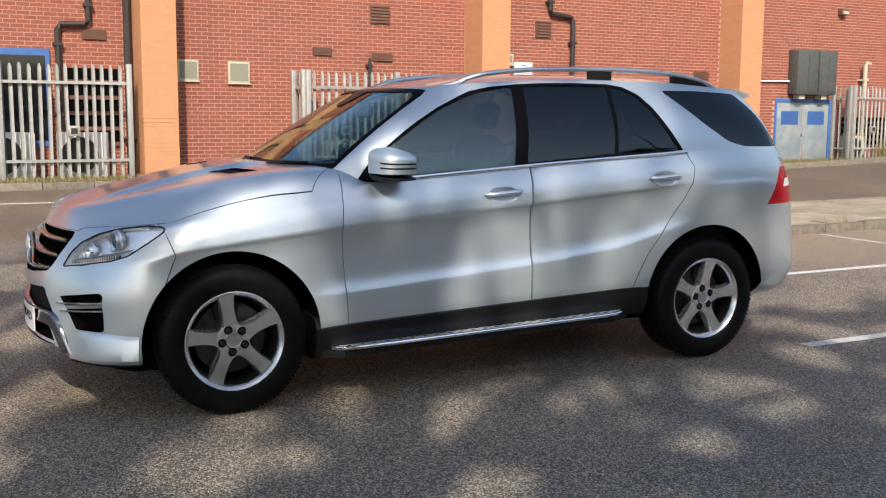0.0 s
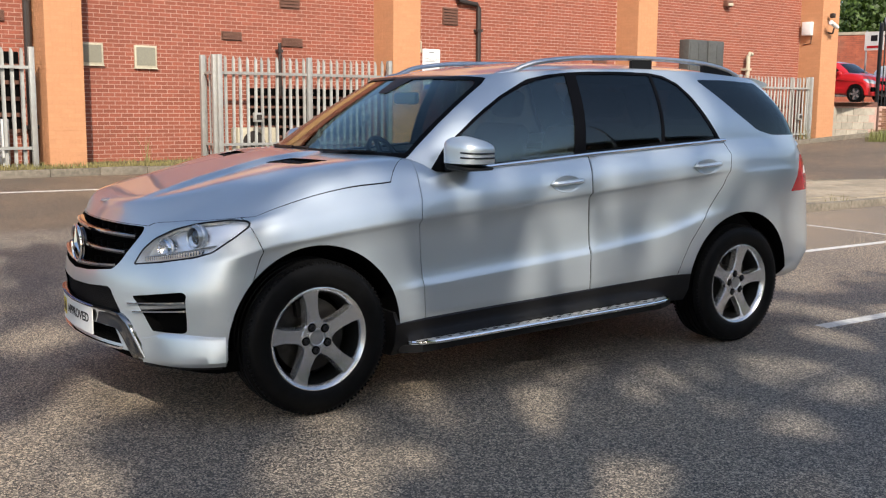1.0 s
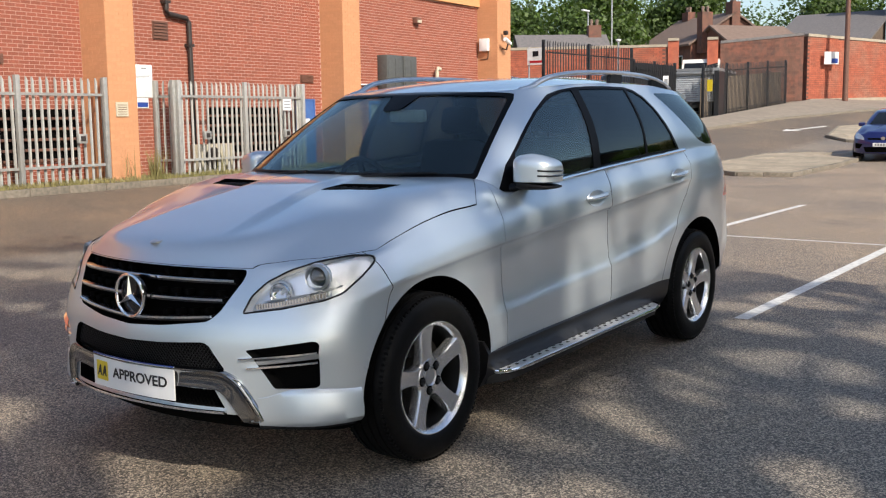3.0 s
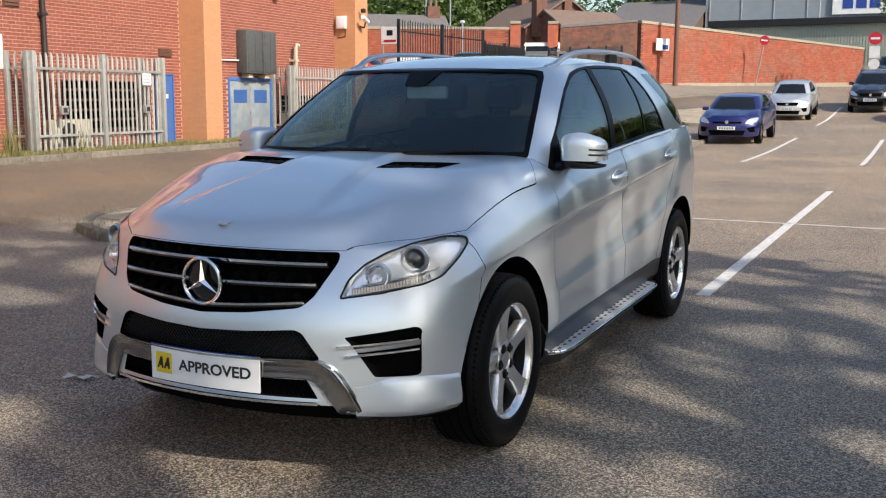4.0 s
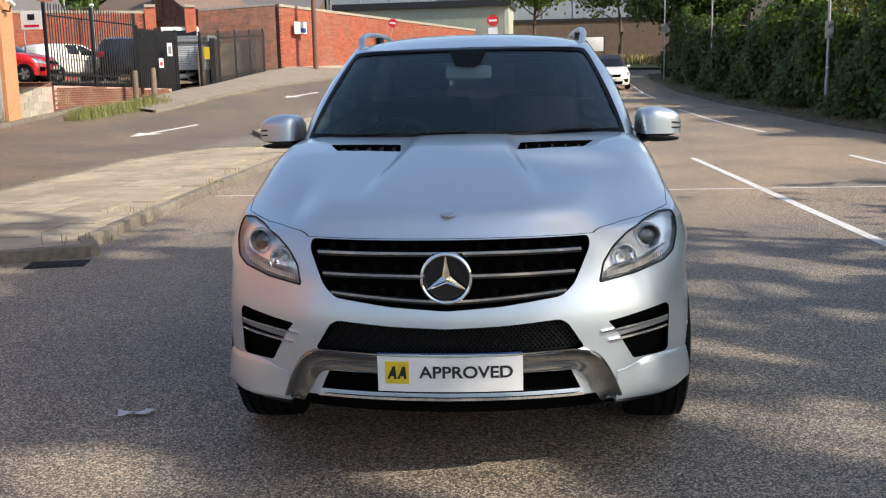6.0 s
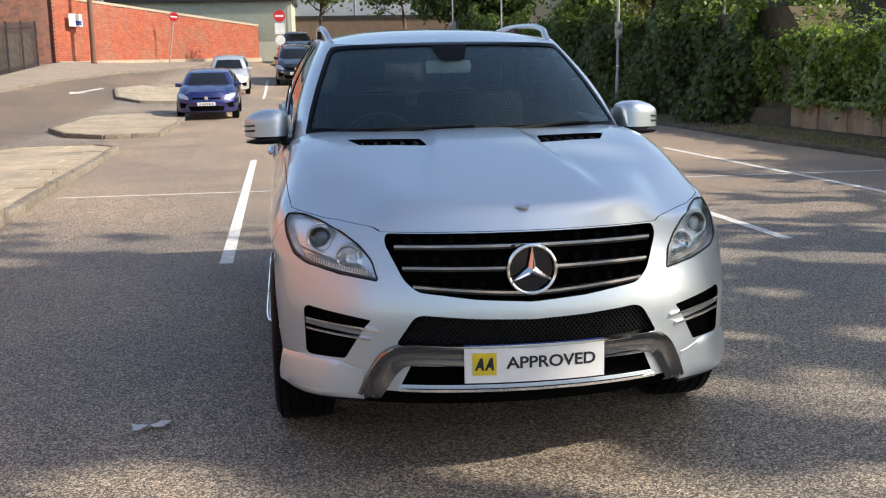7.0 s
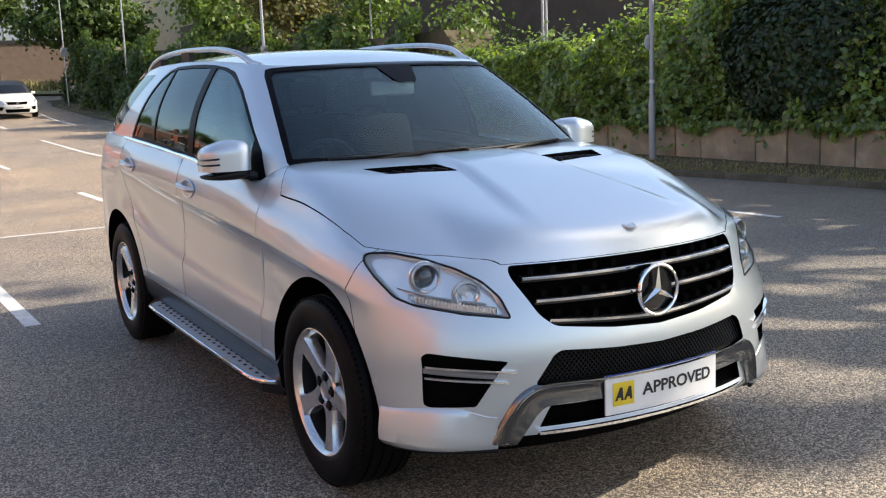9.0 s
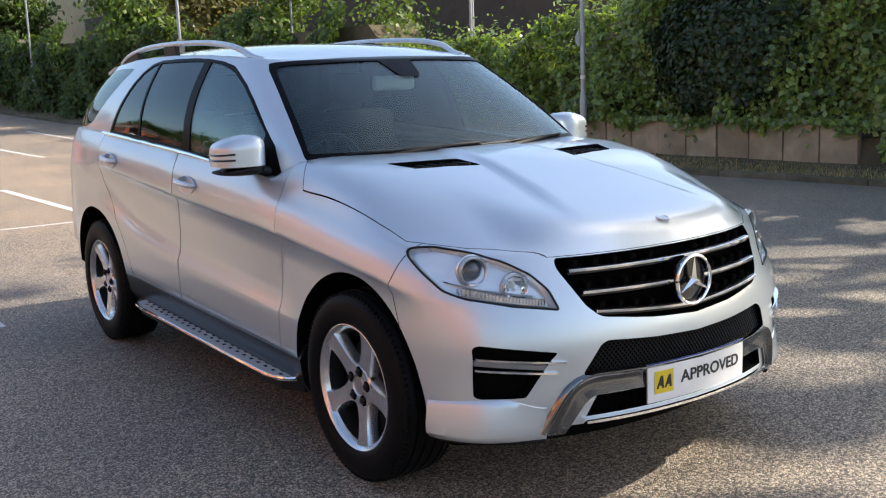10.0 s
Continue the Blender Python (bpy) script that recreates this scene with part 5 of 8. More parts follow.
# door handles
for ob, y0, z0 in ((0, 0.030, 1.050), (1, 1.110, 1.116)):
    for sx in (1, -1):
        dr = door_obs[ob * 2 + (0 if sx > 0 else 1)]
        xs = flank_x(y0, z0)
        cup = lathe([(0, -0.004), (0.5, -0.002), (0.85, 0.004), (1, 0.0075), (1.06, 0.0005)], 32, Matrix.Translation((sx * (xs + 0.001), y0, z0 - 0.006)) @ Matrix.Rotation(radians(90 * sx), 4, "Y") @ Matrix.Diagonal((0.044, 0.098, 1, 1)))
        part("handle_cup", cup, SILVER, dr)
        pts = [(sx * (flank_x(y0 + t * 0.115, z0) + 0.008 + 0.022 * (1 - t ** 4)), y0 + t * 0.115, z0 + 0.004 + 0.008 * t) for t in np.linspace(-1, 1, 13)]
        hb = tube(pts, [0.004] + [0.0135] * 11 + [0.004], 10, True, 1.0)
        part("door_handle", hb, SILVER, dr, "silver pull handle with bright edge")
        part("handle_edge", tube([(p[0] + sx * 0.011, p[1], p[2] - 0.001) for p in pts[1:-1]], 0.0032, 6), CHROME, dr)

# belt chrome and roof rails
for sx in (1, -1):
    pts = []
    for y in np.linspace(-0.60, 1.30, 30):
        z = lerp_at(y, [(-0.74, 1.125), (-0.45, 1.148), (0.25, 1.198), (1.30, 1.262)]) - 0.002
        pts.append((sx * (max(flank_x(y, z, GH_TREE), flank_x(y, z - 0.012)) + 0.002), y, z + 0.004))
    part("belt_trim", tube(pts, 0.0105, 8, True, 1.0), CHROME, suv, "bright belt trim")
    rail = [(y, top_z(0.622, y, GH_TREE) + h) for y, h in ((-0.10, 0.006), (-0.02, 0.030), (0.08, 0.046), (0.3, 0.056), (0.57, 0.058), (0.9, 0.058), (1.19, 0.056), (1.42, 0.050), (1.60, 0.034), (1.74, -0.002))]
    rail = [(-0.21, top_z(0.585, -0.21, GH_TREE) - 0.008), (-0.165, top_z(0.60, -0.165, GH_TREE) - 0.004)] + rail
    sp = spline(rail, 41)
    xr = lambda y: 0.632 - 0.016 * ((y - 0.6) / 0.9) ** 2 - 0.10 * max(0, 0.05 - y)
    rl = part("roof_rail", tube([(sx * xr(y), y, z) for y, z in sp], [0.010, 0.018] + [0.0185] * 37 + [0.018, 0.010], 10, True, 0.8), SATIN, suv, "satin aluminium roof rail")
    for y0, y1 in ((0.76, 0.92), (1.38, 1.66)):
        yy = np.linspace(y0, y1, 6)
        bm = bmesh.new()
        rows = []
        for y in yy:
            zt = float(np.interp(y, [p[0] for p in rail], [p[1] for p in rail])) - 0.010
            zb = top_z(xr(y) - 0.01, y, GH_TREE) - 0.012
            rows.append([bm.verts.new((sx * (xr(y) + a), y, z)) for a, z in ((-0.013, zb), (0.013, zb), (0.013, zt), (-0.013, zt))])
        for a, b in zip(rows, rows[1:]):
            for k in range(4):
                bm.faces.new((a[k], a[(k + 1) % 4], b[(k + 1) % 4], b[k]))
        bm.faces.new(rows[0][::-1]), bm.faces.new(rows[-1])
        bmesh.ops.recalc_face_normals(bm, faces=bm.faces)
        part("rail_foot", bm, BLACK, rl)

# bonnet louvre slats, wipers
for sx in (1, -1):
    for k in range(5):
        x = 0.292 + 0.058 * k
        y0, y1 = -1.398 + 0.010 * k, -1.276 + 0.008 * k
        z = top_z(x, -1.33)
        part("bonnet_louvre", box((sx * x - 0.004, y0, z - 0.03), (sx * x + 0.004, y1, z - 0.004), bevel=0.001), BLACK, suv)
    bm = bmesh.new()
    ry = [(x, -1.425 + 0.18 * (x - 0.24)) for x in np.linspace(0.235, 0.595, 8)]
    rows = [[bm.verts.new((sx * x, y + d, top_z(x, y) - 0.016)) for d in (-0.01, 0.15)] for x, y in ry]
    for a, b in zip(rows, rows[1:]):
        bm.faces.new((a[0], a[1], b[1], b[0]))
    part("louvre_tray", bm, BLACK, suv)


def on_screen(x, z):
    hit = GH_TREE.ray_cast(Vector((x, -3, z)), Vector((0, 1, 0)))[0]
    return Vector((x, hit.y - 0.012, z)) if hit else Vector((x, -1.0, z))


for xa, xb in ((-0.62, 0.02), (0.02, 0.60)):
    pts = [on_screen(xa + (xb - xa) * t, 1.212 + 0.010 * t) for t in np.linspace(0, 1, 8)]
    wp = part("wiper", tube(pts, 0.0055, 6), BLACK, suv, "black wiper blade")
    part("wiper_arm", tube([pts[5] + Vector((0, -0.012, 0)), pts[1] + Vector((0.02, -0.03, -0.02))], 0.008, 6), BLACK, wp)
cowl = bmesh.new()
rows = []
for x in np.linspace(-0.74, 0.74, 25):
    yb = lerp_at(abs(x), [(0, -1.07), (0.5, -1.02), (0.75, -0.905)])
    zt = top_z(x, yb - 0.02)
    rows.append([cowl.verts.new(p) for p in ((x, yb + 0.004, zt - 0.03), (x, yb + 0.10, zt - 0.025), (x, yb + 0.2, zt - 0.06))])
for a, b in zip(rows, rows[1:]):
    for k in range(2):
        cowl.faces.new((a[k], a[k + 1], b[k + 1], b[k]))
part("cowl_panel", cowl, BLACK, suv)

# cabin: dash, seats, steering wheel, mirror
dash = bmesh.new()
add_box(dash, (-0.72, -0.86, 0.75), (0.72, -0.42, 1.10), bevel=0.07)
add_box(dash, (-0.60, -0.50, 1.04), (-0.18, -0.38, 1.15), bevel=0.04)
part("dashboard", dash, CABIN, suv, "black dashboard")
sw = bmesh.new()
M = Matrix.Translation((-0.37, -0.33, 1.085)) @ Matrix.Rotation(radians(-66), 4, "X")
add_tube(sw, [M @ Vector((0.185 * math.cos(a), 0.185 * math.sin(a), 0)) for a in np.linspace(0, 2 * math.pi, 41)], 0.016, 8, False)
add_box(sw, (-0.07, -0.06, -0.03), (0.07, 0.06, 0.01), M, 0.02)
add_box(sw, (-0.18, -0.02, -0.015), (0.18, 0.02, 0.0), M)
add_box(sw, (-0.02, -0.18, -0.015), (0.02, 0.0, 0.0), M)
wheel_ = part("steering_wheel", sw, BLACK, suv)
# a pale satin arc added along part of the rim
part("wheel_trim", tube([M @ Vector((0.185 * math.cos(a), 0.185 * math.sin(a), 0)) + Vector((0, -0.014, 0.008)) for a in np.linspace(radians(35), radians(110), 15)], 0.005, 6), SATIN, wheel_)


def seat(x, y, w):
    bm = bmesh.new()
    add_box(bm, (x - w, y - 0.30, 0.55), (x + w, y + 0.22, 0.84), bevel=0.06)
    M = Matrix.Translation((x, y + 0.22, 0.78)) @ Matrix.Rotation(radians(-14), 4, "X")
    add_box(bm, (-w, -0.07, 0.0), (w, 0.07, 0.58), M, 0.065)
    return bm, M


for x, y, w, n in ((-0.37, 0.22, 0.25, 1), (0.37, 0.22, 0.25, 1), (-0.36, 1.12, 0.30, 1), (0.36, 1.12, 0.30, 1)):
    bm, M = seat(x, y, w)
    st = part("seat", bm, LEATHER, suv, "dark leather seat")
    part("headrest", box((-0.13, -0.055, 0.62), (0.13, 0.055, 0.80), M, 0.045), LEATHER, st)
part("rear_view_mirror", box((-0.12, -0.435, 1.461), (0.12, -0.395, 1.531), bevel=0.016), WHITE, suv, "interior mirror")
link("sensor_housing", smooth_from(meet(cut(GH0.copy(), cabin_solid(0.0035)), prism(round_poly([(-0.055, 1.524), (0.055, 1.524), (0.100, 1.612), (-0.100, 1.612)], 0.02, 2), "y", -1.5, 0.05)), GH0), BAND, suv, "dark sensor housing at the windscreen")
floor_ = box((-0.73, -0.9, 0.54), (0.73, 2.08, 0.57))
part("cabin_floor", floor_, CABIN, suv)
for sx in (1, -1):
    part("door_card", box((sx * 0.735 - 0.012, -0.8, 0.57), (sx * 0.735 + 0.012, 1.9, 1.13), bevel=0.008), CABIN, suv)
# rear of the car
part("rear_wiper_panel", box((-0.35, 2.425, 0.52), (0.35, 2.438, 0.66), bevel=0.004), WHITE, suv, "rear plate")
sp_ = bmesh.new()
rows = []
for x in np.linspace(-0.60, 0.60, 17):
    z = top_z(x, 1.72, GH_TREE)
    end = 2.13 - 0.10 * (x / 0.6) ** 4
    rows.append([sp_.verts.new((x, y, z + dz)) for y, dz in ((1.72, -0.002), (1.90, -0.008), (end, -0.038), (end + 0.004, -0.052), (end - 0.06, -0.075), (1.75, -0.07))])
for a, b in zip(rows, rows[1:]):
    for k in range(6):
        sp_.faces.new((a[k], a[(k + 1) % 6], b[(k + 1) % 6], b[k]))
sp_.faces.new(rows[0][::-1]), sp_.faces.new(rows[-1])
bmesh.ops.recalc_face_normals(sp_, faces=sp_.faces)
part("roof_spoiler", sp_, SILVER, suv)
# ---- the brick works building along the lane ----
BRICK = material("red_brick", (0.30, 0.089, 0.052), (0.225, 0.064, 0.039), scale=26, rough=0.85, bump=0.4, bscale=90, island=0.13)
BRICK_P = material("red_brick_piece", (0.30, 0.089, 0.052), (0.225, 0.064, 0.039), scale=26, rough=0.85, bump=0.4, bscale=90, vary=0.13)
MORTAR = material("mortar", (0.50, 0.325, 0.265), (0.41, 0.265, 0.215), scale=12, rough=0.95, bump=0.4, bscale=120)
BUFF = material("buff_brick", (0.54, 0.265, 0.132), (0.49, 0.238, 0.118), scale=18, rough=0.85, bump=0.3, bscale=80, island=0.045)
BUFF_MORTAR = material("buff_mortar", (0.53, 0.262, 0.132), (0.48, 0.238, 0.118), scale=14, rough=0.95)
RENDER = material("orange_render", (0.60, 0.31, 0.135), (0.55, 0.275, 0.118), scale=3, rough=0.9, bump=0.2, bscale=60)
GALV = material("galvanised_steel", (0.42, 0.42, 0.395), (0.31, 0.31, 0.295), scale=9, rough=0.55, metal=0.35, vary=0.12, stain=(0.35, 0.33, 0.30), sscale=2.0)
BROWN = material("brown_louvre", (0.16, 0.075, 0.05), rough=0.6)
CREAM = material("cream_plastic", (0.55, 0.50, 0.38), (0.42, 0.38, 0.28), rough=0.6, scale=20)
DARKPIPE = material("dark_downpipe", (0.035, 0.028, 0.025), rough=0.45)
BLUEPAINT = material("blue_paint", (0.055, 0.14, 0.36), (0.045, 0.11, 0.31), rough=0.5, scale=6)
GREYPAINT = material("grey_paint", (0.24, 0.285, 0.31), (0.19, 0.225, 0.25), rough=0.5, scale=4, stain=(0.30, 0.31, 0.30), sscale=2)
METERBOX = material("meter_box_grey", (0.085, 0.088, 0.085), (0.06, 0.062, 0.06), rough=0.6, scale=10)
BLACKSTEEL = material("black_steel", (0.012, 0.012, 0.014), rough=0.45)
WM = Matrix.Translation((-14.1, 2.0, 0)) @ Matrix.Rotation(math.atan(0.06), 4, "Z") @ Matrix(((0, 1, 0, 0), (1, 0, 0, 0), (0, 0, 1, 0), (0, 0, 0, 1))) @ Matrix.Diagonal((1, 1, 1, 1))
# building coordinates: s along the wall, n out of it towards the lane, z up
WM = Matrix.Translation((-14.1, 2.0, 0)) @ Matrix.Rotation(math.atan(0.06), 4, "Z") @ Matrix(((0, 1, 0, 0), (1, 0, 0, 0), (0, 0, 1, 0), (0, 0, 0, 1)))


def wbox(s0, s1, n0, n1, z0, z1, bevel=0.0):
    b = box((n0, s0, z0), (n1, s1, z1), bevel=bevel)
    bmesh.ops.transform(b, matrix=Matrix.Translation((-14.1, 2.0, 0)) @ Matrix.Rotation(math.atan(0.06), 4, "Z"), verts=b.verts)
    return b


WT = Matrix.Translation((-14.1, 2.0, 0)) @ Matrix.Rotation(math.atan(0.06), 4, "Z")


def at_wall(s, n, z):
    return WT @ Vector((n, s, z))


S0, S1, TOP = -14.0, 22.05, 7.2
wall_thing = thing("wall_building", "red brick wall of a long works building with pale mortar", "wall", kind="structure")
part("mortar_bed", wbox(S0, S1, -0.35, -0.001, -0.3, 5.02), MORTAR, wall_thing)
part("end_wall", wbox(S1 - 0.30, S1, -14, -0.36, -0.3, TOP), MORTAR, wall_thing)
part("back_wall", wbox(S0, S1, -14.3, -14, -0.3, TOP), MORTAR, wall_thing)
tagged(part("fascia_band", wbox(S0, S1 - 0.01, -0.35, 0.10, 5.03, 6.1), RENDER), "orange rendered fascia band above the brickwork", "fascia", kind="structure")
tagged(part("upper_wall", wbox(S0, S1 - 0.02, -0.35, 0.05, 6.11, TOP), BRICK), "red brick upper wall", "wall", kind="structure")
tagged(part("roof_building", wbox(S0 - 0.2, S1 + 0.2, -14.4, 0.25, TOP, TOP + 0.25), METERBOX), "flat grey roof of the works building", "roof", kind="structure")


def bricks(s0, s1, z0, z1, n, skip, mode):
    """Boxes of a running bond between s0 and s1, as vertex and face lists, without those that skip() takes out."""
    out = []
    rows = int((z1 - z0) / 0.075)
    for j in range(rows):
        z = z0 + j * 0.075
        s = s0 - (0.1125 if j % 2 else 0.0)
        while s < s1:
            a, b = max(s, s0) + 0.0065, min(s + 0.225, s1) - 0.0065
            if b - a > 0.03 and not skip((a + b) / 2, z + 0.033):
                out.append((a, b, z + 0.0065, z + 0.0685))
            s += 0.225
    return out


def brick_mesh(name, boxes, n0, n1, mat, parent, along="s"):
    vs, fs = [], []
    r = random.Random(3)
    for a, b, z0, z1 in boxes:
        k = len(vs)
        f = n1 + r.uniform(-0.002, 0.002)
        for nn in (n0, f):
            for u, z in ((a, z0), (b, z0), (b, z1), (a, z1)):
                vs.append(tuple(at_wall(u, nn, z) if along == "s" else at_wall(nn, u, z)))
        q = [(4, 5, 6, 7), (0, 1, 5, 4), (1, 2, 6, 5), (2, 3, 7, 6), (3, 0, 4, 7)]
        fs += [tuple(k + i for i in f4) for f4 in q]
    me = bm_mesh(vs, fs)
    bm = to_bm(me)
    bmesh.ops.recalc_face_normals(bm, faces=bm.faces)
    bm.to_mesh(me), bm.free()
    return tagged(link(name, me, mat, parent), kind="stuff")


PILLARS = [(-9.0, -8.3), (-1.50, -0.86), (5.63, 6.34), (13.13, 13.86), (21.18, 22.06)]
HOLES = [(12.02, 12.82, 0.0, 2.02), (15.2, 17.3, 0.0, 1.99)]
NEAR = (-0.80, 2.2, 1.0, 2.55)


def skip_all(s, z):
    return any(a < s < b and c < z < d for a, b, c, d in HOLES)


near_ok = lambda s, z: NEAR[0] < s < NEAR[1] and NEAR[2] < z < NEAR[3]
EDGES = [S0] + [v for p in PILLARS for v in p] + [S1]
allb = [b for a, c in zip(EDGES[::2], EDGES[1::2]) for b in bricks(a, c, 0.12, 5.0, 0, skip_all, "")]
nearb = [b for b in allb if near_ok((b[0] + b[1]) / 2, b[2]) and b[1] - b[0] > 0.2][:300]
nset = set(nearb)
brick_mesh("brickwork", [b for b in allb if b not in nset], -0.02, 0.004, BRICK, wall_thing)
pm = bpy.data.meshes.new("brick")
bb = box((-0.02, -0.106, 0), (0.004, 0.106, 0.062))
bb.to_mesh(pm), bb.free()
pm.materials.append(BRICK_P)
for a, b, z0, z1 in nearb:
    o = new("brick", pm)
    o.parent = wall_thing
    o.matrix_basis = WT @ Matrix.Translation((0, (a + b) / 2, z0))

for s0, s1 in PILLARS:
    pil = thing("brick_pillar", "buff orange brick pillar against the red wall", "pillar", group="pillars of the works building")
    part("pillar_core", wbox(s0 + 0.003, s1 - 0.003, -0.35, 0.7445, -0.3, 6.6), BUFF_MORTAR, pil)
    part("pillar_joint", wbox(s0 + 0.002, s1 - 0.002, -0.3, 0.742, 3.835, 3.853), BUFF_MORTAR, pil)
    fr = [b for b in bricks(s0, s1, 0.2, 6.6, 0, lambda s, z: 3.82 < z < 3.87, "")]
    brick_mesh("pillar_bricks", fr, 0.70, 0.748, BUFF, pil)
    sd = [b for b in bricks(0.0, 0.745, 0.2, 6.6, 0, lambda s, z: 3.82 < z < 3.87, "")]
    brick_mesh("pillar_side_bricks", sd, s0 + 0.03, s0, BUFF, pil, along="n")
    brick_mesh("pillar_side_bricks", sd, s1 - 0.03, s1, BUFF, pil, along="n")


def louvre_vent(s0, s1, z0, z1, mat=None, slats=6):
    v = thing("wall_vent", "brown slatted vent set in the brick wall", "vent", group="wall vents")
    part("vent_frame", wbox(s0, s1, 0.0, 0.022, z0, z1), BROWN, v)
    for k in range(slats):
        z = z0 + (z1 - z0) * (k + 0.5) / slats
        b = wbox(s0 + 0.015, s1 - 0.015, 0.02, 0.045, z - 0.006, z + (z1 - z0) / slats * 0.5)
        part("vent_slat", b, BROWN, v)


for a in ((2.07, 2.50, 2.68, 2.84), (3.39, 3.87, 2.60, 2.77), (3.35, 3.81, 3.36, 3.74), (7.48, 7.91, 3.24, 3.63), (12.28, 12.78, 2.43, 2.63), (-2.38, -1.95, 2.81, 3.0)):
    louvre_vent(*a)
for a in ((-0.67, -0.27, 2.11, 2.51), (0.31, 0.74, 2.08, 2.50), (6.62, 6.88, 2.62, 2.86)):
    v = thing("vent_cover", "cream plastic vent cover on the brick wall", "vent", group="cream vent covers")
    part("cover_frame", wbox(a[0], a[1], 0.0, 0.05, a[2], a[3], 0.008), CREAM, v)
    part("cover_grid", wbox(a[0] + 0.035, a[1] - 0.035, 0.045, 0.056, a[2] + 0.05, a[3] - 0.035), material("vent_mesh", (0.30, 0.29, 0.22), (0.16, 0.15, 0.12), scale=220, rough=0.8), v)
    part("cover_sill", wbox(a[0] - 0.01, a[1] + 0.01, 0.0, 0.058, a[2] - 0.012, a[2] + 0.012), CREAM, v)


def wall_pipe(pts, r, mat, label, name="downpipe"):
    t = thing(name, label, "pipe")
    ps = [at_wall(*p) for p in pts]
    part("pipe", tube(ps, r, 10), mat, t)
    for a, b in zip(pts, pts[1:]):
        if abs(a[2] - b[2]) > 0.8:
            for k in (0.15, 0.85):
                s, n, z = [u + (v - u) * k for u, v in zip(a, b)]
                part("pipe_bracket", wbox(s - r * 1.5, s + r * 1.5, 0.0, n + r * 1.1, z - 0.03, z + 0.03), mat, t)


wall_pipe([(7.83, 0.09, 5.0), (7.83, 0.09, 3.88), (7.87, 0.09, 3.80), (8.40, 0.09, 3.74), (8.47, 0.09, 3.66), (8.49, 0.09, 0.3)], 0.055, DARKPIPE, "dark plastic downpipe with an offset bend")
wall_pipe([(-1.60, 0.12, 5.0), (-1.60, 0.12, 0.3)], 0.07, DARKPIPE, "dark plastic downpipe beside a pillar")
wall_pipe([(-2.27, 0.09, 5.0), (-2.27, 0.09, 3.14), (-2.34, 0.09, 3.08), (-2.76, 0.09, 3.06), (-2.81, 0.09, 2.98), (-2.81, 0.09, 1.2)], 0.05, DARKPIPE, "dark plastic downpipe with an elbow")
wall_pipe([(3.30, 0.1, 2.66), (3.30, 0.1, 1.6)], 0.035, DARKPIPE, "short black flue pipe")
wall_pipe([(14.0, 0.06, 2.42), (15.9, 0.06, 2.45)], 0.022, WHITE, "thin white conduit on a brick wall", "conduit")
wall_pipe([(18.45, 0.18, 0.3), (18.45, 0.18, 2.93), (18.52, 0.18, 2.99), (18.62, 0.18, 2.97)], 0.06, CREAM, "cream flue pipe with a bent top", "flue_pipe")

# notice boards
sg = thing("wall_sign", "white notice board with small unreadable print", "sign")
part("board", wbox(6.92, 7.41, 0.0, 0.03, 2.0, 2.69, 0.012), WHITE, sg)
part("print_bar", wbox(7.10, 7.24, 0.03, 0.033, 2.60, 2.63), LAMP_GREY, sg)
for k, w in enumerate((0.40, 0.34, 0.30)):
    part("print_bar", wbox(6.97, 6.97 + w, 0.03, 0.033, 2.47 - 0.03 * k, 2.478 - 0.03 * k), LAMP_GREY, sg)
sg = thing("wall_sign", "small white and blue notice board", "sign")
part("board", wbox(6.95, 7.27, 0.0, 0.025, 1.78, 1.99), WHITE, sg)
part("print_block", wbox(6.97, 7.25, 0.025, 0.029, 1.80, 1.90), BLUE_INK, sg)
sg = thing("wall_sign", "cream plaque on a buff pillar", "sign")
part("board", wbox(5.78, 6.08, 0.75, 0.772, 1.60, 1.88), CREAM, sg)
for k in range(5):
    part("print_bar", wbox(5.82, 6.04, 0.772, 0.775, 1.64 + 0.045 * k, 1.652 + 0.045 * k), BROWN, sg)

# doors and boxes
dr = thing("door_blue", "blue painted steel door in a brick wall", "door", kind="structure")
part("door_leaf", wbox(12.06, 12.78, -0.04, 0.012, 0.25, 1.98), BLUEPAINT, dr)
part("door_frame", wbox(12.02, 12.06, -0.04, 0.030, 0.2, 2.02), BLUEPAINT, dr)
part("door_frame", wbox(12.78, 12.82, -0.04, 0.030, 0.2, 2.02), BLUEPAINT, dr)
part("door_frame", wbox(12.06, 12.78, -0.04, 0.030, 1.98, 2.02), BLUEPAINT, dr)
part("door_notice", wbox(12.28, 12.60, 0.012, 0.016, 1.42, 1.52), WHITE, dr)
cb = thing("meter_cabinet", "grey double-door cabinet with a blue frame and blue louvres", "cabinet")
part("cabinet_back", wbox(15.2, 17.3, -0.3, -0.02, 0.22, 1.98), BLUEPAINT, cb)
for fs in ((15.18, 15.25, 0.22, 1.99), (17.25, 17.34, 0.22, 1.99), (15.25, 17.25, 1.89, 1.99)):
    part("cabinet_frame", wbox(fs[0], fs[1], -0.02, 0.03, fs[2], fs[3], 0.004), BLUEPAINT, cb)
for a in (15.26, 16.27):
    d = part("cabinet_door", wbox(a, a + 0.97, -0.02, 0.015, 0.26, 1.88, 0.004), GREYPAINT, cb)
    part("louvre_panel", wbox(a + 0.16, a + 0.80, 0.014, 0.022, 1.30, 1.66), BLUEPAINT, d)
    for k in range(9):
        part("louvre_slat", wbox(a + 0.18, a + 0.78, 0.02, 0.032, 1.315 + 0.037 * k, 1.333 + 0.037 * k), BLUEPAINT, d)
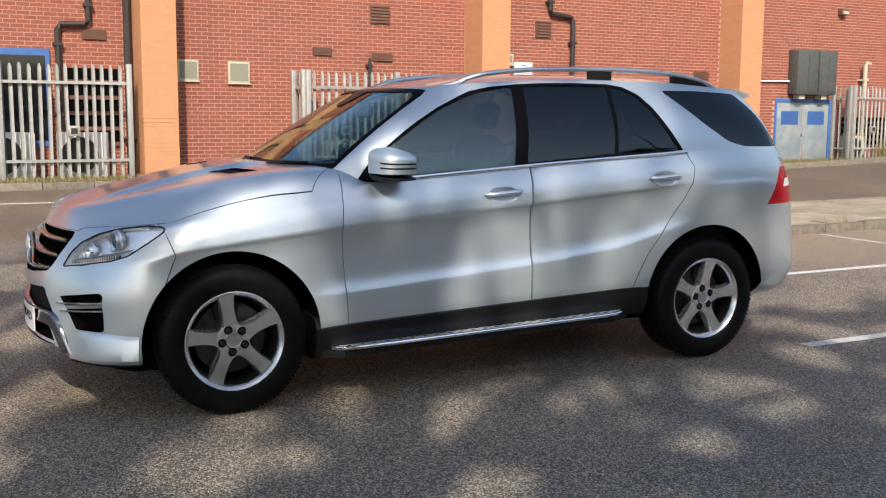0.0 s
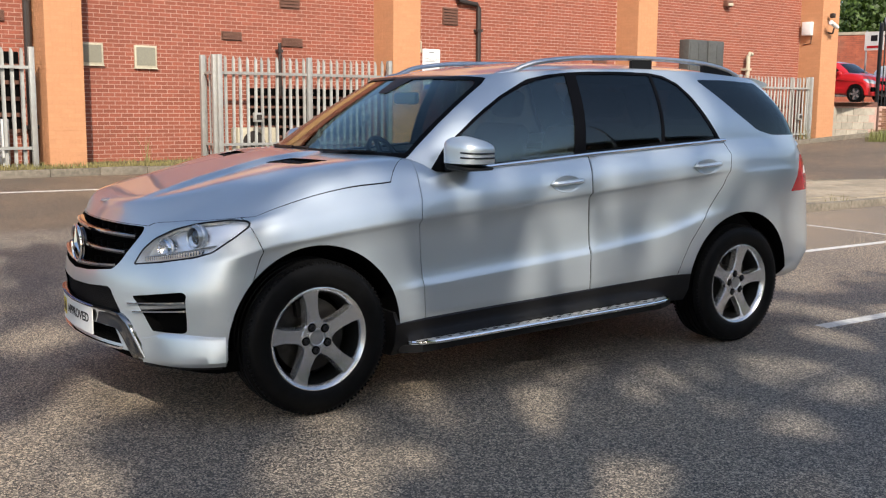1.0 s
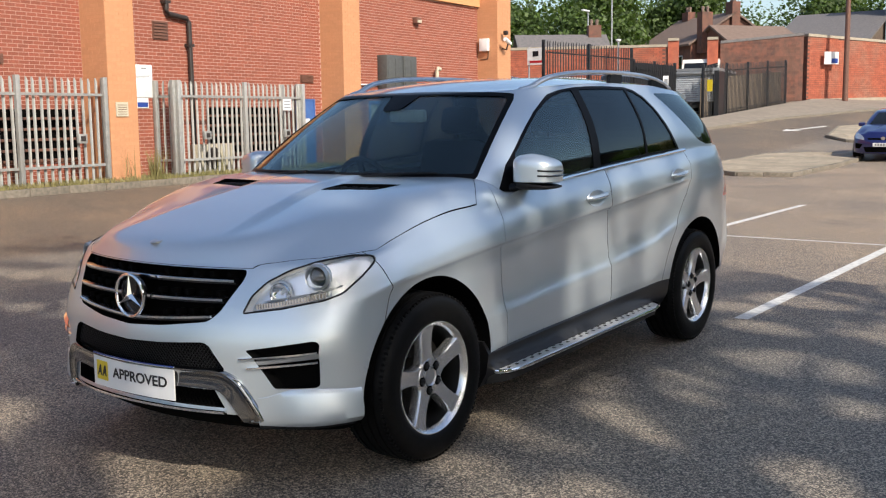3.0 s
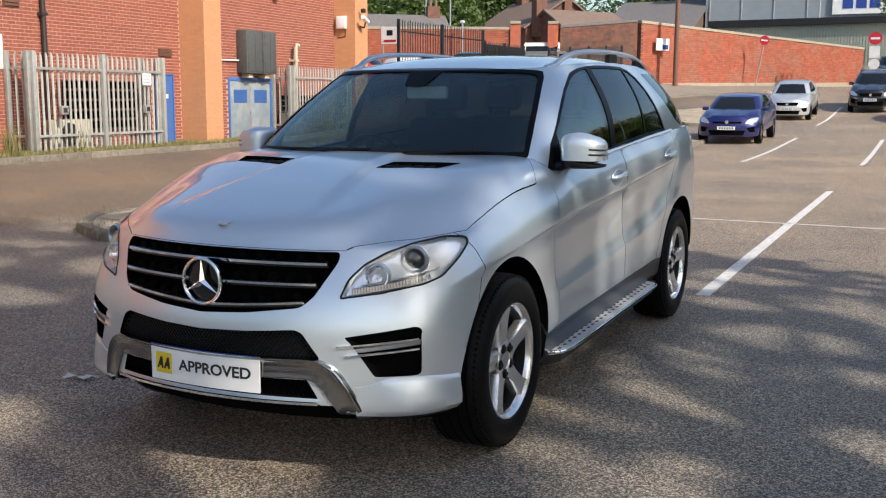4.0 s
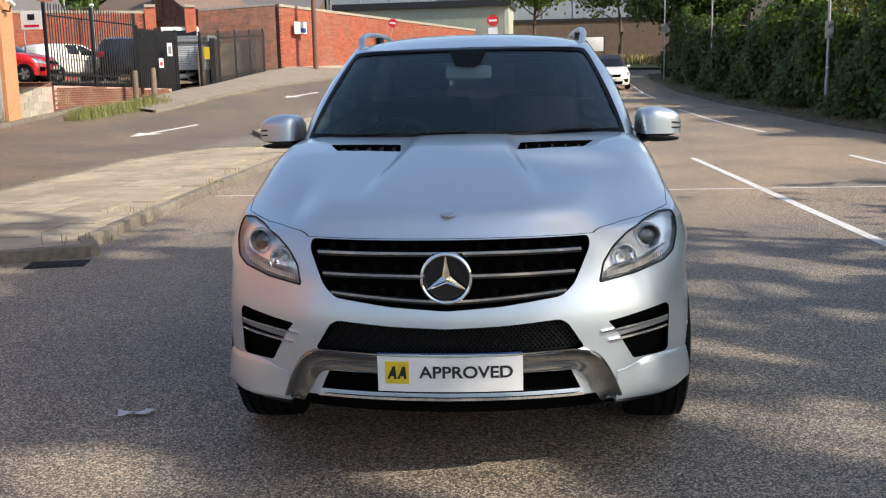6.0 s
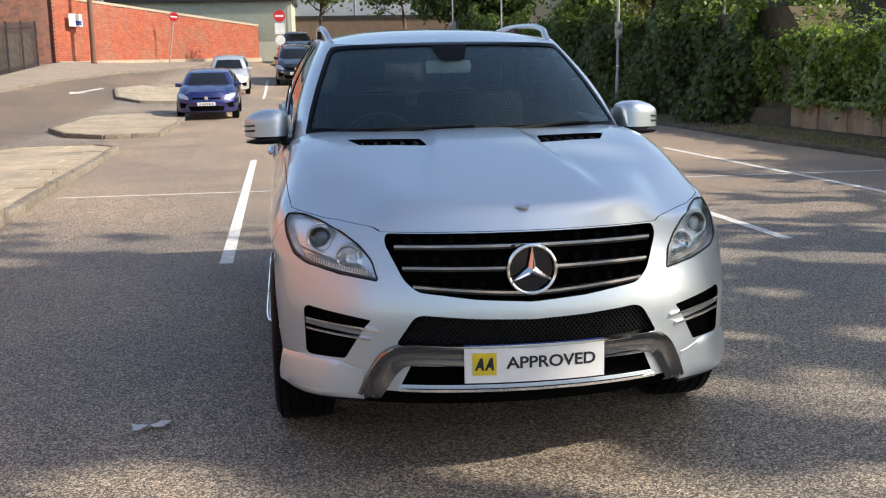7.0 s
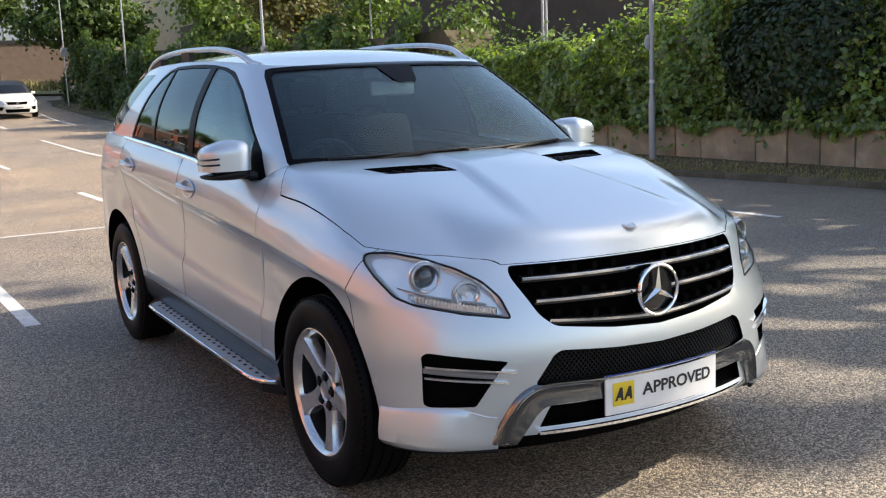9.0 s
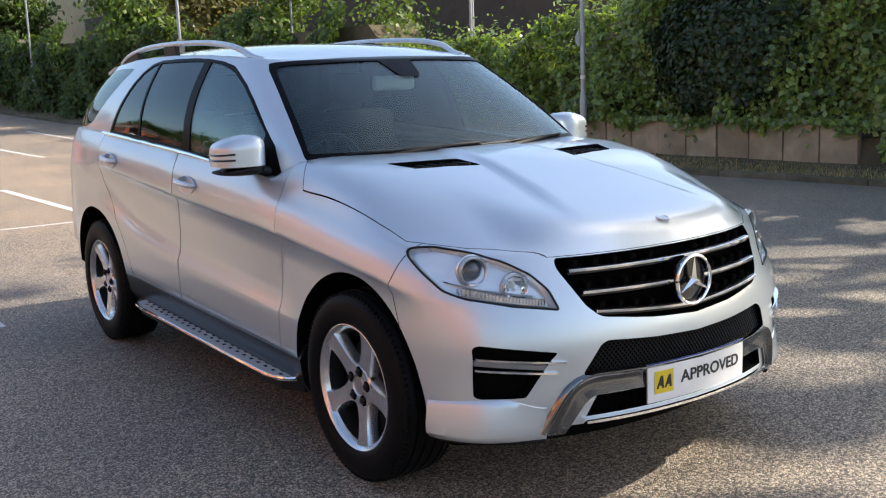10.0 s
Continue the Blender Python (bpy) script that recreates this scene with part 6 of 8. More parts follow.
part("cabinet_latch", wbox(16.17, 16.21, 0.015, 0.04, 0.98, 1.06), CHROME, cb)
for a, w in ((15.62, 0.78), (16.46, 0.66)):
    mb = thing("meter_box", "dark grey plastic meter box on brackets", "meter box", group="meter boxes")
    part("box_body", wbox(a, a + w, 0.0, 0.34, 2.10, 3.27, 0.02), METERBOX, mb)
    part("box_door", wbox(a + 0.05, a + w - 0.05, 0.34, 0.355, 2.16, 3.21, 0.005), METERBOX, mb)
    part("box_rib", wbox(a + w * 0.5 - 0.012, a + w * 0.5 + 0.012, 0.355, 0.368, 2.2, 3.17), METERBOX, mb)
    part("box_foot", wbox(a + 0.2, a + 0.4, 0.02, 0.25, 1.98, 2.10), CREAM, mb)
lm = thing("wall_lamp", "weathered bulkhead wall lamp", "wall lamp")
part("lamp_case", wbox(17.42, 17.68, 0.0, 0.16, 4.26, 4.44, 0.02), BROWN, lm)
part("lamp_glass", wbox(17.45, 17.65, 0.16, 0.19, 4.28, 4.36, 0.01), CREAM, lm)
al = thing("alarm_box", "white alarm box on the corner pillar", "alarm box")
part("box_body", wbox(21.04, 21.18, 0.14, 0.46, 3.62, 4.02, 0.015), WHITE, al)
part("cable", tube([at_wall(21.165, 0.42, 3.62), at_wall(21.165, 0.40, 3.38), at_wall(21.165, 0.12, 3.35)], 0.012, 6), DARKPIPE, al)
cc = thing("security_camera", "white security camera on a dark bracket", "camera")
part("bracket", tube([at_wall(21.5, 0.75, 3.70), at_wall(21.42, 0.95, 3.66), at_wall(21.40, 1.02, 3.86)], 0.025, 8), DARKPIPE, cc)
part("camera_body", tube([at_wall(21.2, 1.02, 3.98), at_wall(21.5, 1.05, 3.84)], [0.075, 0.06], 10), WHITE, cc)
part("sensor", wbox(21.36, 21.48, 0.85, 1.0, 4.12, 4.26, 0.03), DARKPIPE, cc)


# ---- palisade fences ----
def pale_mesh(h, w=0.066, mat=None):
    bm = bmesh.new()
    xs = [(-w / 2, 0.0), (-w / 5, 0.016), (w / 5, 0.016), (w / 2, 0.0)]
    fr, bk = [], []
    for x, y in xs:
        top = h if abs(x) < w / 3 else h - 0.07
        fr.append((bm.verts.new((x, y, 0)), bm.verts.new((x, y, top))))
        bk.append((bm.verts.new((x, y - 0.004, 0)), bm.verts.new((x, y - 0.004, top))))
    for k in range(3):
        bm.faces.new((fr[k][0], fr[k + 1][0], fr[k + 1][1], fr[k][1]))
        bm.faces.new((bk[k + 1][0], bk[k][0], bk[k][1], bk[k + 1][1]))
        bm.faces.new((fr[k][1], fr[k + 1][1], bk[k + 1][1], bk[k][1]))
    bm.faces.new((fr[0][0], fr[0][1], bk[0][1], bk[0][0])), bm.faces.new((fr[3][1], fr[3][0], bk[3][0], bk[3][1]))
    bmesh.ops.recalc_face_normals(bm, faces=bm.faces)
    me = bpy.data.meshes.new("pale")
    bm.to_mesh(me), bm.free()
    me.materials.append(mat or GALV)
    return me


PALE = pale_mesh(2.0)


def palisade(name, label, a, b, z, h, pale, mat, pitch=0.150, posts=2.4, rails=(0.32, 1.68), group=""):
    """Upright pales on two rails between two plan points, with a post at each end and between."""
    a, b = Vector(a), Vector(b)
    d = (b - a).normalized()
    L = (b - a).length
    ang = math.atan2(d.y, d.x)
    zz = (lambda t: z) if not isinstance(z, tuple) else (lambda t: z[0] + (z[1] - z[0]) * t / L)
    f = thing(name, label, "fence", group=group)
    n = int(L / pitch)
    r = random.Random(int(L * 100))
    for k in range(n + 1):
        t = k * L / n
        p = a + d * t
        o = new("pale", pale)
        o.parent = f
        o.matrix_basis = Matrix.Translation((p.x, p.y, zz(t) + r.uniform(-0.012, 0.012))) @ Matrix.Rotation(ang + math.pi, 4, "Z") @ Matrix.Rotation(radians(r.uniform(-0.5, 0.5)), 4, "Y")
    m = Matrix.Translation((a.x, a.y, 0)) @ Matrix.Rotation(ang, 4, "Z") @ Matrix.Rotation(-math.atan2(zz(L) - zz(0), L), 4, "Y")
    for rz in rails:
        part("rail", box((0, 0.012, zz(0) + rz - 0.025), (L, 0.055, zz(0) + rz + 0.025), m), mat, f)
    k = max(1, round(L / posts))
    for i in range(k + 1):
        p = a + d * (L * i / k)
        part("post", box((-0.045, 0.02, -0.1), (0.045, 0.11, h + 0.02), Matrix.Translation((p.x, p.y, zz(L * i / k))) @ Matrix.Rotation(ang, 4, "Z"), 0.005), mat, f)
    return f


def lock_box(s, n, z, f):
    part("lock_box", wbox(s - 0.10, s + 0.10, n + 0.02, n + 0.10, z - 0.09, z + 0.09, 0.008), GALV, f)
    part("lock_face", wbox(s - 0.055, s + 0.055, n + 0.10, n + 0.106, z - 0.05, z + 0.05), DARKPIPE, f)


FN = 0.62
FENCE_LABEL = "galvanised steel palisade fence with gates before a brick wall"
spans = [(-8.2, -1.72), (1.70, 5.58), (7.50, 11.55), (17.45, 20.9)]
for s0, s1 in spans:
    a, b = at_wall(s1, FN, 0), at_wall(s0, FN, 0)
    f = palisade("palisade_fence", FENCE_LABEL, (a.x, a.y), (b.x, b.y), 0.34, 2.0, PALE, GALV, group="palisade fences of the works building")
    for s in (s0 + 0.8, s0 + (s1 - s0) * 0.85):
        lock_box(s, FN, 1.18, f)
# short returns to the wall
for s in (1.70, 7.50, 11.55, 17.45, 20.9):
    a, b = at_wall(s, FN - 0.02, 0), at_wall(s, 0.06, 0)
    palisade("palisade_return", "short return of a galvanised palisade fence", (a.x, a.y), (b.x, b.y), 0.34, 2.0, PALE, GALV, pitch=0.14, posts=1.0, group="palisade returns")
pn = thing("fence_notice", "small white notice on a palisade fence", "sign", group="fence notices")
part("board", wbox(10.85, 11.15, FN + 0.03, FN + 0.045, 1.72, 2.02), WHITE, pn)
for k in range(3):
    part("print_bar", wbox(10.89, 11.11, FN + 0.045, FN + 0.048, 1.78 + 0.07 * k, 1.80 + 0.07 * k), LAMP_GREY, pn)
# plant behind the fences
for s, w, h, z in ((-2.9, 0.85, 0.8, 0.35), (-4.2, 0.9, 0.8, 0.35), (-6.4, 0.9, 0.8, 0.35), (2.2, 0.85, 0.62, 0.35), (8.3, 1.1, 0.62, 0.35), (17.6, 0.8, 0.65, 0.35)):
    ac = thing("air_conditioner", "pale outdoor air conditioning unit behind a fence", "air conditioner", group="air conditioning units")
    part("case", wbox(s, s + w, 0.08, 0.40, z, z + h, 0.02), CREAM if s > 0 else WHITE, ac)
    c = at_wall(s + w * 0.4, 0.405, z + h / 2)
    part("fan_guard", lathe([(0.04, 0.0), (h * 0.40, 0.0), (h * 0.40, 0.012), (0.04, 0.012)], 24, Matrix.Translation(c) @ Matrix.Rotation(math.atan(0.06), 4, "Z") @ Matrix.Rotation(radians(90), 4, "Y")), DARKPIPE, ac)
    part("unit_foot", wbox(s + 0.05, s + w - 0.05, 0.1, 0.38, 0.2, z), DARKPIPE, ac)
win = thing("window_1", "blue-framed dark window behind a palisade fence", "window", kind="structure")
part("window_frame", wbox(-4.9, -2.95, 0.0, 0.05, 0.9, 2.62), BLUEPAINT, win)
part("pane", wbox(-4.82, -3.95, 0.05, 0.058, 1.0, 2.5), GLOSSBLACK, win)
part("pane", wbox(-3.88, -3.03, 0.05, 0.058, 1.0, 2.5), GLOSSBLACK, win)
for s0, s1, z0, z1 in ((2.6, 5.4, 0.75, 1.75), (9.0, 11.4, 0.7, 1.8), (-2.7, -1.75, 0.9, 2.3), (17.8, 20.4, 0.7, 1.5)):
    rk = thing("wall_recess_panel", "dark louvred plant opening behind a fence", "vent", group="plant openings")
    part("panel", wbox(s0, s1, 0.004, 0.02, z0, z1), VOID, rk)
    for k in range(5):
        part("panel_slat", wbox(s0, s1, 0.02, 0.07, z0 + (z1 - z0) * k / 5, z0 + (z1 - z0) * (k + 0.25) / 5), BROWN, rk)

# verge and kerb at the foot of the wall
vg = bmesh.new()
rows = []
for s in np.linspace(S0, 25.5, 60):
    rows.append([vg.verts.new(at_wall(s, n, z + 0.0)) for n, z in ((-0.2, 0.36), (0.5, 0.345), (0.95, 0.325), (1.16, 0.31), (1.18, 0.1))])
for a, b in zip(rows, rows[1:]):
    for k in range(4):
        vg.faces.new((a[k], a[k + 1], b[k + 1], b[k]))
tagged(part("verge", vg, SOIL), "dry soil verge at the foot of a brick wall", "verge", kind="structure")
kp = [at_wall(s, 1.25, 0) for s in (S0, -5, 0, 5, 10, 15, 20, 25.5)]
kerb_run([(p.x, p.y) for p in kp], "lane_kerb", "weathered concrete kerb along the verge", h=0.13)

# grass blades on the verge
GRASS = material("verge_grass", (0.17, 0.165, 0.050), (0.25, 0.20, 0.085), scale=1.2, rough=0.8, island=0.3)


def blades(name, label, spots, mat, hmin=0.06, hmax=0.2, w=0.012, seed=1, parent=None):
    r = random.Random(seed)
    vs, fs = [], []
    for p in spots:
        h = r.uniform(hmin, hmax)
        a, lean = r.uniform(0, 6.28), r.uniform(0.1, 0.6) * h
        dx, dy = math.cos(a), math.sin(a)
        k = len(vs)
        vs += [(p[0] - dy * w, p[1] + dx * w, p[2]), (p[0] + dy * w, p[1] - dx * w, p[2]), (p[0] + dx * lean * 0.4 + dy * w * 0.7, p[1] + dy * lean * 0.4 - dx * w * 0.7, p[2] + h * 0.6), (p[0] + dx * lean * 0.4 - dy * w * 0.7, p[1] + dy * lean * 0.4 + dx * w * 0.7, p[2] + h * 0.6), (p[0] + dx * lean, p[1] + dy * lean, p[2] + h)]
        fs += [(k, k + 1, k + 2, k + 3), (k + 3, k + 2, k + 4)]
    ob = link(name, bm_mesh(vs, fs), mat)
    return tagged(ob, label, "grass", kind="stuff")


r = random.Random(11)
spots = []
for _ in range(15000):
    s, n = r.uniform(S0 + 4, 25.4), min(1.17, abs(r.gauss(0.95, 0.22)))
    spots.append(at_wall(s, n, 0.31))
for _ in range(5000):
    spots.append(at_wall(r.uniform(S0 + 4, 25.4), r.uniform(0.0, 1.1), 0.33))
blades("verge_grass", "dry green grass along the verge", spots, GRASS, 0.03, 0.13, 0.007)
spots = []
for _ in range(34):
    c = at_wall(r.choice((18.4, 18.9, 20.2, 6.5, r.uniform(0, 14), r.uniform(18, 22))), r.uniform(0.85, 1.1), 0.30)
    for _ in range(10):
        spots.append((c.x + r.gauss(0, 0.06), c.y + r.gauss(0, 0.06), c.z))
blades("tall_weeds", "tall dry weeds at the foot of the wall", spots, GRASS, 0.3, 0.75, 0.008, 3)
spots = []
for c in ((-3.6, 3.0), (-5.7, 2.8), (-4.0, 5.0), (-5.2, 2.45), (-6.45, 3.7), (-4.15, 9.6), (-3.98, 7.9), (-6.9, 9.0), (-6.0, 20.0), (-6.75, 6.0)):
    for _ in range(26):
        spots.append((c[0] + r.gauss(0, 0.12), c[1] + r.gauss(0, 0.12), 0.08))
blades("island_weeds", "weeds in the joints of a kerb", spots, GRASS, 0.03, 0.14, 0.004, 4)
# ---- hedge side ----
IVY = material("ivy_leaf", (0.22, 0.30, 0.055), (0.115, 0.18, 0.035), scale=2.5, rough=0.36, island=0.5, spec=0.85)
YEW = material("dark_leaf", (0.030, 0.056, 0.018), (0.020, 0.040, 0.013), scale=3, rough=0.6, island=0.4)
DRYLEAF = material("dry_leaf", (0.16, 0.14, 0.05), (0.10, 0.10, 0.03), scale=3, rough=0.7, island=0.4)
LEAF = material("tree_leaf", (0.135, 0.195, 0.036), (0.085, 0.135, 0.028), scale=1.5, rough=0.5, island=0.4)
DARKLEAF = material("wood_leaf", (0.085, 0.130, 0.028), (0.05, 0.085, 0.02), scale=0.6, rough=0.6, island=0.45)
BARK = material("bark", (0.12, 0.085, 0.06), (0.07, 0.05, 0.036), scale=14, rough=0.95, bump=0.8, bscale=30)
PANEL = material("concrete_panel", (0.47, 0.38, 0.25), (0.31, 0.25, 0.165), scale=5, rough=0.9, bump=0.4, bscale=40, vary=0.12, stain=(0.25, 0.20, 0.135), sscale=1.6)
EARTH = material("bank_earth", (0.13, 0.105, 0.06), (0.07, 0.06, 0.033), scale=4, rough=1.0)
POST = material("galvanised_post", (0.42, 0.43, 0.44), (0.34, 0.35, 0.36), scale=8, rough=0.5, metal=0.5)


def let_through(m, share=0.35, gain=1.6):
    """Light passes through a thin leaf."""
    nt = m.node_tree
    b, out = nt.nodes["Principled BSDF"], nt.nodes["Material Output"]
    tr = nt.nodes.new("ShaderNodeBsdfTranslucent")
    src = b.inputs["Base Color"].links[0].from_socket
    nt.links.new(mix_rgb(nt, 1.0, src, (gain, gain * 1.05, gain * 0.5, 1), "MULTIPLY"), tr.inputs[0])
    mx = nt.nodes.new("ShaderNodeMixShader")
    mx.inputs[0].default_value = share
    nt.links.new(b.outputs[0], mx.inputs[1])
    nt.links.new(tr.outputs[0], mx.inputs[2])
    nt.links.new(mx.outputs[0], out.inputs[0])


for m_ in (IVY, DRYLEAF, LEAF, DARKLEAF):
    let_through(m_)


def leaves(name, label, category, pts, mat, size, seed=1, parent=None, up=0.4, kind="stuff"):
    """Many small bent leaves: pts are (place, outward way)."""
    rg = np.random.RandomState(seed)
    P = np.array([p for p, _ in pts], float)
    N = np.array([q for _, q in pts], float)
    n = len(P)
    N = N + rg.normal(0, 0.55, (n, 3)) + np.array((0, 0, up))
    N /= np.linalg.norm(N, axis=1, keepdims=True)
    A = np.cross(N, rg.normal(0, 1, (n, 3)))
    A /= np.maximum(1e-6, np.linalg.norm(A, axis=1, keepdims=True))
    B = np.cross(N, A)
    s = (size * rg.uniform(0.6, 1.35, n))[:, None]
    droop = N * s * 0.22
    V = np.stack([P - A * s * 0.55, P - B * s * 0.42 - droop * 0.6, P + A * s * 0.6 - droop, P + B * s * 0.42 - droop * 0.6], 1).reshape(-1, 3)
    F = [(4 * i, 4 * i + 1, 4 * i + 2) for i in range(n)] + [(4 * i, 4 * i + 2, 4 * i + 3) for i in range(n)]
    me = bpy.data.meshes.new(name)
    me.from_pydata(V.tolist(), [], F)
    ob = link(name, me, mat, parent)
    if not parent:
        tagged(ob, label, category, kind=kind)
    elif kind:
        tagged(ob, kind=kind)
    return ob


# kerb and bank
OLD_KERB = material("mossy_kerb", (0.17, 0.14, 0.10), (0.10, 0.085, 0.055), scale=7, rough=0.95, bump=0.5, bscale=40, vary=0.15, stain=(0.07, 0.075, 0.035), sscale=2.5)
hk = [(8.95, -14), (8.85, -6), (8.72, 0), (8.64, 3.4), (8.38, 6.5), (8.28, 9), (8.22, 13), (8.4, 18), (8.15, 24.6), (7.5, 31), (7.15, 38), (6.7, 46)]
kerb_run(hk, "hedge_kerb", "low mossy kerb in front of a hedge bank", w=0.16, h=0.075, length=1.0, mat=OLD_KERB)
bk = bmesh.new()
rows = []
for y in np.linspace(-16, 48, 90):
    x = lerp_at(y, [(b, a) for a, b in hk])
    g = ground_z(x, y)
    foot = 9.43 + 0.012 * (y - 2) - x if y < 15 else 1.1
    rows.append([bk.verts.new((x + dx, y, g + z)) for dx, z in ((0.06, 0.065), (foot * 0.5, 0.085), (foot * 0.8, 0.12), (foot, 0.17), (foot + 0.12, 0.50), (foot + 0.6, 0.60), (foot + 1.6, 0.75), (6, 0.8))])
for a, b in zip(rows, rows[1:]):
    for k in range(7):
        bk.faces.new((a[k], a[k + 1], b[k + 1], b[k]))
bmesh.ops.recalc_face_normals(bk, faces=bk.faces)
tagged(part("bank", bk, EARTH), "dark earth bank under a hedge", "bank", kind="structure")
# concrete gravel boards
rw = thing("wall_retaining", "stained concrete panels of a low retaining wall", "retaining wall", kind="structure")
r = random.Random(8)
y = 2.92
while y < 14.2:
    w = 0.58
    x = 9.45 + 0.012 * (y - 2)
    o = part("panel", box((-0.05, 0.013, 0.0), (0.05, w - 0.013, 0.70 + r.uniform(-0.015, 0.015)), bevel=0.008), PANEL, rw)
    o.matrix_basis = pose(x + r.uniform(-0.015, 0.015), y, 0.03, 0, r.uniform(-1.5, 1.5), r.uniform(-1, 1))
    y += w
ivy_pts = []
rg = random.Random(21)


def face_z(y):
    return 3.2 if y < 7.8 else 2.45


for _ in range(46000):
    y = rg.uniform(-3.0, 16.6)
    g = ground_z(8.6, y)
    top = face_z(y) + 0.35 * math.sin(y * 1.7) + 0.25 * math.sin(y * 4.1) + rg.gauss(0, 0.08)
    if y > 7.8:
        top = min(top, 2.45 - 0.35 * sstep(8.8, 10.3, y) + 0.12 * math.sin(y * 2.3))
    low = 0.74 - abs(rg.gauss(0, 0.06)) if 2.5 < y else 0.25
    z = rg.uniform(low, top)
    bulge = 0.18 * math.sin(y * 2.1 + z * 1.3) + 0.13 * math.sin(y * 5.3 - z * 3.1) + 0.07 * math.sin(y * 13.1 + 2.0 * math.sin(z * 6.0)) * math.sin(z * 9.7 + y * 3.0)
    x = 9.55 + 0.14 * (z - 0.7) + bulge - 0.06 + rg.gauss(0, 0.05) + 0.012 * (y - 2)
    ivy_pts.append(((x, y, g + z), (-1, 0, 0.25)))
for _ in range(5000):
    y = rg.uniform(-3.0, 16.6)
    top = face_z(y) if y < 7.8 else 2.4 - 0.35 * sstep(8.8, 10.3, y) + 0.12 * math.sin(y * 2.3)
    ivy_pts.append(((rg.uniform(9.75, 11.05), y, top + rg.gauss(0.05, 0.18)), (-0.3, 0, 1)))
for y0 in (2.45, 3.7, 4.6, 6.1, 7.3, 7.8, 9.0, 9.9, 11.0, 11.8, 13.0):
    for _ in range(rg.choice((6, 12, 22))):
        t = rg.random()
        ivy_pts.append(((9.35 + rg.gauss(0, 0.03), y0 + rg.gauss(0, 0.13), 0.78 - 0.50 * t * t), (-1, 0, 0.2)))
for _ in range(2600):
    y = rg.uniform(2.6, 14.4)
    ivy_pts.append(((9.37 + rg.gauss(0, 0.03), y, 0.73 - abs(rg.gauss(0, 0.05)) * (1 + 0.9 * math.sin(y * 4.7))), (-1, 0, 0.3)))
leaves("ivy_hedge", "dense green ivy over a retaining wall", "hedge", ivy_pts, IVY, 0.088, 2, up=0.15)
core = bmesh.new()
rows = []
for y in np.linspace(-4, 46, 80):
    x = 9.88 if y < 15 else lerp_at(y, [(b, a) for a, b in hk]) + 1.35
    g = ground_z(8.6, y)
    top = (3.0 if y < 7.8 else 1.85) if y < 15 else 2.7
    rows.append([core.verts.new((x + dx, y, g + z)) for dx, z in ((0, 0.2), (0.15, top * 0.6), (0.3, top), (1.6, top), (2.4, 0.3))])
for a, b in zip(rows, rows[1:]):
    for k in range(4):
        core.faces.new((a[k], a[k + 1], b[k + 1], b[k]))
bmesh.ops.recalc_face_normals(core, faces=core.faces)
tagged(part("hedge_core", core, EARTH), "dark inner growth of a hedge", "hedge", kind="structure")
# darker bush in the ivy
bush = thing("bush", "dark rounded evergreen bush in front of an ivy hedge", "bush")
pts = []
for _ in range(9000):
    v = Vector((rg.gauss(0, 1), rg.gauss(0, 1), rg.gauss(0, 1))).normalized()
    k = rg.uniform(0.82, 1.06) + 0.07 * math.sin(v.y * 9) * math.sin(v.z * 8)
    p = Vector((9.68 + v.x * 0.62 * k, 5.25 + v.y * 1.38 * k, 1.72 + v.z * 1.0 * k))
    pts.append((tuple(p), tuple(v)))
leaves("crown", "", "", pts, YEW, 0.075, 5, bush, kind="")
part("trunk", tube([(9.78, 5.25, 0.3), (9.75, 5.22, 1.0), (9.73, 5.28, 1.8)], [0.06, 0.05, 0.03], 8), BARK, bush)
# wilder hedge further along
far_pts = []
for _ in range(36000):
    y = rg.uniform(16.2, 46)
    x0 = lerp_at(y, [(b, a) for a, b in hk])
    g = ground_z(x0, y)
    top = 2.9 + 0.35 * math.sin(y * 0.9) + 0.3 * math.sin(y * 2.3)
    z = 0.15 + (top - 0.15) * rg.random() ** 0.8
    bul = 0.30 * math.sin(y * 1.3 + z) + 0.2 * math.sin(y * 3.7 - 2 * z)
    far_pts.append(((x0 + 0.75 + 0.25 * z + bul + rg.gauss(0, 0.1), y, g + z), (-1, -0.3, 0.3)))
leaves("wild_hedge", "dark overgrown hedge along the car park", "hedge", far_pts, DARKLEAF, 0.15, 6, up=0.2)
spots = []
for _ in range(20000):
    y = rg.uniform(-4, 46) if rg.random() < 0.45 else rg.uniform(-2, 16)
    x0 = lerp_at(y, [(b, a) for a, b in hk])
    dx = rg.uniform(0.0, 1.0) ** 1.5 * 0.9 + 0.08
    spots.append((x0 + dx, y, ground_z(x0, y) + 0.055 + 0.08 * dx))
BANK_GRASS = material("bank_grass", (0.22, 0.205, 0.07), (0.33, 0.26, 0.13), scale=0.9, rough=0.8, island=0.35)
blades("bank_grass", "rough grass at the foot of the hedge", spots, BANK_GRASS, 0.015, 0.06, 0.006, 9)


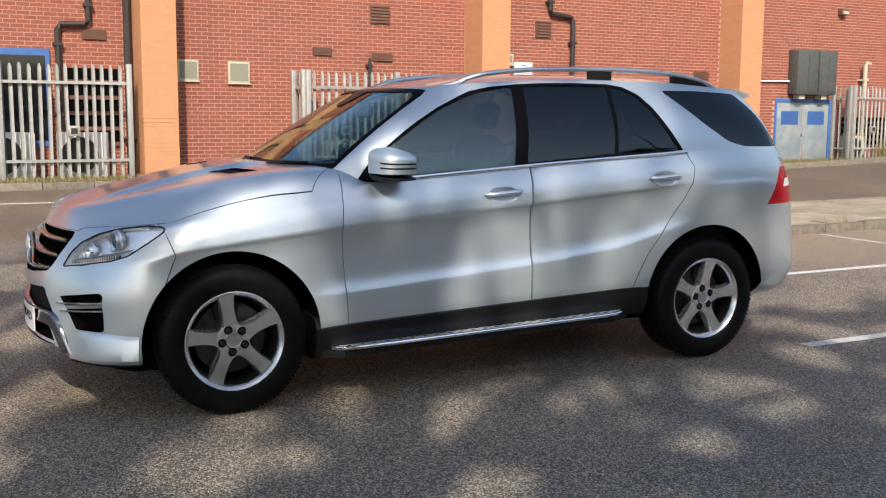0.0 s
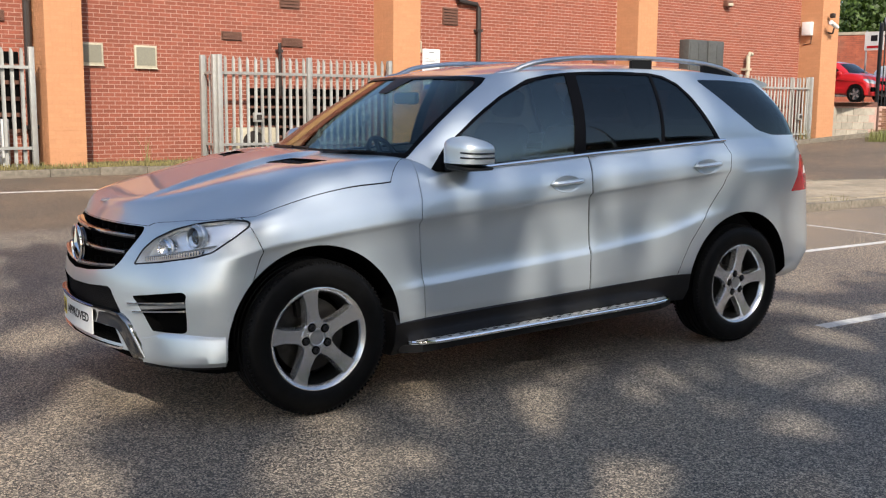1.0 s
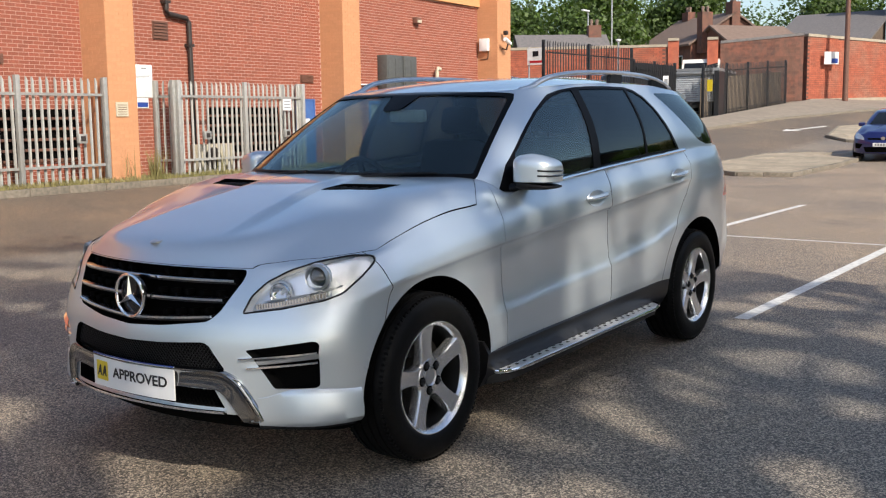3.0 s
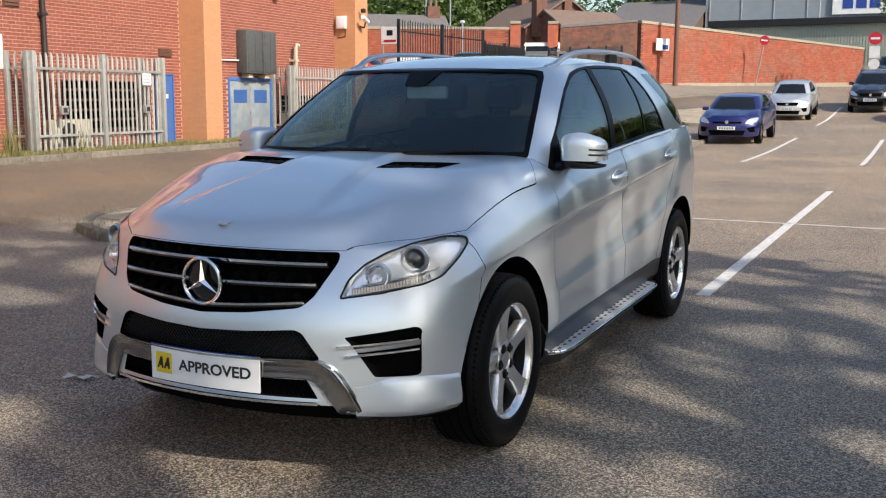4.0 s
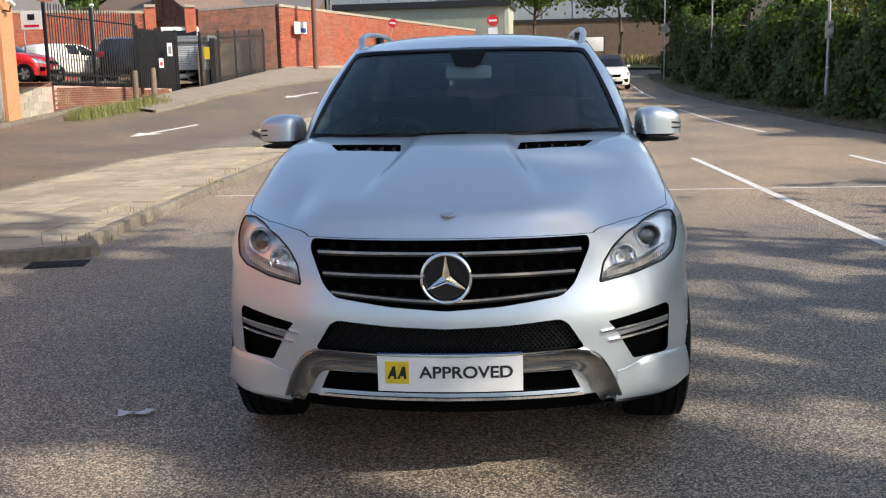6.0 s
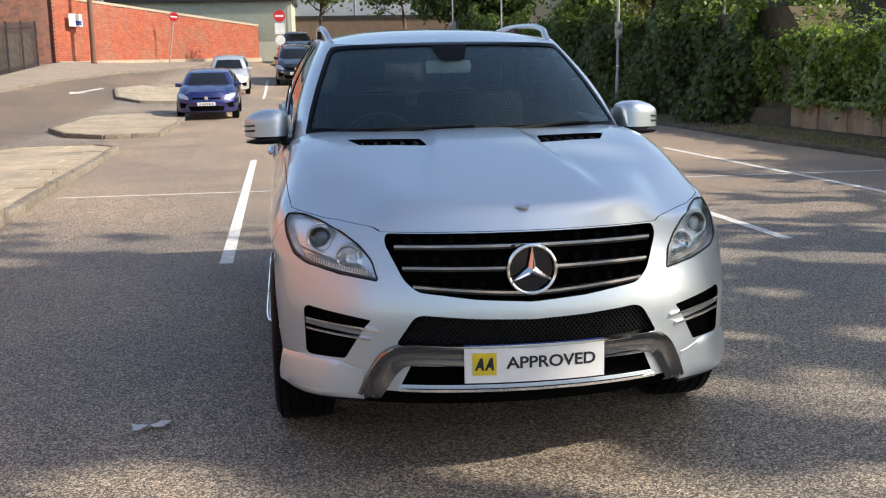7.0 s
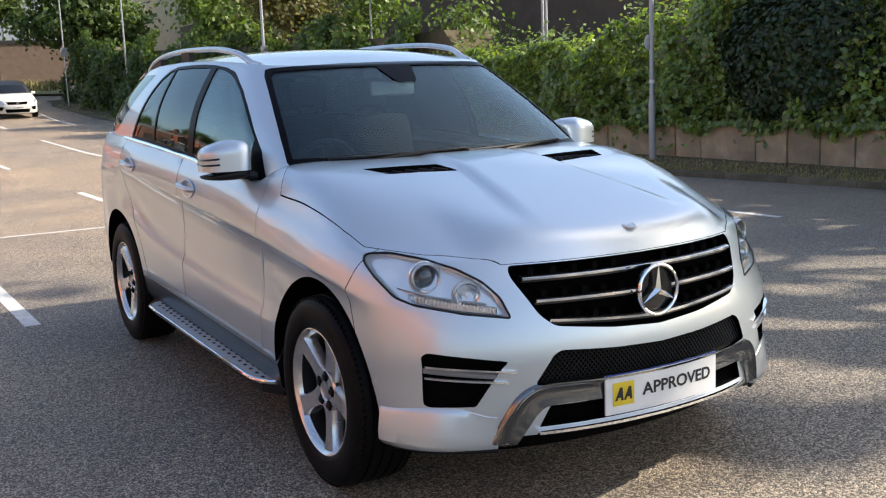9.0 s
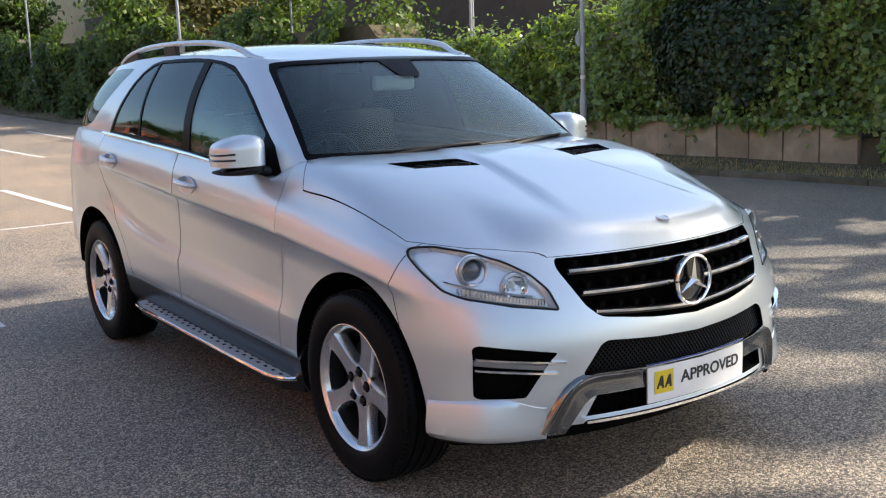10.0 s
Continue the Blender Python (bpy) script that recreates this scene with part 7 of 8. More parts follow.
# posts
def lamp_post(x, y, h, r0, label, sign=None, name="lamp_post"):
    p = thing(name, label, "post", Matrix.Translation((x, y, ground_z(x, y))))
    part("shaft", lathe([(r0 * 1.5, 0.0), (r0 * 1.5, 1.0), (r0 * 1.42, 1.06), (r0, 1.15), (r0 * 0.85, h), (0, h)], 16) if r0 > 0.035 else lathe([(r0, 0), (r0, h), (0, h)], 10), POST, p)
    if r0 > 0.035:
        part("band", lathe([(r0 * 1.12, 1.36), (r0 * 1.12, 1.42)], 16), WHITE, p)
    if sign:
        z, w, hh, m = sign
        part("plate", box((-w / 2, -r0 - 0.012, z - hh / 2), (w / 2, -r0 - 0.004, z + hh / 2)), m, p)
    return p


lp = lamp_post(9.24, 7.86, 6.5, 0.040, "galvanised lamp post beside an ivy wall")
part("round_plate", lathe([(0, 0), (0.13, 0), (0.13, 0.008), (0, 0.008)], 28, Matrix.Translation((0.0, 0.07, 2.02)) @ Matrix.Rotation(radians(14), 4, "Z") @ Matrix.Rotation(radians(90), 4, "X")), WHITE, lp)
lamp_post(9.93, 11.75, 4.5, 0.028, "thin steel fence post in the ivy", name="fence_post")
lamp_post(9.05, 24.6, 6.5, 0.045, "grey post with a small white plate before a hedge", (2.45, 0.24, 0.50, LAMP_GREY), "sign_post")
lamp_post(8.0, 36.9, 7.0, 0.035, "grey street lamp post by the hedge", None, "street_lamp")
lamp_post(7.2, 44.8, 5.0, 0.03, "thin post with a small plate", (2.5, 0.3, 0.4, LAMP_GREY), "sign_post")
for y in (12.8, 20.9, 29.0):
    lamp_post(10.8, y, 4.2, 0.03, "concrete post of a chain-link fence above the hedge", None, "fence_post")
lt = thing("litter", "torn pale grey scrap of litter on asphalt", "litter", pose(-1.48, -1.53, 0.004, 0, 0, 20))
bm = bmesh.new()
rr = random.Random(4)
gv = [[bm.verts.new((0.16 * i / 5 - 0.08 + rr.uniform(-0.008, 0.008), 0.05 * j / 2 - 0.025 + rr.uniform(-0.012, 0.012), rr.uniform(0.002, 0.028))) for i in range(6)] for j in range(3)]
for a, b in zip(gv, gv[1:]):
    for i in range(5):
        bm.faces.new((a[i], a[i + 1], b[i + 1], b[i]))
part("scrap", bm, material("litter_film", (0.68, 0.69, 0.68), (0.45, 0.45, 0.45), scale=40, rough=0.5), lt)


# ---- trees ----
def limb(bm, p, d, length, r, depth, rnd, tips):
    pts, rs = [p], [r]
    q, v = Vector(p), Vector(d).normalized()
    for k in range(4):
        v = (v + Vector((rnd.gauss(0, 0.16), rnd.gauss(0, 0.16), rnd.gauss(0.05, 0.1)))).normalized()
        q = q + v * length / 4
        pts.append(q.copy()), rs.append(r * (1 - 0.16 * (k + 1)))
    add_tube(bm, pts, rs, 7 if r > 0.05 else 5, False)
    if depth == 0:
        tips += pts[2:]
        return
    for k in range(3):
        a = rnd.uniform(0, 6.28)
        out = Vector((math.cos(a), math.sin(a), rnd.uniform(0.15, 0.7)))
        limb(bm, pts[rnd.choice((2, 3, 4))], v * 0.6 + out * 0.8, length * rnd.uniform(0.55, 0.75), rs[3] * 0.65, depth - 1, rnd, tips)
    tips.append(pts[-1])


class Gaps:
    """Openings cut through the joined crowns along the sun's line, to place sun patches on the ground: small round ones
    in clusters, more of them over some ground than over other.
    """

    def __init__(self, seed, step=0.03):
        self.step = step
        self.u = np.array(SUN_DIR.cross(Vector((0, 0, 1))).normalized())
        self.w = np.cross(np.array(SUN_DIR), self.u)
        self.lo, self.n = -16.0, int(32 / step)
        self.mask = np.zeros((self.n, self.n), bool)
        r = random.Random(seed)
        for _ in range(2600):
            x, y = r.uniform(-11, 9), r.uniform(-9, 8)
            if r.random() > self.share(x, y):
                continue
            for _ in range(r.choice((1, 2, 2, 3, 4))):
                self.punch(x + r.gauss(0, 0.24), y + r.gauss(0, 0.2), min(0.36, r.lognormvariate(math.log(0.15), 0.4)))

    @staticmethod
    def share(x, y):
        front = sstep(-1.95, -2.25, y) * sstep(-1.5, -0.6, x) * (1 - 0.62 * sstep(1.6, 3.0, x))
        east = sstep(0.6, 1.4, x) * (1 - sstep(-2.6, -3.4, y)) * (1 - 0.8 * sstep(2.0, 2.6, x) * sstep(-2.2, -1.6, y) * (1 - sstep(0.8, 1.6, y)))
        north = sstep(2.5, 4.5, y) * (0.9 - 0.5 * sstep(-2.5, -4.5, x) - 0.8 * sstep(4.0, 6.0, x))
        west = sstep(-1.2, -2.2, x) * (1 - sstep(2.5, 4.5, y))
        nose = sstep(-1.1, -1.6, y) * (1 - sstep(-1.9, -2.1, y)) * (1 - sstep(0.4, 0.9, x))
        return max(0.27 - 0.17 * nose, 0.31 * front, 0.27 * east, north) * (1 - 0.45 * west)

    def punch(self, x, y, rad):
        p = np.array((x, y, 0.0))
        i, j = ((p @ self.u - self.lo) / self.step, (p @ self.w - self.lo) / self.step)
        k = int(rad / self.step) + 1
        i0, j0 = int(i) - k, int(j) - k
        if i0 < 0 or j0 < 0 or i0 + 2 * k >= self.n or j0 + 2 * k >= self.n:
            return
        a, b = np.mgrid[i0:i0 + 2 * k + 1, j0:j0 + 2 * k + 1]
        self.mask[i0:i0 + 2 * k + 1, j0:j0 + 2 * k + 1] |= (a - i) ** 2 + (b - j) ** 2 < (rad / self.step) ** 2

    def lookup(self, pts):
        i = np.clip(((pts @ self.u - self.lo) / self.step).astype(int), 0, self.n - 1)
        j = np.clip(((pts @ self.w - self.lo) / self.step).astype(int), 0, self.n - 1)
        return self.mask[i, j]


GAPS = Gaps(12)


def tree(name, label, x, y, h, trunk_h, spread, n, leaf, size, seed, group="", trunk_r=None, clump=0.55, base=None, gaps=False):
    rnd = random.Random(seed)
    t = thing(name, label, "tree", Matrix.Translation((x, y, ground_z(x, y) if base is None else base)), group=group)
    bm, tips = bmesh.new(), []
    tr = trunk_r or h * 0.018
    pts = [Vector((0, 0, -0.1))]
    for k in range(1, 7):
        pts.append(Vector((rnd.gauss(0, 0.04) * k, rnd.gauss(0, 0.04) * k, (trunk_h + (h - trunk_h) * 0.6) * k / 6)))
    add_tube(bm, pts, [tr * 1.25, tr, tr * 0.9, tr * 0.8, tr * 0.65, tr * 0.5, tr * 0.3], 10, False)
    for k in range(11):
        f = rnd.uniform(0, 1)
        z = trunk_h + (h - trunk_h) * 0.55 * f
        a = 2.4 * k + rnd.uniform(-0.4, 0.4)
        u = z / (trunk_h + (h - trunk_h) * 0.6) * 6
        p = pts[min(6, int(u))].lerp(pts[min(6, int(u) + 1)], u - int(u))
        limb(bm, p, Vector((math.cos(a), math.sin(a), 0.45 + 0.5 * f)), spread * (0.75 - 0.25 * f), tr * 0.38, 2, rnd, tips)
    part("trunk", bm, BARK, t)
    lp_ = []
    k = n if gaps else max(1, n // len(tips))
    for c in tips:
        for _ in range(k):
            o = Vector((rnd.gauss(0, 1), rnd.gauss(0, 1), rnd.gauss(0, 0.8))) * clump
            lp_.append((tuple(Vector(c) + o), tuple(o.normalized())))
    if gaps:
        # leaves in the sun's line are dropped, to place sun patches on the ground
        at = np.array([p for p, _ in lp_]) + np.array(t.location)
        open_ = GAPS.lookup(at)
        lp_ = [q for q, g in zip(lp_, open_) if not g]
    leaves("crown", "", "", lp_, leaf, size, seed, t, kind="")
    return t


# four trees out of view, placed and pierced to shape the dappled shade
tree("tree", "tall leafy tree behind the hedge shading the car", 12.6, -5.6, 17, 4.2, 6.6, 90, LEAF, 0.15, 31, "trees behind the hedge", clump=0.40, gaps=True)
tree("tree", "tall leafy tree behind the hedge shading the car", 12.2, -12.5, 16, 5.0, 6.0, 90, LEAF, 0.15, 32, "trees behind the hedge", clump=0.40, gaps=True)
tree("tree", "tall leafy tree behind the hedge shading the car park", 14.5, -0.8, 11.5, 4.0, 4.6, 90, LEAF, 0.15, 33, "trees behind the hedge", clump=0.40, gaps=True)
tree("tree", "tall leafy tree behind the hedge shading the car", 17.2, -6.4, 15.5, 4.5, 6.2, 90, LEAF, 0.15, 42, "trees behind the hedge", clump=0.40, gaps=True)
tree("tree", "small young tree with an open crown on a grass island", 1.08, 57.6, 6.6, 2.5, 2.3, 11000, LEAF, 0.19, 34, clump=0.42)
tree("tree", "dark dense tree beside the hedge", 6.9, 63.0, 8.0, 2.4, 2.6, 16000, DARKLEAF, 0.22, 35, clump=0.45)
tree("tree", "dark leafy tree at the end of the hedge", 8.6, 49.0, 6.6, 1.6, 3.0, 13000, DARKLEAF, 0.22, 36, "trees at the end of the hedge", clump=0.5)
tree("tree", "dark leafy tree at the end of the hedge", 10.0, 49.5, 6.0, 1.5, 1.7, 7000, DARKLEAF, 0.2, 37, "trees at the end of the hedge", clump=0.5)
tree("tree", "leafy tree above the hedge", 10.4, 31.8, 6.4, 1.2, 1.7, 6500, LEAF, 0.17, 38, "trees above the hedge", clump=0.45)
tree("tree", "leafy tree above the hedge", 10.6, 26.0, 6.0, 1.2, 1.6, 5000, DRYLEAF, 0.15, 39, "trees above the hedge", clump=0.42)
tree("tree", "leafy bush tree above the hedge", 10.8, 21.8, 5.2, 1.1, 1.3, 3600, LEAF, 0.13, 40, "trees above the hedge", clump=0.38)
tree("tree", "leafy bush tree above the hedge", 11.0, 16.4, 3.9, 1.0, 0.95, 1500, LEAF, 0.11, 41, "trees above the hedge", clump=0.34)
# ---- other vehicles ----
CAR_GLASS = material("car_glass_dark", (0.008, 0.009, 0.010), rough=0.06, spec=0.55)
NAVY = car_paint("blue_paint_car", (0.012, 0.017, 0.115), 0.4, 0.3)
BLACKCAR = car_paint("black_paint_car", (0.010, 0.011, 0.014), 0.2, 0.25)
DARKBLUE = car_paint("dark_blue_paint_car", (0.012, 0.016, 0.030), 0.3, 0.25)
WHITECAR = car_paint("white_paint_car", (0.72, 0.70, 0.64), 0.0, 0.3)
SILVERCAR = car_paint("pale_silver_paint_car", (0.62, 0.63, 0.63), 0.6, 0.35)
REDCAR = car_paint("red_paint_car", (0.50, 0.012, 0.016), 0.1, 0.3)
HEADLENS = material("headlamp_plain", (0.62, 0.64, 0.66), rough=0.12, metal=0.6)


def simple_wheel(r):
    w = lathe([(r * 0.62, 0.0), (r * 0.95, 0.0), (r, 0.04), (r, 0.17), (r * 0.95, 0.20), (r * 0.66, 0.205), (r * 0.62, 0.19)], 28, closed=True)
    rim = bmesh.new()
    for k in range(5):
        add_box(rim, (-0.035, 0.0, 0.165), (0.035, r * 0.64, 0.19), Matrix.Rotation(2 * math.pi * k / 5, 4, "Z"))
    disc = lathe([(0, 0.11), (r * 0.62, 0.11), (r * 0.66, 0.19), (r * 0.62, 0.195)], 28)
    return w, rim, disc




KEPT = {}


def kept(key, make):
    """A mesh that several cars share before they are drawn to size."""
    if key not in KEPT:
        KEPT[key] = make()
    return KEPT[key]


def far_body():
    b = BODY0.copy()
    for wy in (-1.457, 1.457):
        cyl = lathe([(0, -1.3), (0.40, -1.3), (0.40, 1.3), (0, 1.3)], 32, Matrix.Translation((0, wy, 0.36)) @ Matrix.Rotation(radians(90), 4, "Y"))
        bmesh.ops.recalc_face_normals(cyl, faces=cyl.faces)
        me = bpy.data.meshes.new("c")
        cyl.to_mesh(me), cyl.free()
        core = prism([(-0.66, wy - 0.6), (0.66, wy - 0.6), (0.66, wy + 0.6), (-0.66, wy + 0.6)], "z", -0.2, 1.0)
        b = cut(b, cut(me, core))
    return b


def far_car(label, m, L, W, H, paint, glass_front=True, low=False, group="", roof_black=False, wheel_r=0.31, rails=False, name="car"):
    """A parked car built on the big car's uncut volumes, drawn to its own length, width and height."""
    t = thing(name, label, "car", m, group=group)
    S = Matrix.Diagonal((W / 1.91, L / 4.75, H / 1.735, 1))
    b = kept("body", far_body)
    g = GH0.copy()

    def put(nm, me, mat, parent=None, smooth=35):
        me = me.copy()
        me.transform(S)
        return link(nm, me, mat, parent or t, smooth=smooth)

    bo = put("body", b, paint)
    put("cabin", g, BLACKSTEEL if roof_black else paint)
    out = lambda poly, ax, lo, hi, src, v: shifted(meet(src.copy(), prism(poly, ax, lo, hi)), v)
    scr = [(-0.68, 1.15), (0.68, 1.15), (0.51, 1.585), (0, 1.605), (-0.51, 1.585)]
    put("windscreen", kept("screen", lambda: meet(cut(shifted(g, (0, -0.006, 0.003)), g), prism(scr, "y", -1.6, 0.0))), CAR_GLASS)
    for sx in (1, -1):
        for poly in (FW, RW):
            put("side_window", kept(("side", sx, len(poly), poly[0]), lambda: meet(cut(shifted(g, (0.006 * sx, 0, 0)), g), side_prism(poly, 0.4, 1.2, sx))), CAR_GLASS)
        lp = [(sx * a, c) for a, c in LAMP]
        put("head_lamp", kept(("lamp", sx), lambda: meet(cut(shifted(BODY0.copy(), (0.003 * sx, -0.008, 0)), BODY0), prism(lp, "y", -2.6, -1.72))), HEADLENS)
        fg = [(sx * a, c) for a, c in FOG]
        put("fog_recess", kept(("fog", sx), lambda: meet(cut(shifted(BODY0.copy(), (0.002 * sx, -0.006, 0)), BODY0), prism(fg, "y", -2.6, -1.8))), VOID)
        tl = [(1.965, 0.925), (2.12, 1.15), (2.5, 1.17), (2.5, 0.945)]
        put("tail_lamp", kept(("tail", sx), lambda: meet(cut(shifted(BODY0.copy(), (0.004 * sx, 0.006, 0)), BODY0), side_prism(tl, 0.55, 1.2, sx))), RED_LENS)
        mb = box((sx * 0.94 - 0.10, -0.78, 1.12), (sx * 0.94 + 0.10, -0.62, 1.26), bevel=0.045)
        me = bpy.data.meshes.new("m")
        mb.to_mesh(me), mb.free()
        put("door_mirror", me, paint)
    gr = [(-0.48, 0.86), (0.48, 0.86), (0.42, 0.72), (-0.42, 0.72)] if not low else [(-0.45, 0.80), (0.45, 0.80), (0.42, 0.74), (-0.42, 0.74)]
    put("grille", kept(("grille", low), lambda: meet(cut(shifted(BODY0.copy(), (0, -0.006, 0)), BODY0), prism(gr, "y", -2.7, -1.9))), VOID)
    lo = [(-0.55, 0.50), (0.55, 0.50), (0.50, 0.33), (-0.50, 0.33)]
    put("lower_intake", kept("intake", lambda: meet(cut(shifted(BODY0.copy(), (0, -0.006, 0)), BODY0), prism(lo, "y", -2.7, -1.9))), VOID)
    me = bm_mesh(*(lambda bmx: ([v.co[:] for v in bmx.verts], [[v.index for v in f.verts] for f in bmx.faces]))(box((-0.27, -2.375, 0.52), (0.27, -2.345, 0.64))))
    pl_ = put("number_plate", me, WHITE, smooth=None)
    bars = bmesh.new()
    for k in range(6):
        x = -0.21 + 0.075 * k
        add_box(bars, (x, -2.380, 0.545), (x + 0.045, -2.374, 0.615))
    mb = bpy.data.meshes.new("bars")
    bars.to_mesh(mb), bars.free()
    put("plate_bars", mb, LAMP_GREY, pl_, None)
    bd = lathe([(0, 0), (0.06, 0), (0.06, 0.012), (0, 0.012)], 20, Matrix.Translation((0, -2.30, 0.79)) @ Matrix.Rotation(radians(90), 4, "X"))
    mb = bpy.data.meshes.new("bd")
    bd.to_mesh(mb), bd.free()
    put("front_badge", mb, CHROME)
    for wy in (-1.457, 1.457):
        for sx in (1, -1):
            tr, rim, disc = simple_wheel(wheel_r)
            mm = Matrix.Translation((sx * (W / 2 - 0.205), wy * L / 4.75, wheel_r)) @ Matrix.Rotation(radians(90 * sx), 4, "Y")
            wh = part("wheel", tr, RUBBER, t)
            wh.matrix_basis = mm
            part("rim", disc, LAMP_GREY, wh)
            part("spokes", rim, ALLOY, wh)
    if rails:
        for sx in (1, -1):
            part("roof_rail", tube([(sx * 0.56, -0.1 * L / 4.75, H * 0.965), (sx * 0.6, 0.3, H * 1.01), (sx * 0.6, 1.3, H * 1.01), (sx * 0.56, 1.7, H * 0.96)], 0.02, 6), BLACKSTEEL, t)
    return t


def slope_pose(x, y, rz=0):
    a = math.degrees(math.atan(ground_z(x, y + 1) - ground_z(x, y - 1)) / 2 * 1.0)
    return Matrix.Translation((x, y, ground_z(x, y))) @ Matrix.Rotation(math.atan((ground_z(x, y + 1) - ground_z(x, y - 1)) / 2), 4, "X") @ Matrix.Rotation(radians(rz), 4, "Z")


far_car("deep blue hatchback parked beside a traffic island", slope_pose(-3.32, 27.35, 1), 4.3, 1.82, 1.44, NAVY, low=True, wheel_r=0.32)
far_car("pale silver compact car parked behind a blue car", slope_pose(-3.4, 40.1, 1), 4.0, 1.75, 1.52, SILVERCAR, wheel_r=0.31)
far_car("dark blue hatchback parked in a marked bay", slope_pose(2.0, 39.0), 4.3, 1.80, 1.47, DARKBLUE, wheel_r=0.32, rails=True)
far_car("black large estate car parked in a marked bay", slope_pose(-0.53, 44.5), 4.8, 1.85, 1.70, BLACKCAR, wheel_r=0.35, rails=True)
far_car("cream white small hatchback with a black roof in a marked bay", slope_pose(4.32, 42.1), 3.7, 1.69, 1.42, WHITECAR, roof_black=True, wheel_r=0.30)
far_car("black off-roader parked at the lane end", slope_pose(-0.35, 56.5, 3), 4.7, 1.9, 1.75, BLACKCAR, wheel_r=0.36)
far_car("white saloon car parked side-on by a brick wall", slope_pose(0.55, 67.0, 58), 4.3, 1.8, 1.45, WHITECAR, wheel_r=0.32)

# ---- yard beyond the building: terrace, block wall, black fence ----
OLD_BRICK = material("old_red_brick", (0.42, 0.115, 0.060), (0.27, 0.075, 0.045), scale=3.5, rough=0.9, bump=0.6, bscale=22, stain=(0.30, 0.13, 0.085), sscale=0.7, island=0.13)
# brown-red stained brick, darkened further by shade put into its colour
YARD_BRICK = material("weathered_shaded_brick", (0.186, 0.077, 0.046), (0.124, 0.053, 0.034), scale=6, rough=0.9, bump=0.5, bscale=30, stain=(0.24, 0.15, 0.09), sscale=1.2, vary=0.18)
SOOT_BRICK = material("sooty_brick", (0.20, 0.080, 0.052), (0.065, 0.042, 0.036), scale=2.6, rough=0.95, bump=0.6, bscale=20, stain=(0.13, 0.07, 0.05), sscale=0.5, island=0.15)
BLOCK = material("concrete_block", (0.40, 0.36, 0.29), (0.30, 0.27, 0.22), scale=7, rough=0.9, bump=0.4, bscale=50, vary=0.15)
SLATE = material("slate_roof", (0.16, 0.145, 0.14), (0.10, 0.095, 0.095), scale=6, rough=0.75, bump=0.5, bscale=12)
TILE_ROOF = material("brown_roof", (0.20, 0.14, 0.11), (0.13, 0.09, 0.07), scale=5, rough=0.8, bump=0.5, bscale=10)
CLAD = material("grey_cladding", (0.25, 0.285, 0.315), (0.22, 0.25, 0.28), scale=1.2, rough=0.55)
CLAD_GREEN = material("pale_green_cladding", (0.42, 0.45, 0.37), (0.36, 0.39, 0.32), scale=2, rough=0.6)
BROWN_BRICK = material("brown_brick", (0.125, 0.088, 0.062), (0.09, 0.064, 0.046), scale=2.5, rough=0.9, bump=0.4, bscale=18)
STONE = material("stone_cope", (0.40, 0.34, 0.26), (0.30, 0.26, 0.2), scale=5, rough=0.9)
SHUTTER = material("roller_shutter", (0.48, 0.50, 0.52), (0.42, 0.44, 0.46), scale=4, rough=0.45, metal=0.4)
WOOD = material("fence_boards", (0.20, 0.155, 0.11), (0.13, 0.10, 0.075), scale=9, rough=0.9, vary=0.15)
CREAM_WALL = material("cream_render", (0.62, 0.53, 0.34), (0.52, 0.44, 0.28), scale=2, rough=0.9)


def wall_between(name, label, a, b, z0, z1, th, mat, kind="structure", cope=None, category="wall", z1b=None):
    """An upright slab of wall between two plan points; z may differ at its ends."""
    a, b = Vector(a), Vector(b)
    d = (b - a).normalized()
    nrm = Vector((-d.y, d.x)) * th / 2
    z0 = z0 if isinstance(z0, tuple) else (z0, z0)
    z1 = z1 if isinstance(z1, tuple) else (z1, z1)
    bm = bmesh.new()
    vs = []
    for p, za, zb in ((a, z0[0], z1[0]), (b, z0[1], z1[1])):
        for s in (-1, 1):
            vs += [bm.verts.new((p.x + s * nrm.x, p.y + s * nrm.y, za)), bm.verts.new((p.x + s * nrm.x, p.y + s * nrm.y, zb))]
    for q in ((0, 1, 3, 2), (4, 6, 7, 5), (0, 4, 5, 1), (2, 3, 7, 6), (1, 5, 7, 3), (0, 2, 6, 4)):
        bm.faces.new([vs[i] for i in q])
    bmesh.ops.recalc_face_normals(bm, faces=bm.faces)
    t = thing(name, label, category, kind=kind)
    part("wall_body", bm, mat, t)
    if cope:
        cb = bmesh.new()
        n2 = nrm * 1.25
        vs = []
        for p, zb in ((a, z1[0]), (b, z1[1])):
            for s in (-1, 1):
                vs += [cb.verts.new((p.x + s * n2.x, p.y + s * n2.y, zb + 0.003)), cb.verts.new((p.x + s * n2.x, p.y + s * n2.y, zb + 0.14))]
        for q in ((0, 1, 3, 2), (4, 6, 7, 5), (0, 4, 5, 1), (2, 3, 7, 6), (1, 5, 7, 3), (0, 2, 6, 4)):
            cb.faces.new([vs[i] for i in q])
        bmesh.ops.recalc_face_normals(cb, faces=cb.faces)
        part("coping", cb, cope, t)
    return t


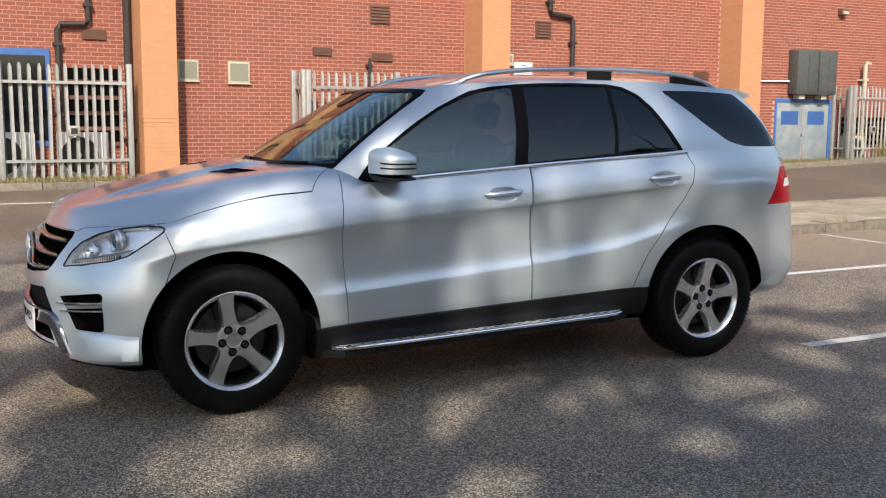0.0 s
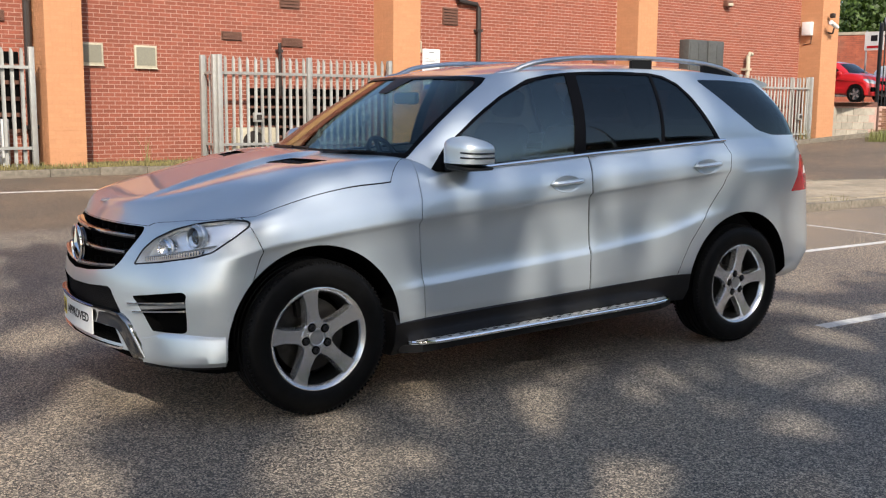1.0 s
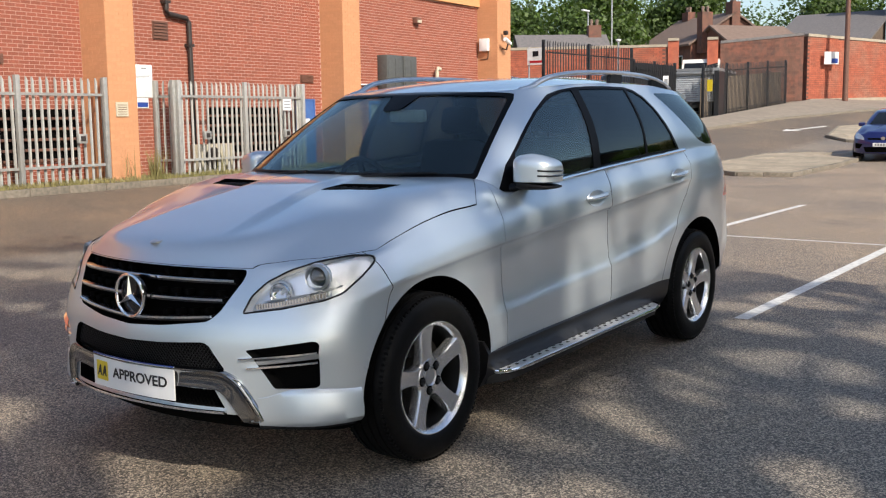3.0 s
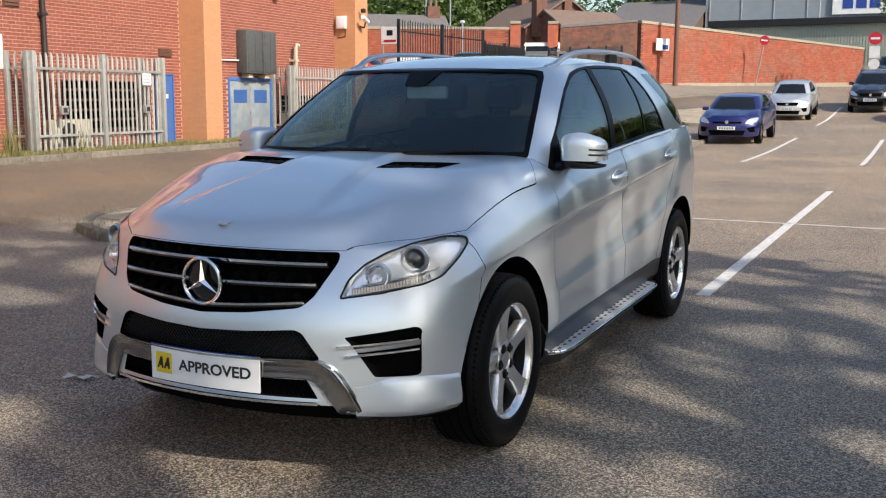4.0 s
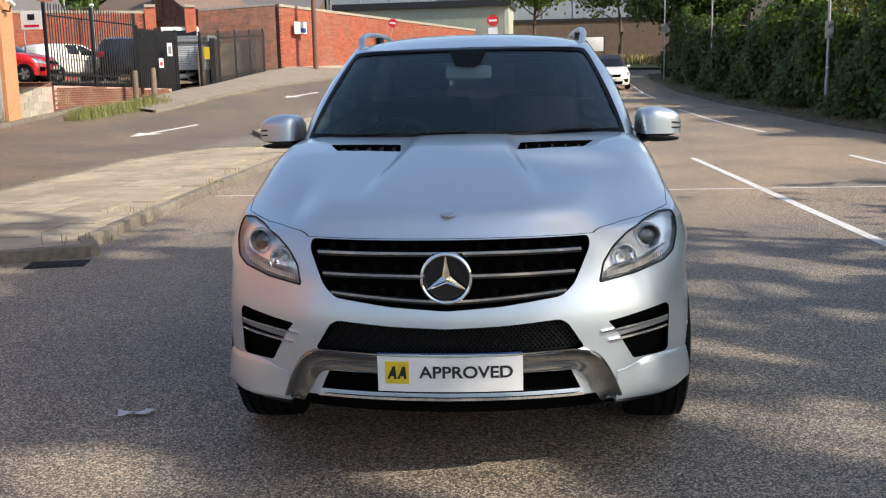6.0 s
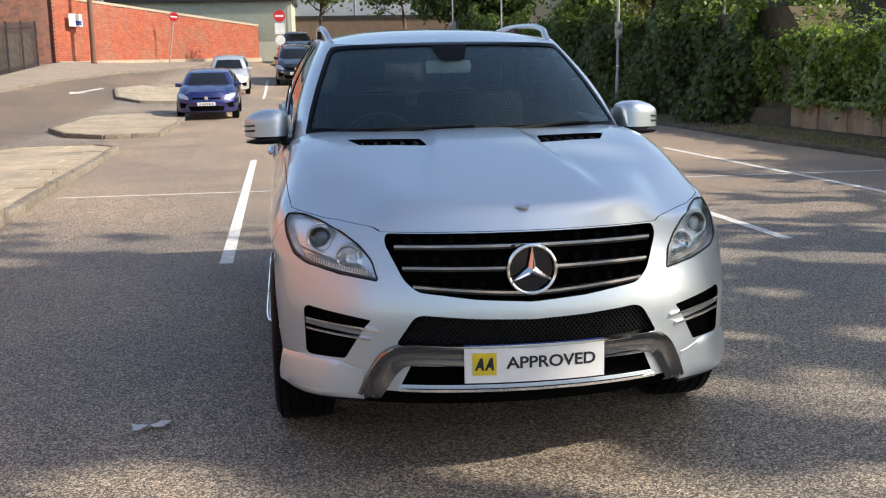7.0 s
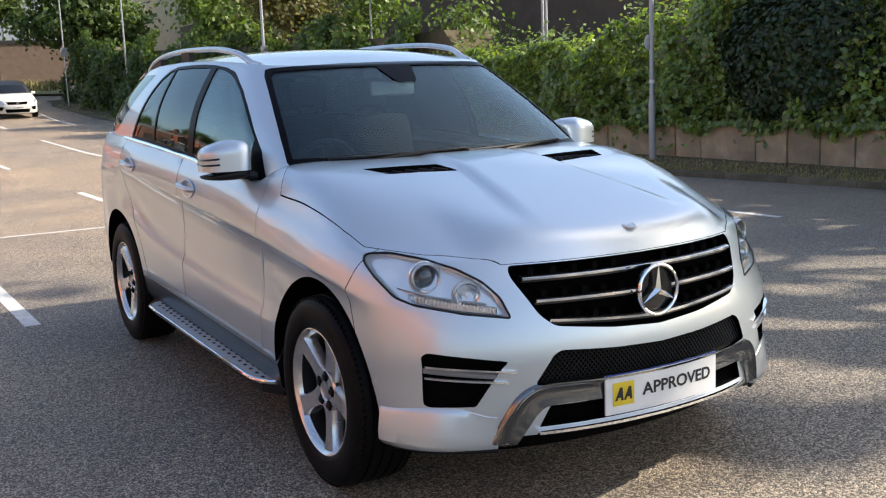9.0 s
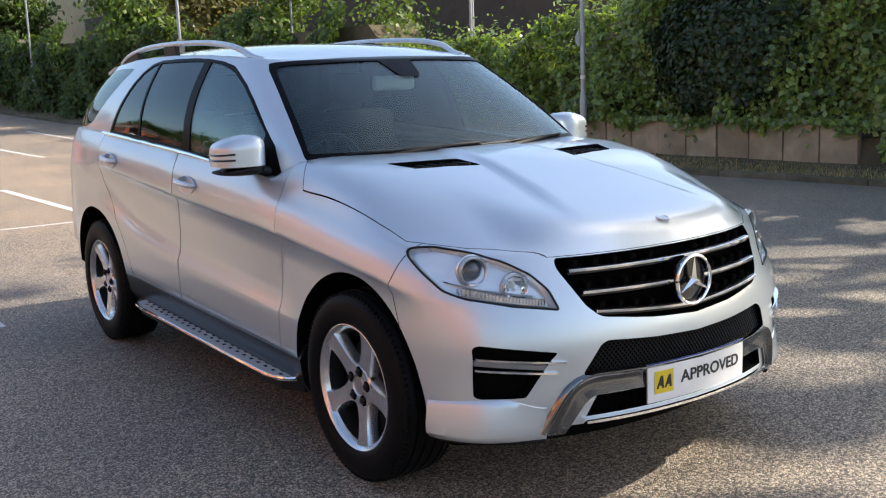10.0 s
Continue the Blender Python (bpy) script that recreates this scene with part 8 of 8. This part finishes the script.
def coursed(t, a, b, z0, z1, th, bl, bh, mat, joint, seed=1, piece="brick", limit=300, stuff=None):
    """Lays raised courses of bricks or blocks over one face of a wall (the face towards the lane)."""
    a, b = Vector(a), Vector(b)
    d = (b - a).normalized()
    nrm = Vector((d.y, -d.x))
    ang = math.atan2(d.y, d.x)
    L = (b - a).length
    z0 = z0 if isinstance(z0, tuple) else (z0, z0)
    z1 = z1 if isinstance(z1, tuple) else (z1, z1)
    me = bpy.data.meshes.new(piece)
    bx = box((-bl / 2 + joint / 2, -0.02, joint / 2), (bl / 2 - joint / 2, 0.012, bh - joint / 2))
    bx.to_mesh(me), bx.free()
    me.materials.append(mat)
    n = 0
    base = min(z0)
    vs, fs = [], []
    rows = int((max(z1) - base) / bh)
    corner = [v.co.copy() for v in me.vertices]
    faces = [tuple(p.vertices) for p in me.polygons]
    for j in range(rows):
        z = base + j * bh
        u = bl / 2 + (bl / 2 if j % 2 else 0)
        while u < L - bl / 2:
            f = u / L
            if z0[0] + (z0[1] - z0[0]) * f - 0.02 <= z and z + bh <= z1[0] + (z1[1] - z1[0]) * f + 0.02:
                p = a + d * u + nrm * (th / 2)
                m = Matrix.Translation((p.x, p.y, z)) @ Matrix.Rotation(ang, 4, "Z") @ Matrix.Rotation(math.pi, 4, "Z")
                if stuff is None and n < limit:
                    o = new(piece, me)
                    o.parent = t
                    o.matrix_basis = m
                else:
                    k = len(vs)
                    vs += [tuple(m @ c) for c in corner]
                    fs += [tuple(k + i for i in q) for q in faces]
                n += 1
            u += bl
    if vs:
        o = link(piece + "_courses", bm_mesh(vs, fs), stuff or mat, t)
        tagged(o, kind="stuff")


terrace = thing("yard_terrace", "raised asphalt yard behind a retaining wall", "yard", kind="structure")
bm = bmesh.new()
bm.faces.new([bm.verts.new(p) for p in ((-14.6, 24.6, 1.62), (-14.9, 28.0, 1.62), (-13.1, 33.2, 1.45), (-13.4, 48, 1.75), (-40, 60, 1.9), (-40, 24.6, 1.7))])
part("yard_surface", bm, ASPHALT, terrace, smooth=None)
t = wall_between("wall_block", "concrete block retaining wall below a yard", (-15.3, 24.1), (-14.85, 26.4), 0.3, 1.50, 0.22, MORTAR)
coursed(t, (-15.3, 24.1), (-14.85, 26.4), 0.33, 1.5, 0.22, 0.45, 0.225, BLOCK, 0.012, piece="block")
wall_between("wall_block_cap", "rusty capping rail of a retaining wall", (-15.3, 24.1), (-14.85, 26.4), 1.505, 1.64, 0.26, SOOT_BRICK)
t = wall_between("wall_yard", "low red brick wall under a black fence", (-14.8, 26.45), (-13.05, 32.6), (0.38, 0.95), (1.52, 1.30), 0.24, MORTAR)
coursed(t, (-14.8, 26.45), (-13.05, 32.6), (0.4, 0.95), (1.52, 1.30), 0.24, 0.225, 0.075, YARD_BRICK, 0.010, limit=280)
for x, y in ((-13.55, 29.6), (-13.25, 30.6)):
    bo = thing("bollard", "short weathered timber bollard", "bollard", Matrix.Translation((x + 0.35, y, ground_z(x, y) - 0.05)), group="timber bollards")
    part("bollard_post", lathe([(0.10, 0), (0.10, 1.05), (0.08, 1.12), (0, 1.13)], 12), WOOD, bo)

FOOTPATH = material("footpath_concrete", (0.28, 0.235, 0.185), (0.20, 0.168, 0.135), scale=4, rough=0.9, bump=0.3, bscale=40, stain=(0.20, 0.17, 0.135), sscale=0.8)
inner = [(-13.0, 27.6), (-12.75, 30.0), (-12.65, 33.0), (-12.45, 36.5), (-12.45, 42.0), (-12.3, 47.0), (-11.6, 50.6), (-6.6, 57.6)]
outer = [(-11.35, 26.2), (-11.05, 29.0), (-10.9, 33.0), (-10.7, 36.5), (-10.35, 40.0), (-9.7, 43.0), (-8.9, 47.0), (-4.9, 56.4)]
fp, rows = bmesh.new(), []
for u, v in zip(spline(inner, 40), spline(outer, 40)):
    rows.append([fp.verts.new((u[0] + (v[0] - u[0]) * k, u[1] + (v[1] - u[1]) * k, ground_z(u[0] + (v[0] - u[0]) * k, u[1] + (v[1] - u[1]) * k) + 0.085)) for k in (0, 0.33, 0.67, 1)])
for a, b in zip(rows, rows[1:]):
    for k in range(3):
        fp.faces.new((a[k], b[k], b[k + 1], a[k + 1]))
bmesh.ops.recalc_face_normals(fp, faces=fp.faces)
tagged(part("pavement_yard", fp, FOOTPATH), "worn concrete footpath below a yard fence", "pavement", kind="structure")
kerb_run([tuple(p) for p in spline(outer, 14)], "footpath_kerb", "low concrete kerb of a footpath", w=0.12, h=0.09, length=0.9)
BPALE = pale_mesh(2.6, 0.05, BLACKSTEEL)
BPALE2 = pale_mesh(2.3, 0.05, BLACKSTEEL)
palisade("black_palisade", "tall black steel palisade fence on a low brick wall", (-14.8, 26.5), (-13.55, 30.9), (1.54, 1.40), 2.6, BPALE, BLACKSTEEL, pitch=0.13, posts=1.9, rails=(0.35, 2.2))
palisade("black_gate", "black steel sheeted yard gate", (-13.5, 31.0), (-12.85, 33.3), (1.28, 1.2), 2.3, BPALE2, BLACKSTEEL, pitch=0.115, posts=1.15, rails=(0.3, 2.0))
wall_between("gate_sheet", "black sheet steel on a yard gate", (-13.62, 31.05), (-12.97, 33.28), (1.25, 1.15), (3.5, 3.42), 0.02, BLACKSTEEL, category="gate", kind="")
for (x, y, z, w, h, m1, lb) in ((-12.92, 32.2, 2.75, 0.30, 0.48, WHITE, "white notice on a black gate"), (-13.08, 31.65, 2.25, 0.26, 0.34, RED_INK, "red and white notice on a black gate")):
    s_ = thing("gate_notice", lb, "sign", Matrix.Translation((x + 0.12, y, z)) @ Matrix.Rotation(radians(74), 4, "Z"))
    part("board", box((-w / 2, -0.03, -h / 2), (w / 2, -0.015, h / 2)), WHITE, s_)
    part("print_block", box((-w / 2 + 0.05, -0.036, -h / 2 + 0.08), (w / 2 - 0.05, -0.03, h / 2 - 0.12)), m1 if m1 != WHITE else LAMP_GREY, s_)
# roller shutter unit
su = thing("shutter_unit", "grey roller shutter lock-up with a car under it", "garage")
SU = Matrix.Translation((-14.2, 36.6, 1.25)) @ Matrix.Rotation(radians(12), 4, "Z")
part("side_wall", box((-1.75, 0, 0), (-1.55, 5, 2.08), SU), BLACKSTEEL, su)
part("side_wall", box((1.55, 0, 0), (1.75, 5, 2.08), SU), BLACKSTEEL, su)
part("lock_up_roof", box((-1.75, 0, 2.08), (1.75, 5, 2.2), SU), LAMP_GREY, su)
part("back_panel", box((-1.55, 4.8, 0), (1.55, 5, 2.08), SU), VOID, su)
for k in range(13):
    part("shutter_slat", box((-1.55, 0.12, 0.80 + k * 0.09), (1.55, 0.15, 0.80 + k * 0.09 + 0.078), SU, 0.012), SHUTTER, su)
part("shutter_case", box((-1.54, 0.0, 1.94), (1.54, 0.4, 2.07), SU, 0.02), LAMP_GREY, su)
far_car("grey car parked under a roller shutter", SU @ Matrix.Translation((0, 2.6, 0.02)), 4.4, 1.85, 1.5, SILVERCAR)
# right-hand boards of the yard
palisade("black_palisade", "black steel palisade backed by weathered boards", (-12.75, 36.0), (-12.9, 47.2), (1.25, 1.85), 2.3, BPALE2, BLACKSTEEL, pitch=0.17, posts=2.8, rails=(0.3, 2.0))
bdw = thing("board_fence", "weathered timber boards behind a black fence", "fence")
for k in range(60):
    y = 36.2 + k * 0.18
    o = part("board", box((-0.012, 0, 0), (0.012, 0.165, 1.75)), WOOD, bdw)
    o.matrix_basis = Matrix.Translation((-12.98 - 0.013 * (y - 36), y, 1.25 + 0.054 * (y - 36)))
ys = thing("yard_sign", "yellow notice on a fence post", "sign", Matrix.Translation((-12.62, 36.3, 2.7)))
part("board", box((-0.11, -0.02, -0.24), (0.11, 0, 0.24)), YELLOW, ys)

# cars in the yard
far_car("bright red small hatchback parked on a raised yard", Matrix.Translation((-16.9, 27.3, 1.62)) @ Matrix.Rotation(radians(92), 4, "Z"), 3.85, 1.66, 1.43, REDCAR, wheel_r=0.30)
far_car("white hatchback parked in a yard", Matrix.Translation((-16.6, 32.2, 1.62)) @ Matrix.Rotation(radians(150), 4, "Z"), 3.9, 1.7, 1.45, WHITECAR, wheel_r=0.30)
far_car("black off-roader parked behind a black fence", Matrix.Translation((-15.0, 33.6, 1.60)) @ Matrix.Rotation(radians(195), 4, "Z"), 4.6, 1.85, 1.68, BLACKCAR, wheel_r=0.35)
ps = thing("yard_sign", "white parking notice with red print on a pole", "sign", Matrix.Translation((-16.1, 27.6, 1.62)))
part("pole", tube([(0, 0, 0), (0, 0, 2.4)], 0.03, 8), POST, ps)
part("board", box((-0.05, -0.04, 1.75), (0.66, -0.02, 2.35)), WHITE, ps)
part("print_bar", box((0.05, -0.045, 1.82), (0.56, -0.04, 1.90)), RED_INK, ps)
part("print_block", box((0.18, -0.045, 2.05), (0.42, -0.04, 2.24)), INK, ps)

# walls behind the yard
t = wall_between("wall_yard_back", "old red brick wall behind a yard", (-33, 39.0), (-18.6, 45.6), 1.6, (5.05, 5.0), 0.35, SOOT_BRICK, cope=STONE)
coursed(t, (-33, 39.0), (-18.6, 45.6), 1.6, (5.05, 5.0), 0.35, 0.30, 0.10, OLD_BRICK, 0.012, stuff=OLD_BRICK)
t = wall_between("wall_yard_pier", "red brick gate pier", (-18.55, 45.6), (-18.05, 45.8), 1.6, 5.3, 0.5, OLD_BRICK, cope=STONE)
t = wall_between("wall_yard_pier", "red brick gate pier", (-16.75, 46.4), (-16.25, 46.6), 1.6, 5.3, 0.5, OLD_BRICK, cope=STONE)
t = wall_between("wall_old_shed", "sooty brick wall of an old shed", (-16.2, 46.6), (-12.9, 49.6), 1.6, (5.1, 5.5), 0.35, SOOT_BRICK, cope=SLATE)
coursed(t, (-16.2, 46.6), (-12.9, 49.6), 1.6, (5.1, 5.5), 0.35, 0.45, 0.15, SOOT_BRICK, 0.012, stuff=SOOT_BRICK)
t = wall_between("wall_lane", "long sunlit red brick wall along the lane", (-12.8, 49.7), (-3.08, 70.0), (1.6, 1.9), (5.45, 4.73), 0.4, SOOT_BRICK, cope=STONE)
coursed(t, (-12.8, 49.7), (-3.08, 70.0), (1.6, 1.9), (5.45, 4.73), 0.4, 0.30, 0.10, OLD_BRICK, 0.012, stuff=OLD_BRICK)
wall_between("wall_plinth", "rubble stone plinth of a brick wall", (-12.50, 49.6), (-2.85, 69.7), (1.5, 1.9), (2.25, 2.55), 0.25, STONE)
ns = thing("wall_sign", "white notice on a red brick wall", "sign", Matrix.Translation((-11.75, 50.75, 4.35)) @ Matrix.Rotation(radians(55), 4, "Z"))
part("board", box((-0.45, -0.06, -0.32), (0.45, -0.03, 0.32)), WHITE, ns)
part("print_block", box((0.0, -0.065, -0.26), (0.4, -0.06, -0.02)), BLUE_INK, ns)
pv = thing("van", "white van nose between two brick piers", "van", Matrix.Translation((-17.2, 47.2, 1.9)) @ Matrix.Rotation(radians(12), 4, "Z"))
vb = prism([(-2.4, 0.4), (-2.3, 1.2), (-1.5, 1.5), (-0.9, 2.45), (2.4, 2.5), (2.4, 0.4)], "x", -0.95, 0.95)
part("body", to_bm(vb), WHITECAR, pv, smooth=20)
part("windscreen", to_bm(prism([(-1.53, 1.53), (-0.95, 2.36), (-0.92, 2.34), (-1.49, 1.51)], "x", -0.85, 0.85)), CAR_GLASS, pv)
for wy in (-1.5, 1.5):
    for sx in (-1, 1):
        part("wheel", lathe([(0, 0), (0.34, 0), (0.34, 0.2), (0, 0.2)], 20, Matrix.Translation((sx * 0.85 - 0.1, wy, 0.34)) @ Matrix.Rotation(radians(90), 4, "Y")), RUBBER, pv)


# ---- houses and sheds beyond ----
def house(name, label, m, w, d, h, rise, wall, roof, chimneys=(), windows=()):
    t = thing(name, label, "house", m)
    part("wall", box((-w / 2, -d / 2, 0), (w / 2, d / 2, h)), wall, t)
    gab = prism([(-d / 2, h), (d / 2, h), (0, h + rise)], "x", -w / 2 + 0.01, w / 2 - 0.01)
    part("gable", to_bm(gab), wall, t, smooth=None)
    for s in (1, -1):
        sl = prism([(s * (d / 2 + 0.35), h - 0.25), (0, h + rise + 0.03), (0, h + rise + 0.18), (s * (d / 2 + 0.35), h - 0.10)], "x", -w / 2 - 0.3, w / 2 + 0.3)
        part("roof", to_bm(sl), roof, t, smooth=None)
    for cx, cy, ch in chimneys:
        c = part("chimney", box((cx - 0.45, cy - 0.35, h), (cx + 0.45, cy + 0.35, h + rise + ch)), SOOT_BRICK, t)
        for k in (-0.2, 0.2):
            part("chimney_pot", lathe([(0.11, 0), (0.13, 0.4), (0.09, 0.42)], 10, Matrix.Translation((cx + k, cy, h + rise + ch))), TILE_ROOF, c)
    for wx, wz, ww, wh in windows:
        f = part("window", box((wx - ww / 2, -d / 2 - 0.05, wz), (wx + ww / 2, -d / 2 + 0.02, wz + wh)), WHITE, t)
        part("pane", box((wx - ww / 2 + 0.07, -d / 2 - 0.07, wz + 0.07), (wx + ww / 2 - 0.07, -d / 2 - 0.05, wz + wh - 0.07)), CAR_GLASS, f)
    return t


house("house", "dark brick house with a brown roof and chimneys", pose(-28.0, 74.5, 1.9, 0, 0, -35), 7.5, 7.5, 5.0, 2.2, SOOT_BRICK, TILE_ROOF, ((-2.5, 0, 0.7), (3.6, 0, 0.9)), ((-2.5, 2.8, 1.0, 1.3), (2.2, 2.8, 1.0, 1.3)))
house("house", "sooty brick house gable with a tall chimney", pose(-23.6, 71.5, 1.9, 0, 0, 55), 6, 7, 4.2, 1.8, SOOT_BRICK, TILE_ROOF, ((-3.0, 1.0, 1.2),), ((0, 2.6, 1.0, 1.3),))
house("cottage", "cream rendered cottage gable", pose(-33, 60, 1.9, 0, 0, 40), 6, 5, 3.6, 1.6, CREAM_WALL, SLATE, ((2.4, 0, 0.8),), ((0.5, 2.3, 0.7, 0.9),))
house("shed_hall", "low grey-roofed hall behind a wall", pose(-18.4, 78.2, 2.2, 0, 0, 0), 6.5, 12, 4.6, 2.2, BROWN_BRICK, SLATE)
gs = thing("green_shed", "pale green corrugated shed behind a brick wall", "shed")
GM = Matrix.Translation((-5.5, 70.5, 2.3)) @ Matrix.Rotation(radians(-3), 4, "Z")
part("shed_wall", box((-7.5, 0, 0), (5.0, 8, 4.2), GM), CLAD_GREEN, gs)
for k in range(62):
    part("rib", box((-7.5 + 0.2 * k, -0.05, 1.5), (-7.42 + 0.2 * k, 0.0, 4.1), GM), CLAD_GREEN, gs)
part("shed_roof", box((-8.0, -0.4, 4.2), (5.2, 8.5, 4.65), GM), BLACKSTEEL, gs)
wh = thing("warehouse", "grey clad warehouse on a brown brick base", "warehouse")
part("brick_base", box((-6, 76, 1.5), (60, 100, 5.6)), BROWN_BRICK, wh)
part("cladding", box((-15, 76.6, 3.0), (60, 100.5, 12.0)), CLAD, wh)
part("eaves", box((-15.6, 76.0, 12.0), (61, 101, 12.4)), SHUTTER, wh)
part("base_band", box((-6, 75.9, 5.5), (60, 76.0, 5.75)), BLACKSTEEL, wh)
for k in range(22):
    part("cladding_seam", box((-14.7 + k * 2.4, 76.54, 5.8), (-14.64 + k * 2.4, 76.6, 12.0)), SHUTTER, wh)
sg = thing("warehouse_sign", "long white fascia sign with dark plain bars", "sign", Matrix.Translation((-1.3, 76.45, 8.35)))
part("board", box((-4.4, -0.06, -0.75), (4.4, 0, 0.75)), WHITE, sg)
for k, (w, g) in enumerate(((0.8, 0), (0.8, 0), (0.8, 0), (0.35, 1), (0.8, 0), (0.8, 0), (0.6, 0), (0.6, 0))):
    x = -3.7 + 0.92 * k
    part("plain_bar", box((x, -0.08, -0.35 if not g else -0.06), (x + w * 0.9, -0.06, 0.35 if not g else 0.06)), BLUE_INK, sg)
ob_ = thing("brown_building", "brown brick works building behind the hedge", "building")
part("wall", box((15.5, 12, 0), (16, 70, 5.6)), BROWN_BRICK, ob_)
part("wall", box((16, 12, 0), (30, 12.4, 5.6)), BROWN_BRICK, ob_)
part("roof", box((15.2, 11.8, 5.6), (30, 70, 5.9)), CLAD, ob_)
cwh = thing("white_building", "cream clad building beyond the trees", "building")
part("wall", box((14.5, 44, 1), (26, 60, 8.0)), CREAM_WALL, cwh)
part("opening", box((14.44, 47.2, 3.4), (14.5, 50.6, 5.0)), BLACKSTEEL, cwh)
part("opening", box((15.5, 43.9, 2.5), (19, 44, 4.6)), BLACKSTEEL, cwh)

# signs along the lane
for x, y, h, tilt, rd in ((-1.26, 54.7, 2.66, 0, 0.33), (-7.85, 57.5, 2.72, 9, 0.27)):
    s_ = thing("no_entry_sign", "round red no entry sign on a grey pole", "road sign", Matrix.Translation((x, y, ground_z(x, y))) @ Matrix.Rotation(radians(tilt), 4, "Y"), group="no entry signs")
    part("pole", tube([(0, 0, -0.1), (0, 0, h + 0.3)], 0.038, 8), POST, s_)
    d_ = part("disc", lathe([(0, 0), (rd, 0), (rd, 0.015), (0, 0.015)], 28, Matrix.Translation((0, -0.05, h)) @ Matrix.Rotation(radians(90), 4, "X")), RED_INK, s_)
    part("white_bar", box((-rd * 0.7, -0.072, h - rd * 0.16), (rd * 0.7, -0.064, h + rd * 0.16)), WHITE, d_)
    if tilt == 0:
        part("plate", box((-0.27, -0.06, h - 1.02), (0.27, -0.045, h - 0.40)), WHITE, s_)
        part("round_plate", lathe([(0, 0), (0.28, 0), (0.28, 0.01), (0, 0.01)], 24, Matrix.Translation((0, -0.05, h - 1.35)) @ Matrix.Rotation(radians(90), 4, "X")), WHITE, s_)
tp = thing("telegraph_pole", "tall brown timber telegraph pole", "pole", Matrix.Translation((-10.9, 50.5, 1.6)))
part("shaft", lathe([(0.15, -0.3), (0.13, 4), (0.10, 9.5), (0, 9.5)], 14), BROWN, tp)
for x, y, z, h in ((-34, 66, 1.9, 7.5), (-30, 62, 1.9, 8.5), (-20.5, 43.8, 1.7, 3.6), (-6.2, 73, 2.3, 7)):
    s_ = thing("street_lamp", "slim grey street lamp", "street lamp", Matrix.Translation((x, y, z)), group="far street lamps")
    part("pole", tube([(0, 0, 0), (0, 0, h)], [0.08, 0.05], 8), POST, s_)
    part("lantern", box((-0.1, -0.9 if h > 5 else -0.12, h), (0.1, 0.1, h + 0.12), bevel=0.03), WHITE, s_)
    if h > 5:
        part("arm", tube([(0, 0, h - 0.05), (0, -0.8, h + 0.05)], 0.03, 6), POST, s_)
isl = thing("grass_island", "dry grass strip below a warehouse wall", "verge", kind="structure")
bm = bmesh.new()
bm.faces.new([bm.verts.new((x, y, ground_z(x, y) + 0.10)) for x, y in ((-1.8, 53.0), (9, 50.5), (9, 57.5), (-1.5, 57.5))])
bmesh.ops.subdivide_edges(bm, edges=bm.edges, cuts=8, use_grid_fill=True)
for v in bm.verts:
    v.co.z = ground_z(v.co.x, v.co.y) + 0.10
part("grass_sheet", bm, GRASS, isl)
spots = [(rg.uniform(-1.6, 9), rg.uniform(52.5, 57), 0) for _ in range(2500)]
blades("island_grass", "long dry grass on a strip", [(x, y, ground_z(x, y) + 0.08) for x, y, _ in spots], GRASS, 0.15, 0.5, 0.03, 17)
mc = thing("flatbed_trailer", "white framed load board by the wall", "trailer", Matrix.Translation((5.1, 63.0, ground_z(5.1, 63.0))))
part("frame", box((-0.65, -0.06, 0.75), (0.65, 0.06, 1.65), bevel=0.02), WHITE, mc)
part("frame_leg", box((-0.72, -0.05, 0), (-0.65, 0.05, 1.75)), BLACKSTEEL, mc)
part("frame_leg", box((0.65, -0.05, 0), (0.72, 0.05, 1.75)), BLACKSTEEL, mc)

# woods behind the houses
wd = []
rw_ = random.Random(77)
lumps = []
for _ in range(95):
    x = rw_.uniform(-95, 2)
    y = 92 + rw_.uniform(0, 25) - 0.25 * x
    lumps.append((x, y, rw_.uniform(3.5, 6.5), rw_.uniform(7.0, 14.5)))
for _ in range(14):
    lumps.append((rw_.uniform(-46, -36), rw_.uniform(70, 84), rw_.uniform(2.5, 4.5), rw_.uniform(6, 12)))
for cx, cy, rad, hh in lumps:
    for _ in range(1500):
        v = Vector((rw_.gauss(0, 1), rw_.gauss(0, 1), rw_.gauss(0, 1))).normalized()
        k = rw_.uniform(0.75, 1.05)
        wd.append(((cx + v.x * rad * k, cy + v.y * rad * k, 1.5 + hh * 0.5 + v.z * hh * 0.58 * k), tuple(v)))
leaves("far_woods", "dark green wooded hillside behind the houses", "woods", wd, DARKLEAF, 0.34, 51, up=0.3)
for i, (x, y, h) in enumerate(((-40, 80, 13), (-33, 84, 14.5), (-48, 76, 12), (-21, 86, 12))):
    tree("tree", "large dark tree behind the houses", x, y, h, 2.5, 4.2, 12000, DARKLEAF, 0.32, 60 + i, "trees behind the houses", clump=0.8, base=1.5)
spots = []
YARD_GRASS = material("rank_grass", (0.15, 0.19, 0.05), (0.21, 0.20, 0.075), scale=1.5, rough=0.8, island=0.35)
for _ in range(5200):
    y = rw_.uniform(23.4, 29.0)
    x = -13.05 + 0.12 * (y - 24) + abs(rw_.gauss(0, 0.35))
    spots.append((x, y, ground_z(x, y) + 0.0))
blades("yard_grass", "rank green grass at the foot of a yard wall", spots, YARD_GRASS, 0.06, 0.42, 0.006, 23)
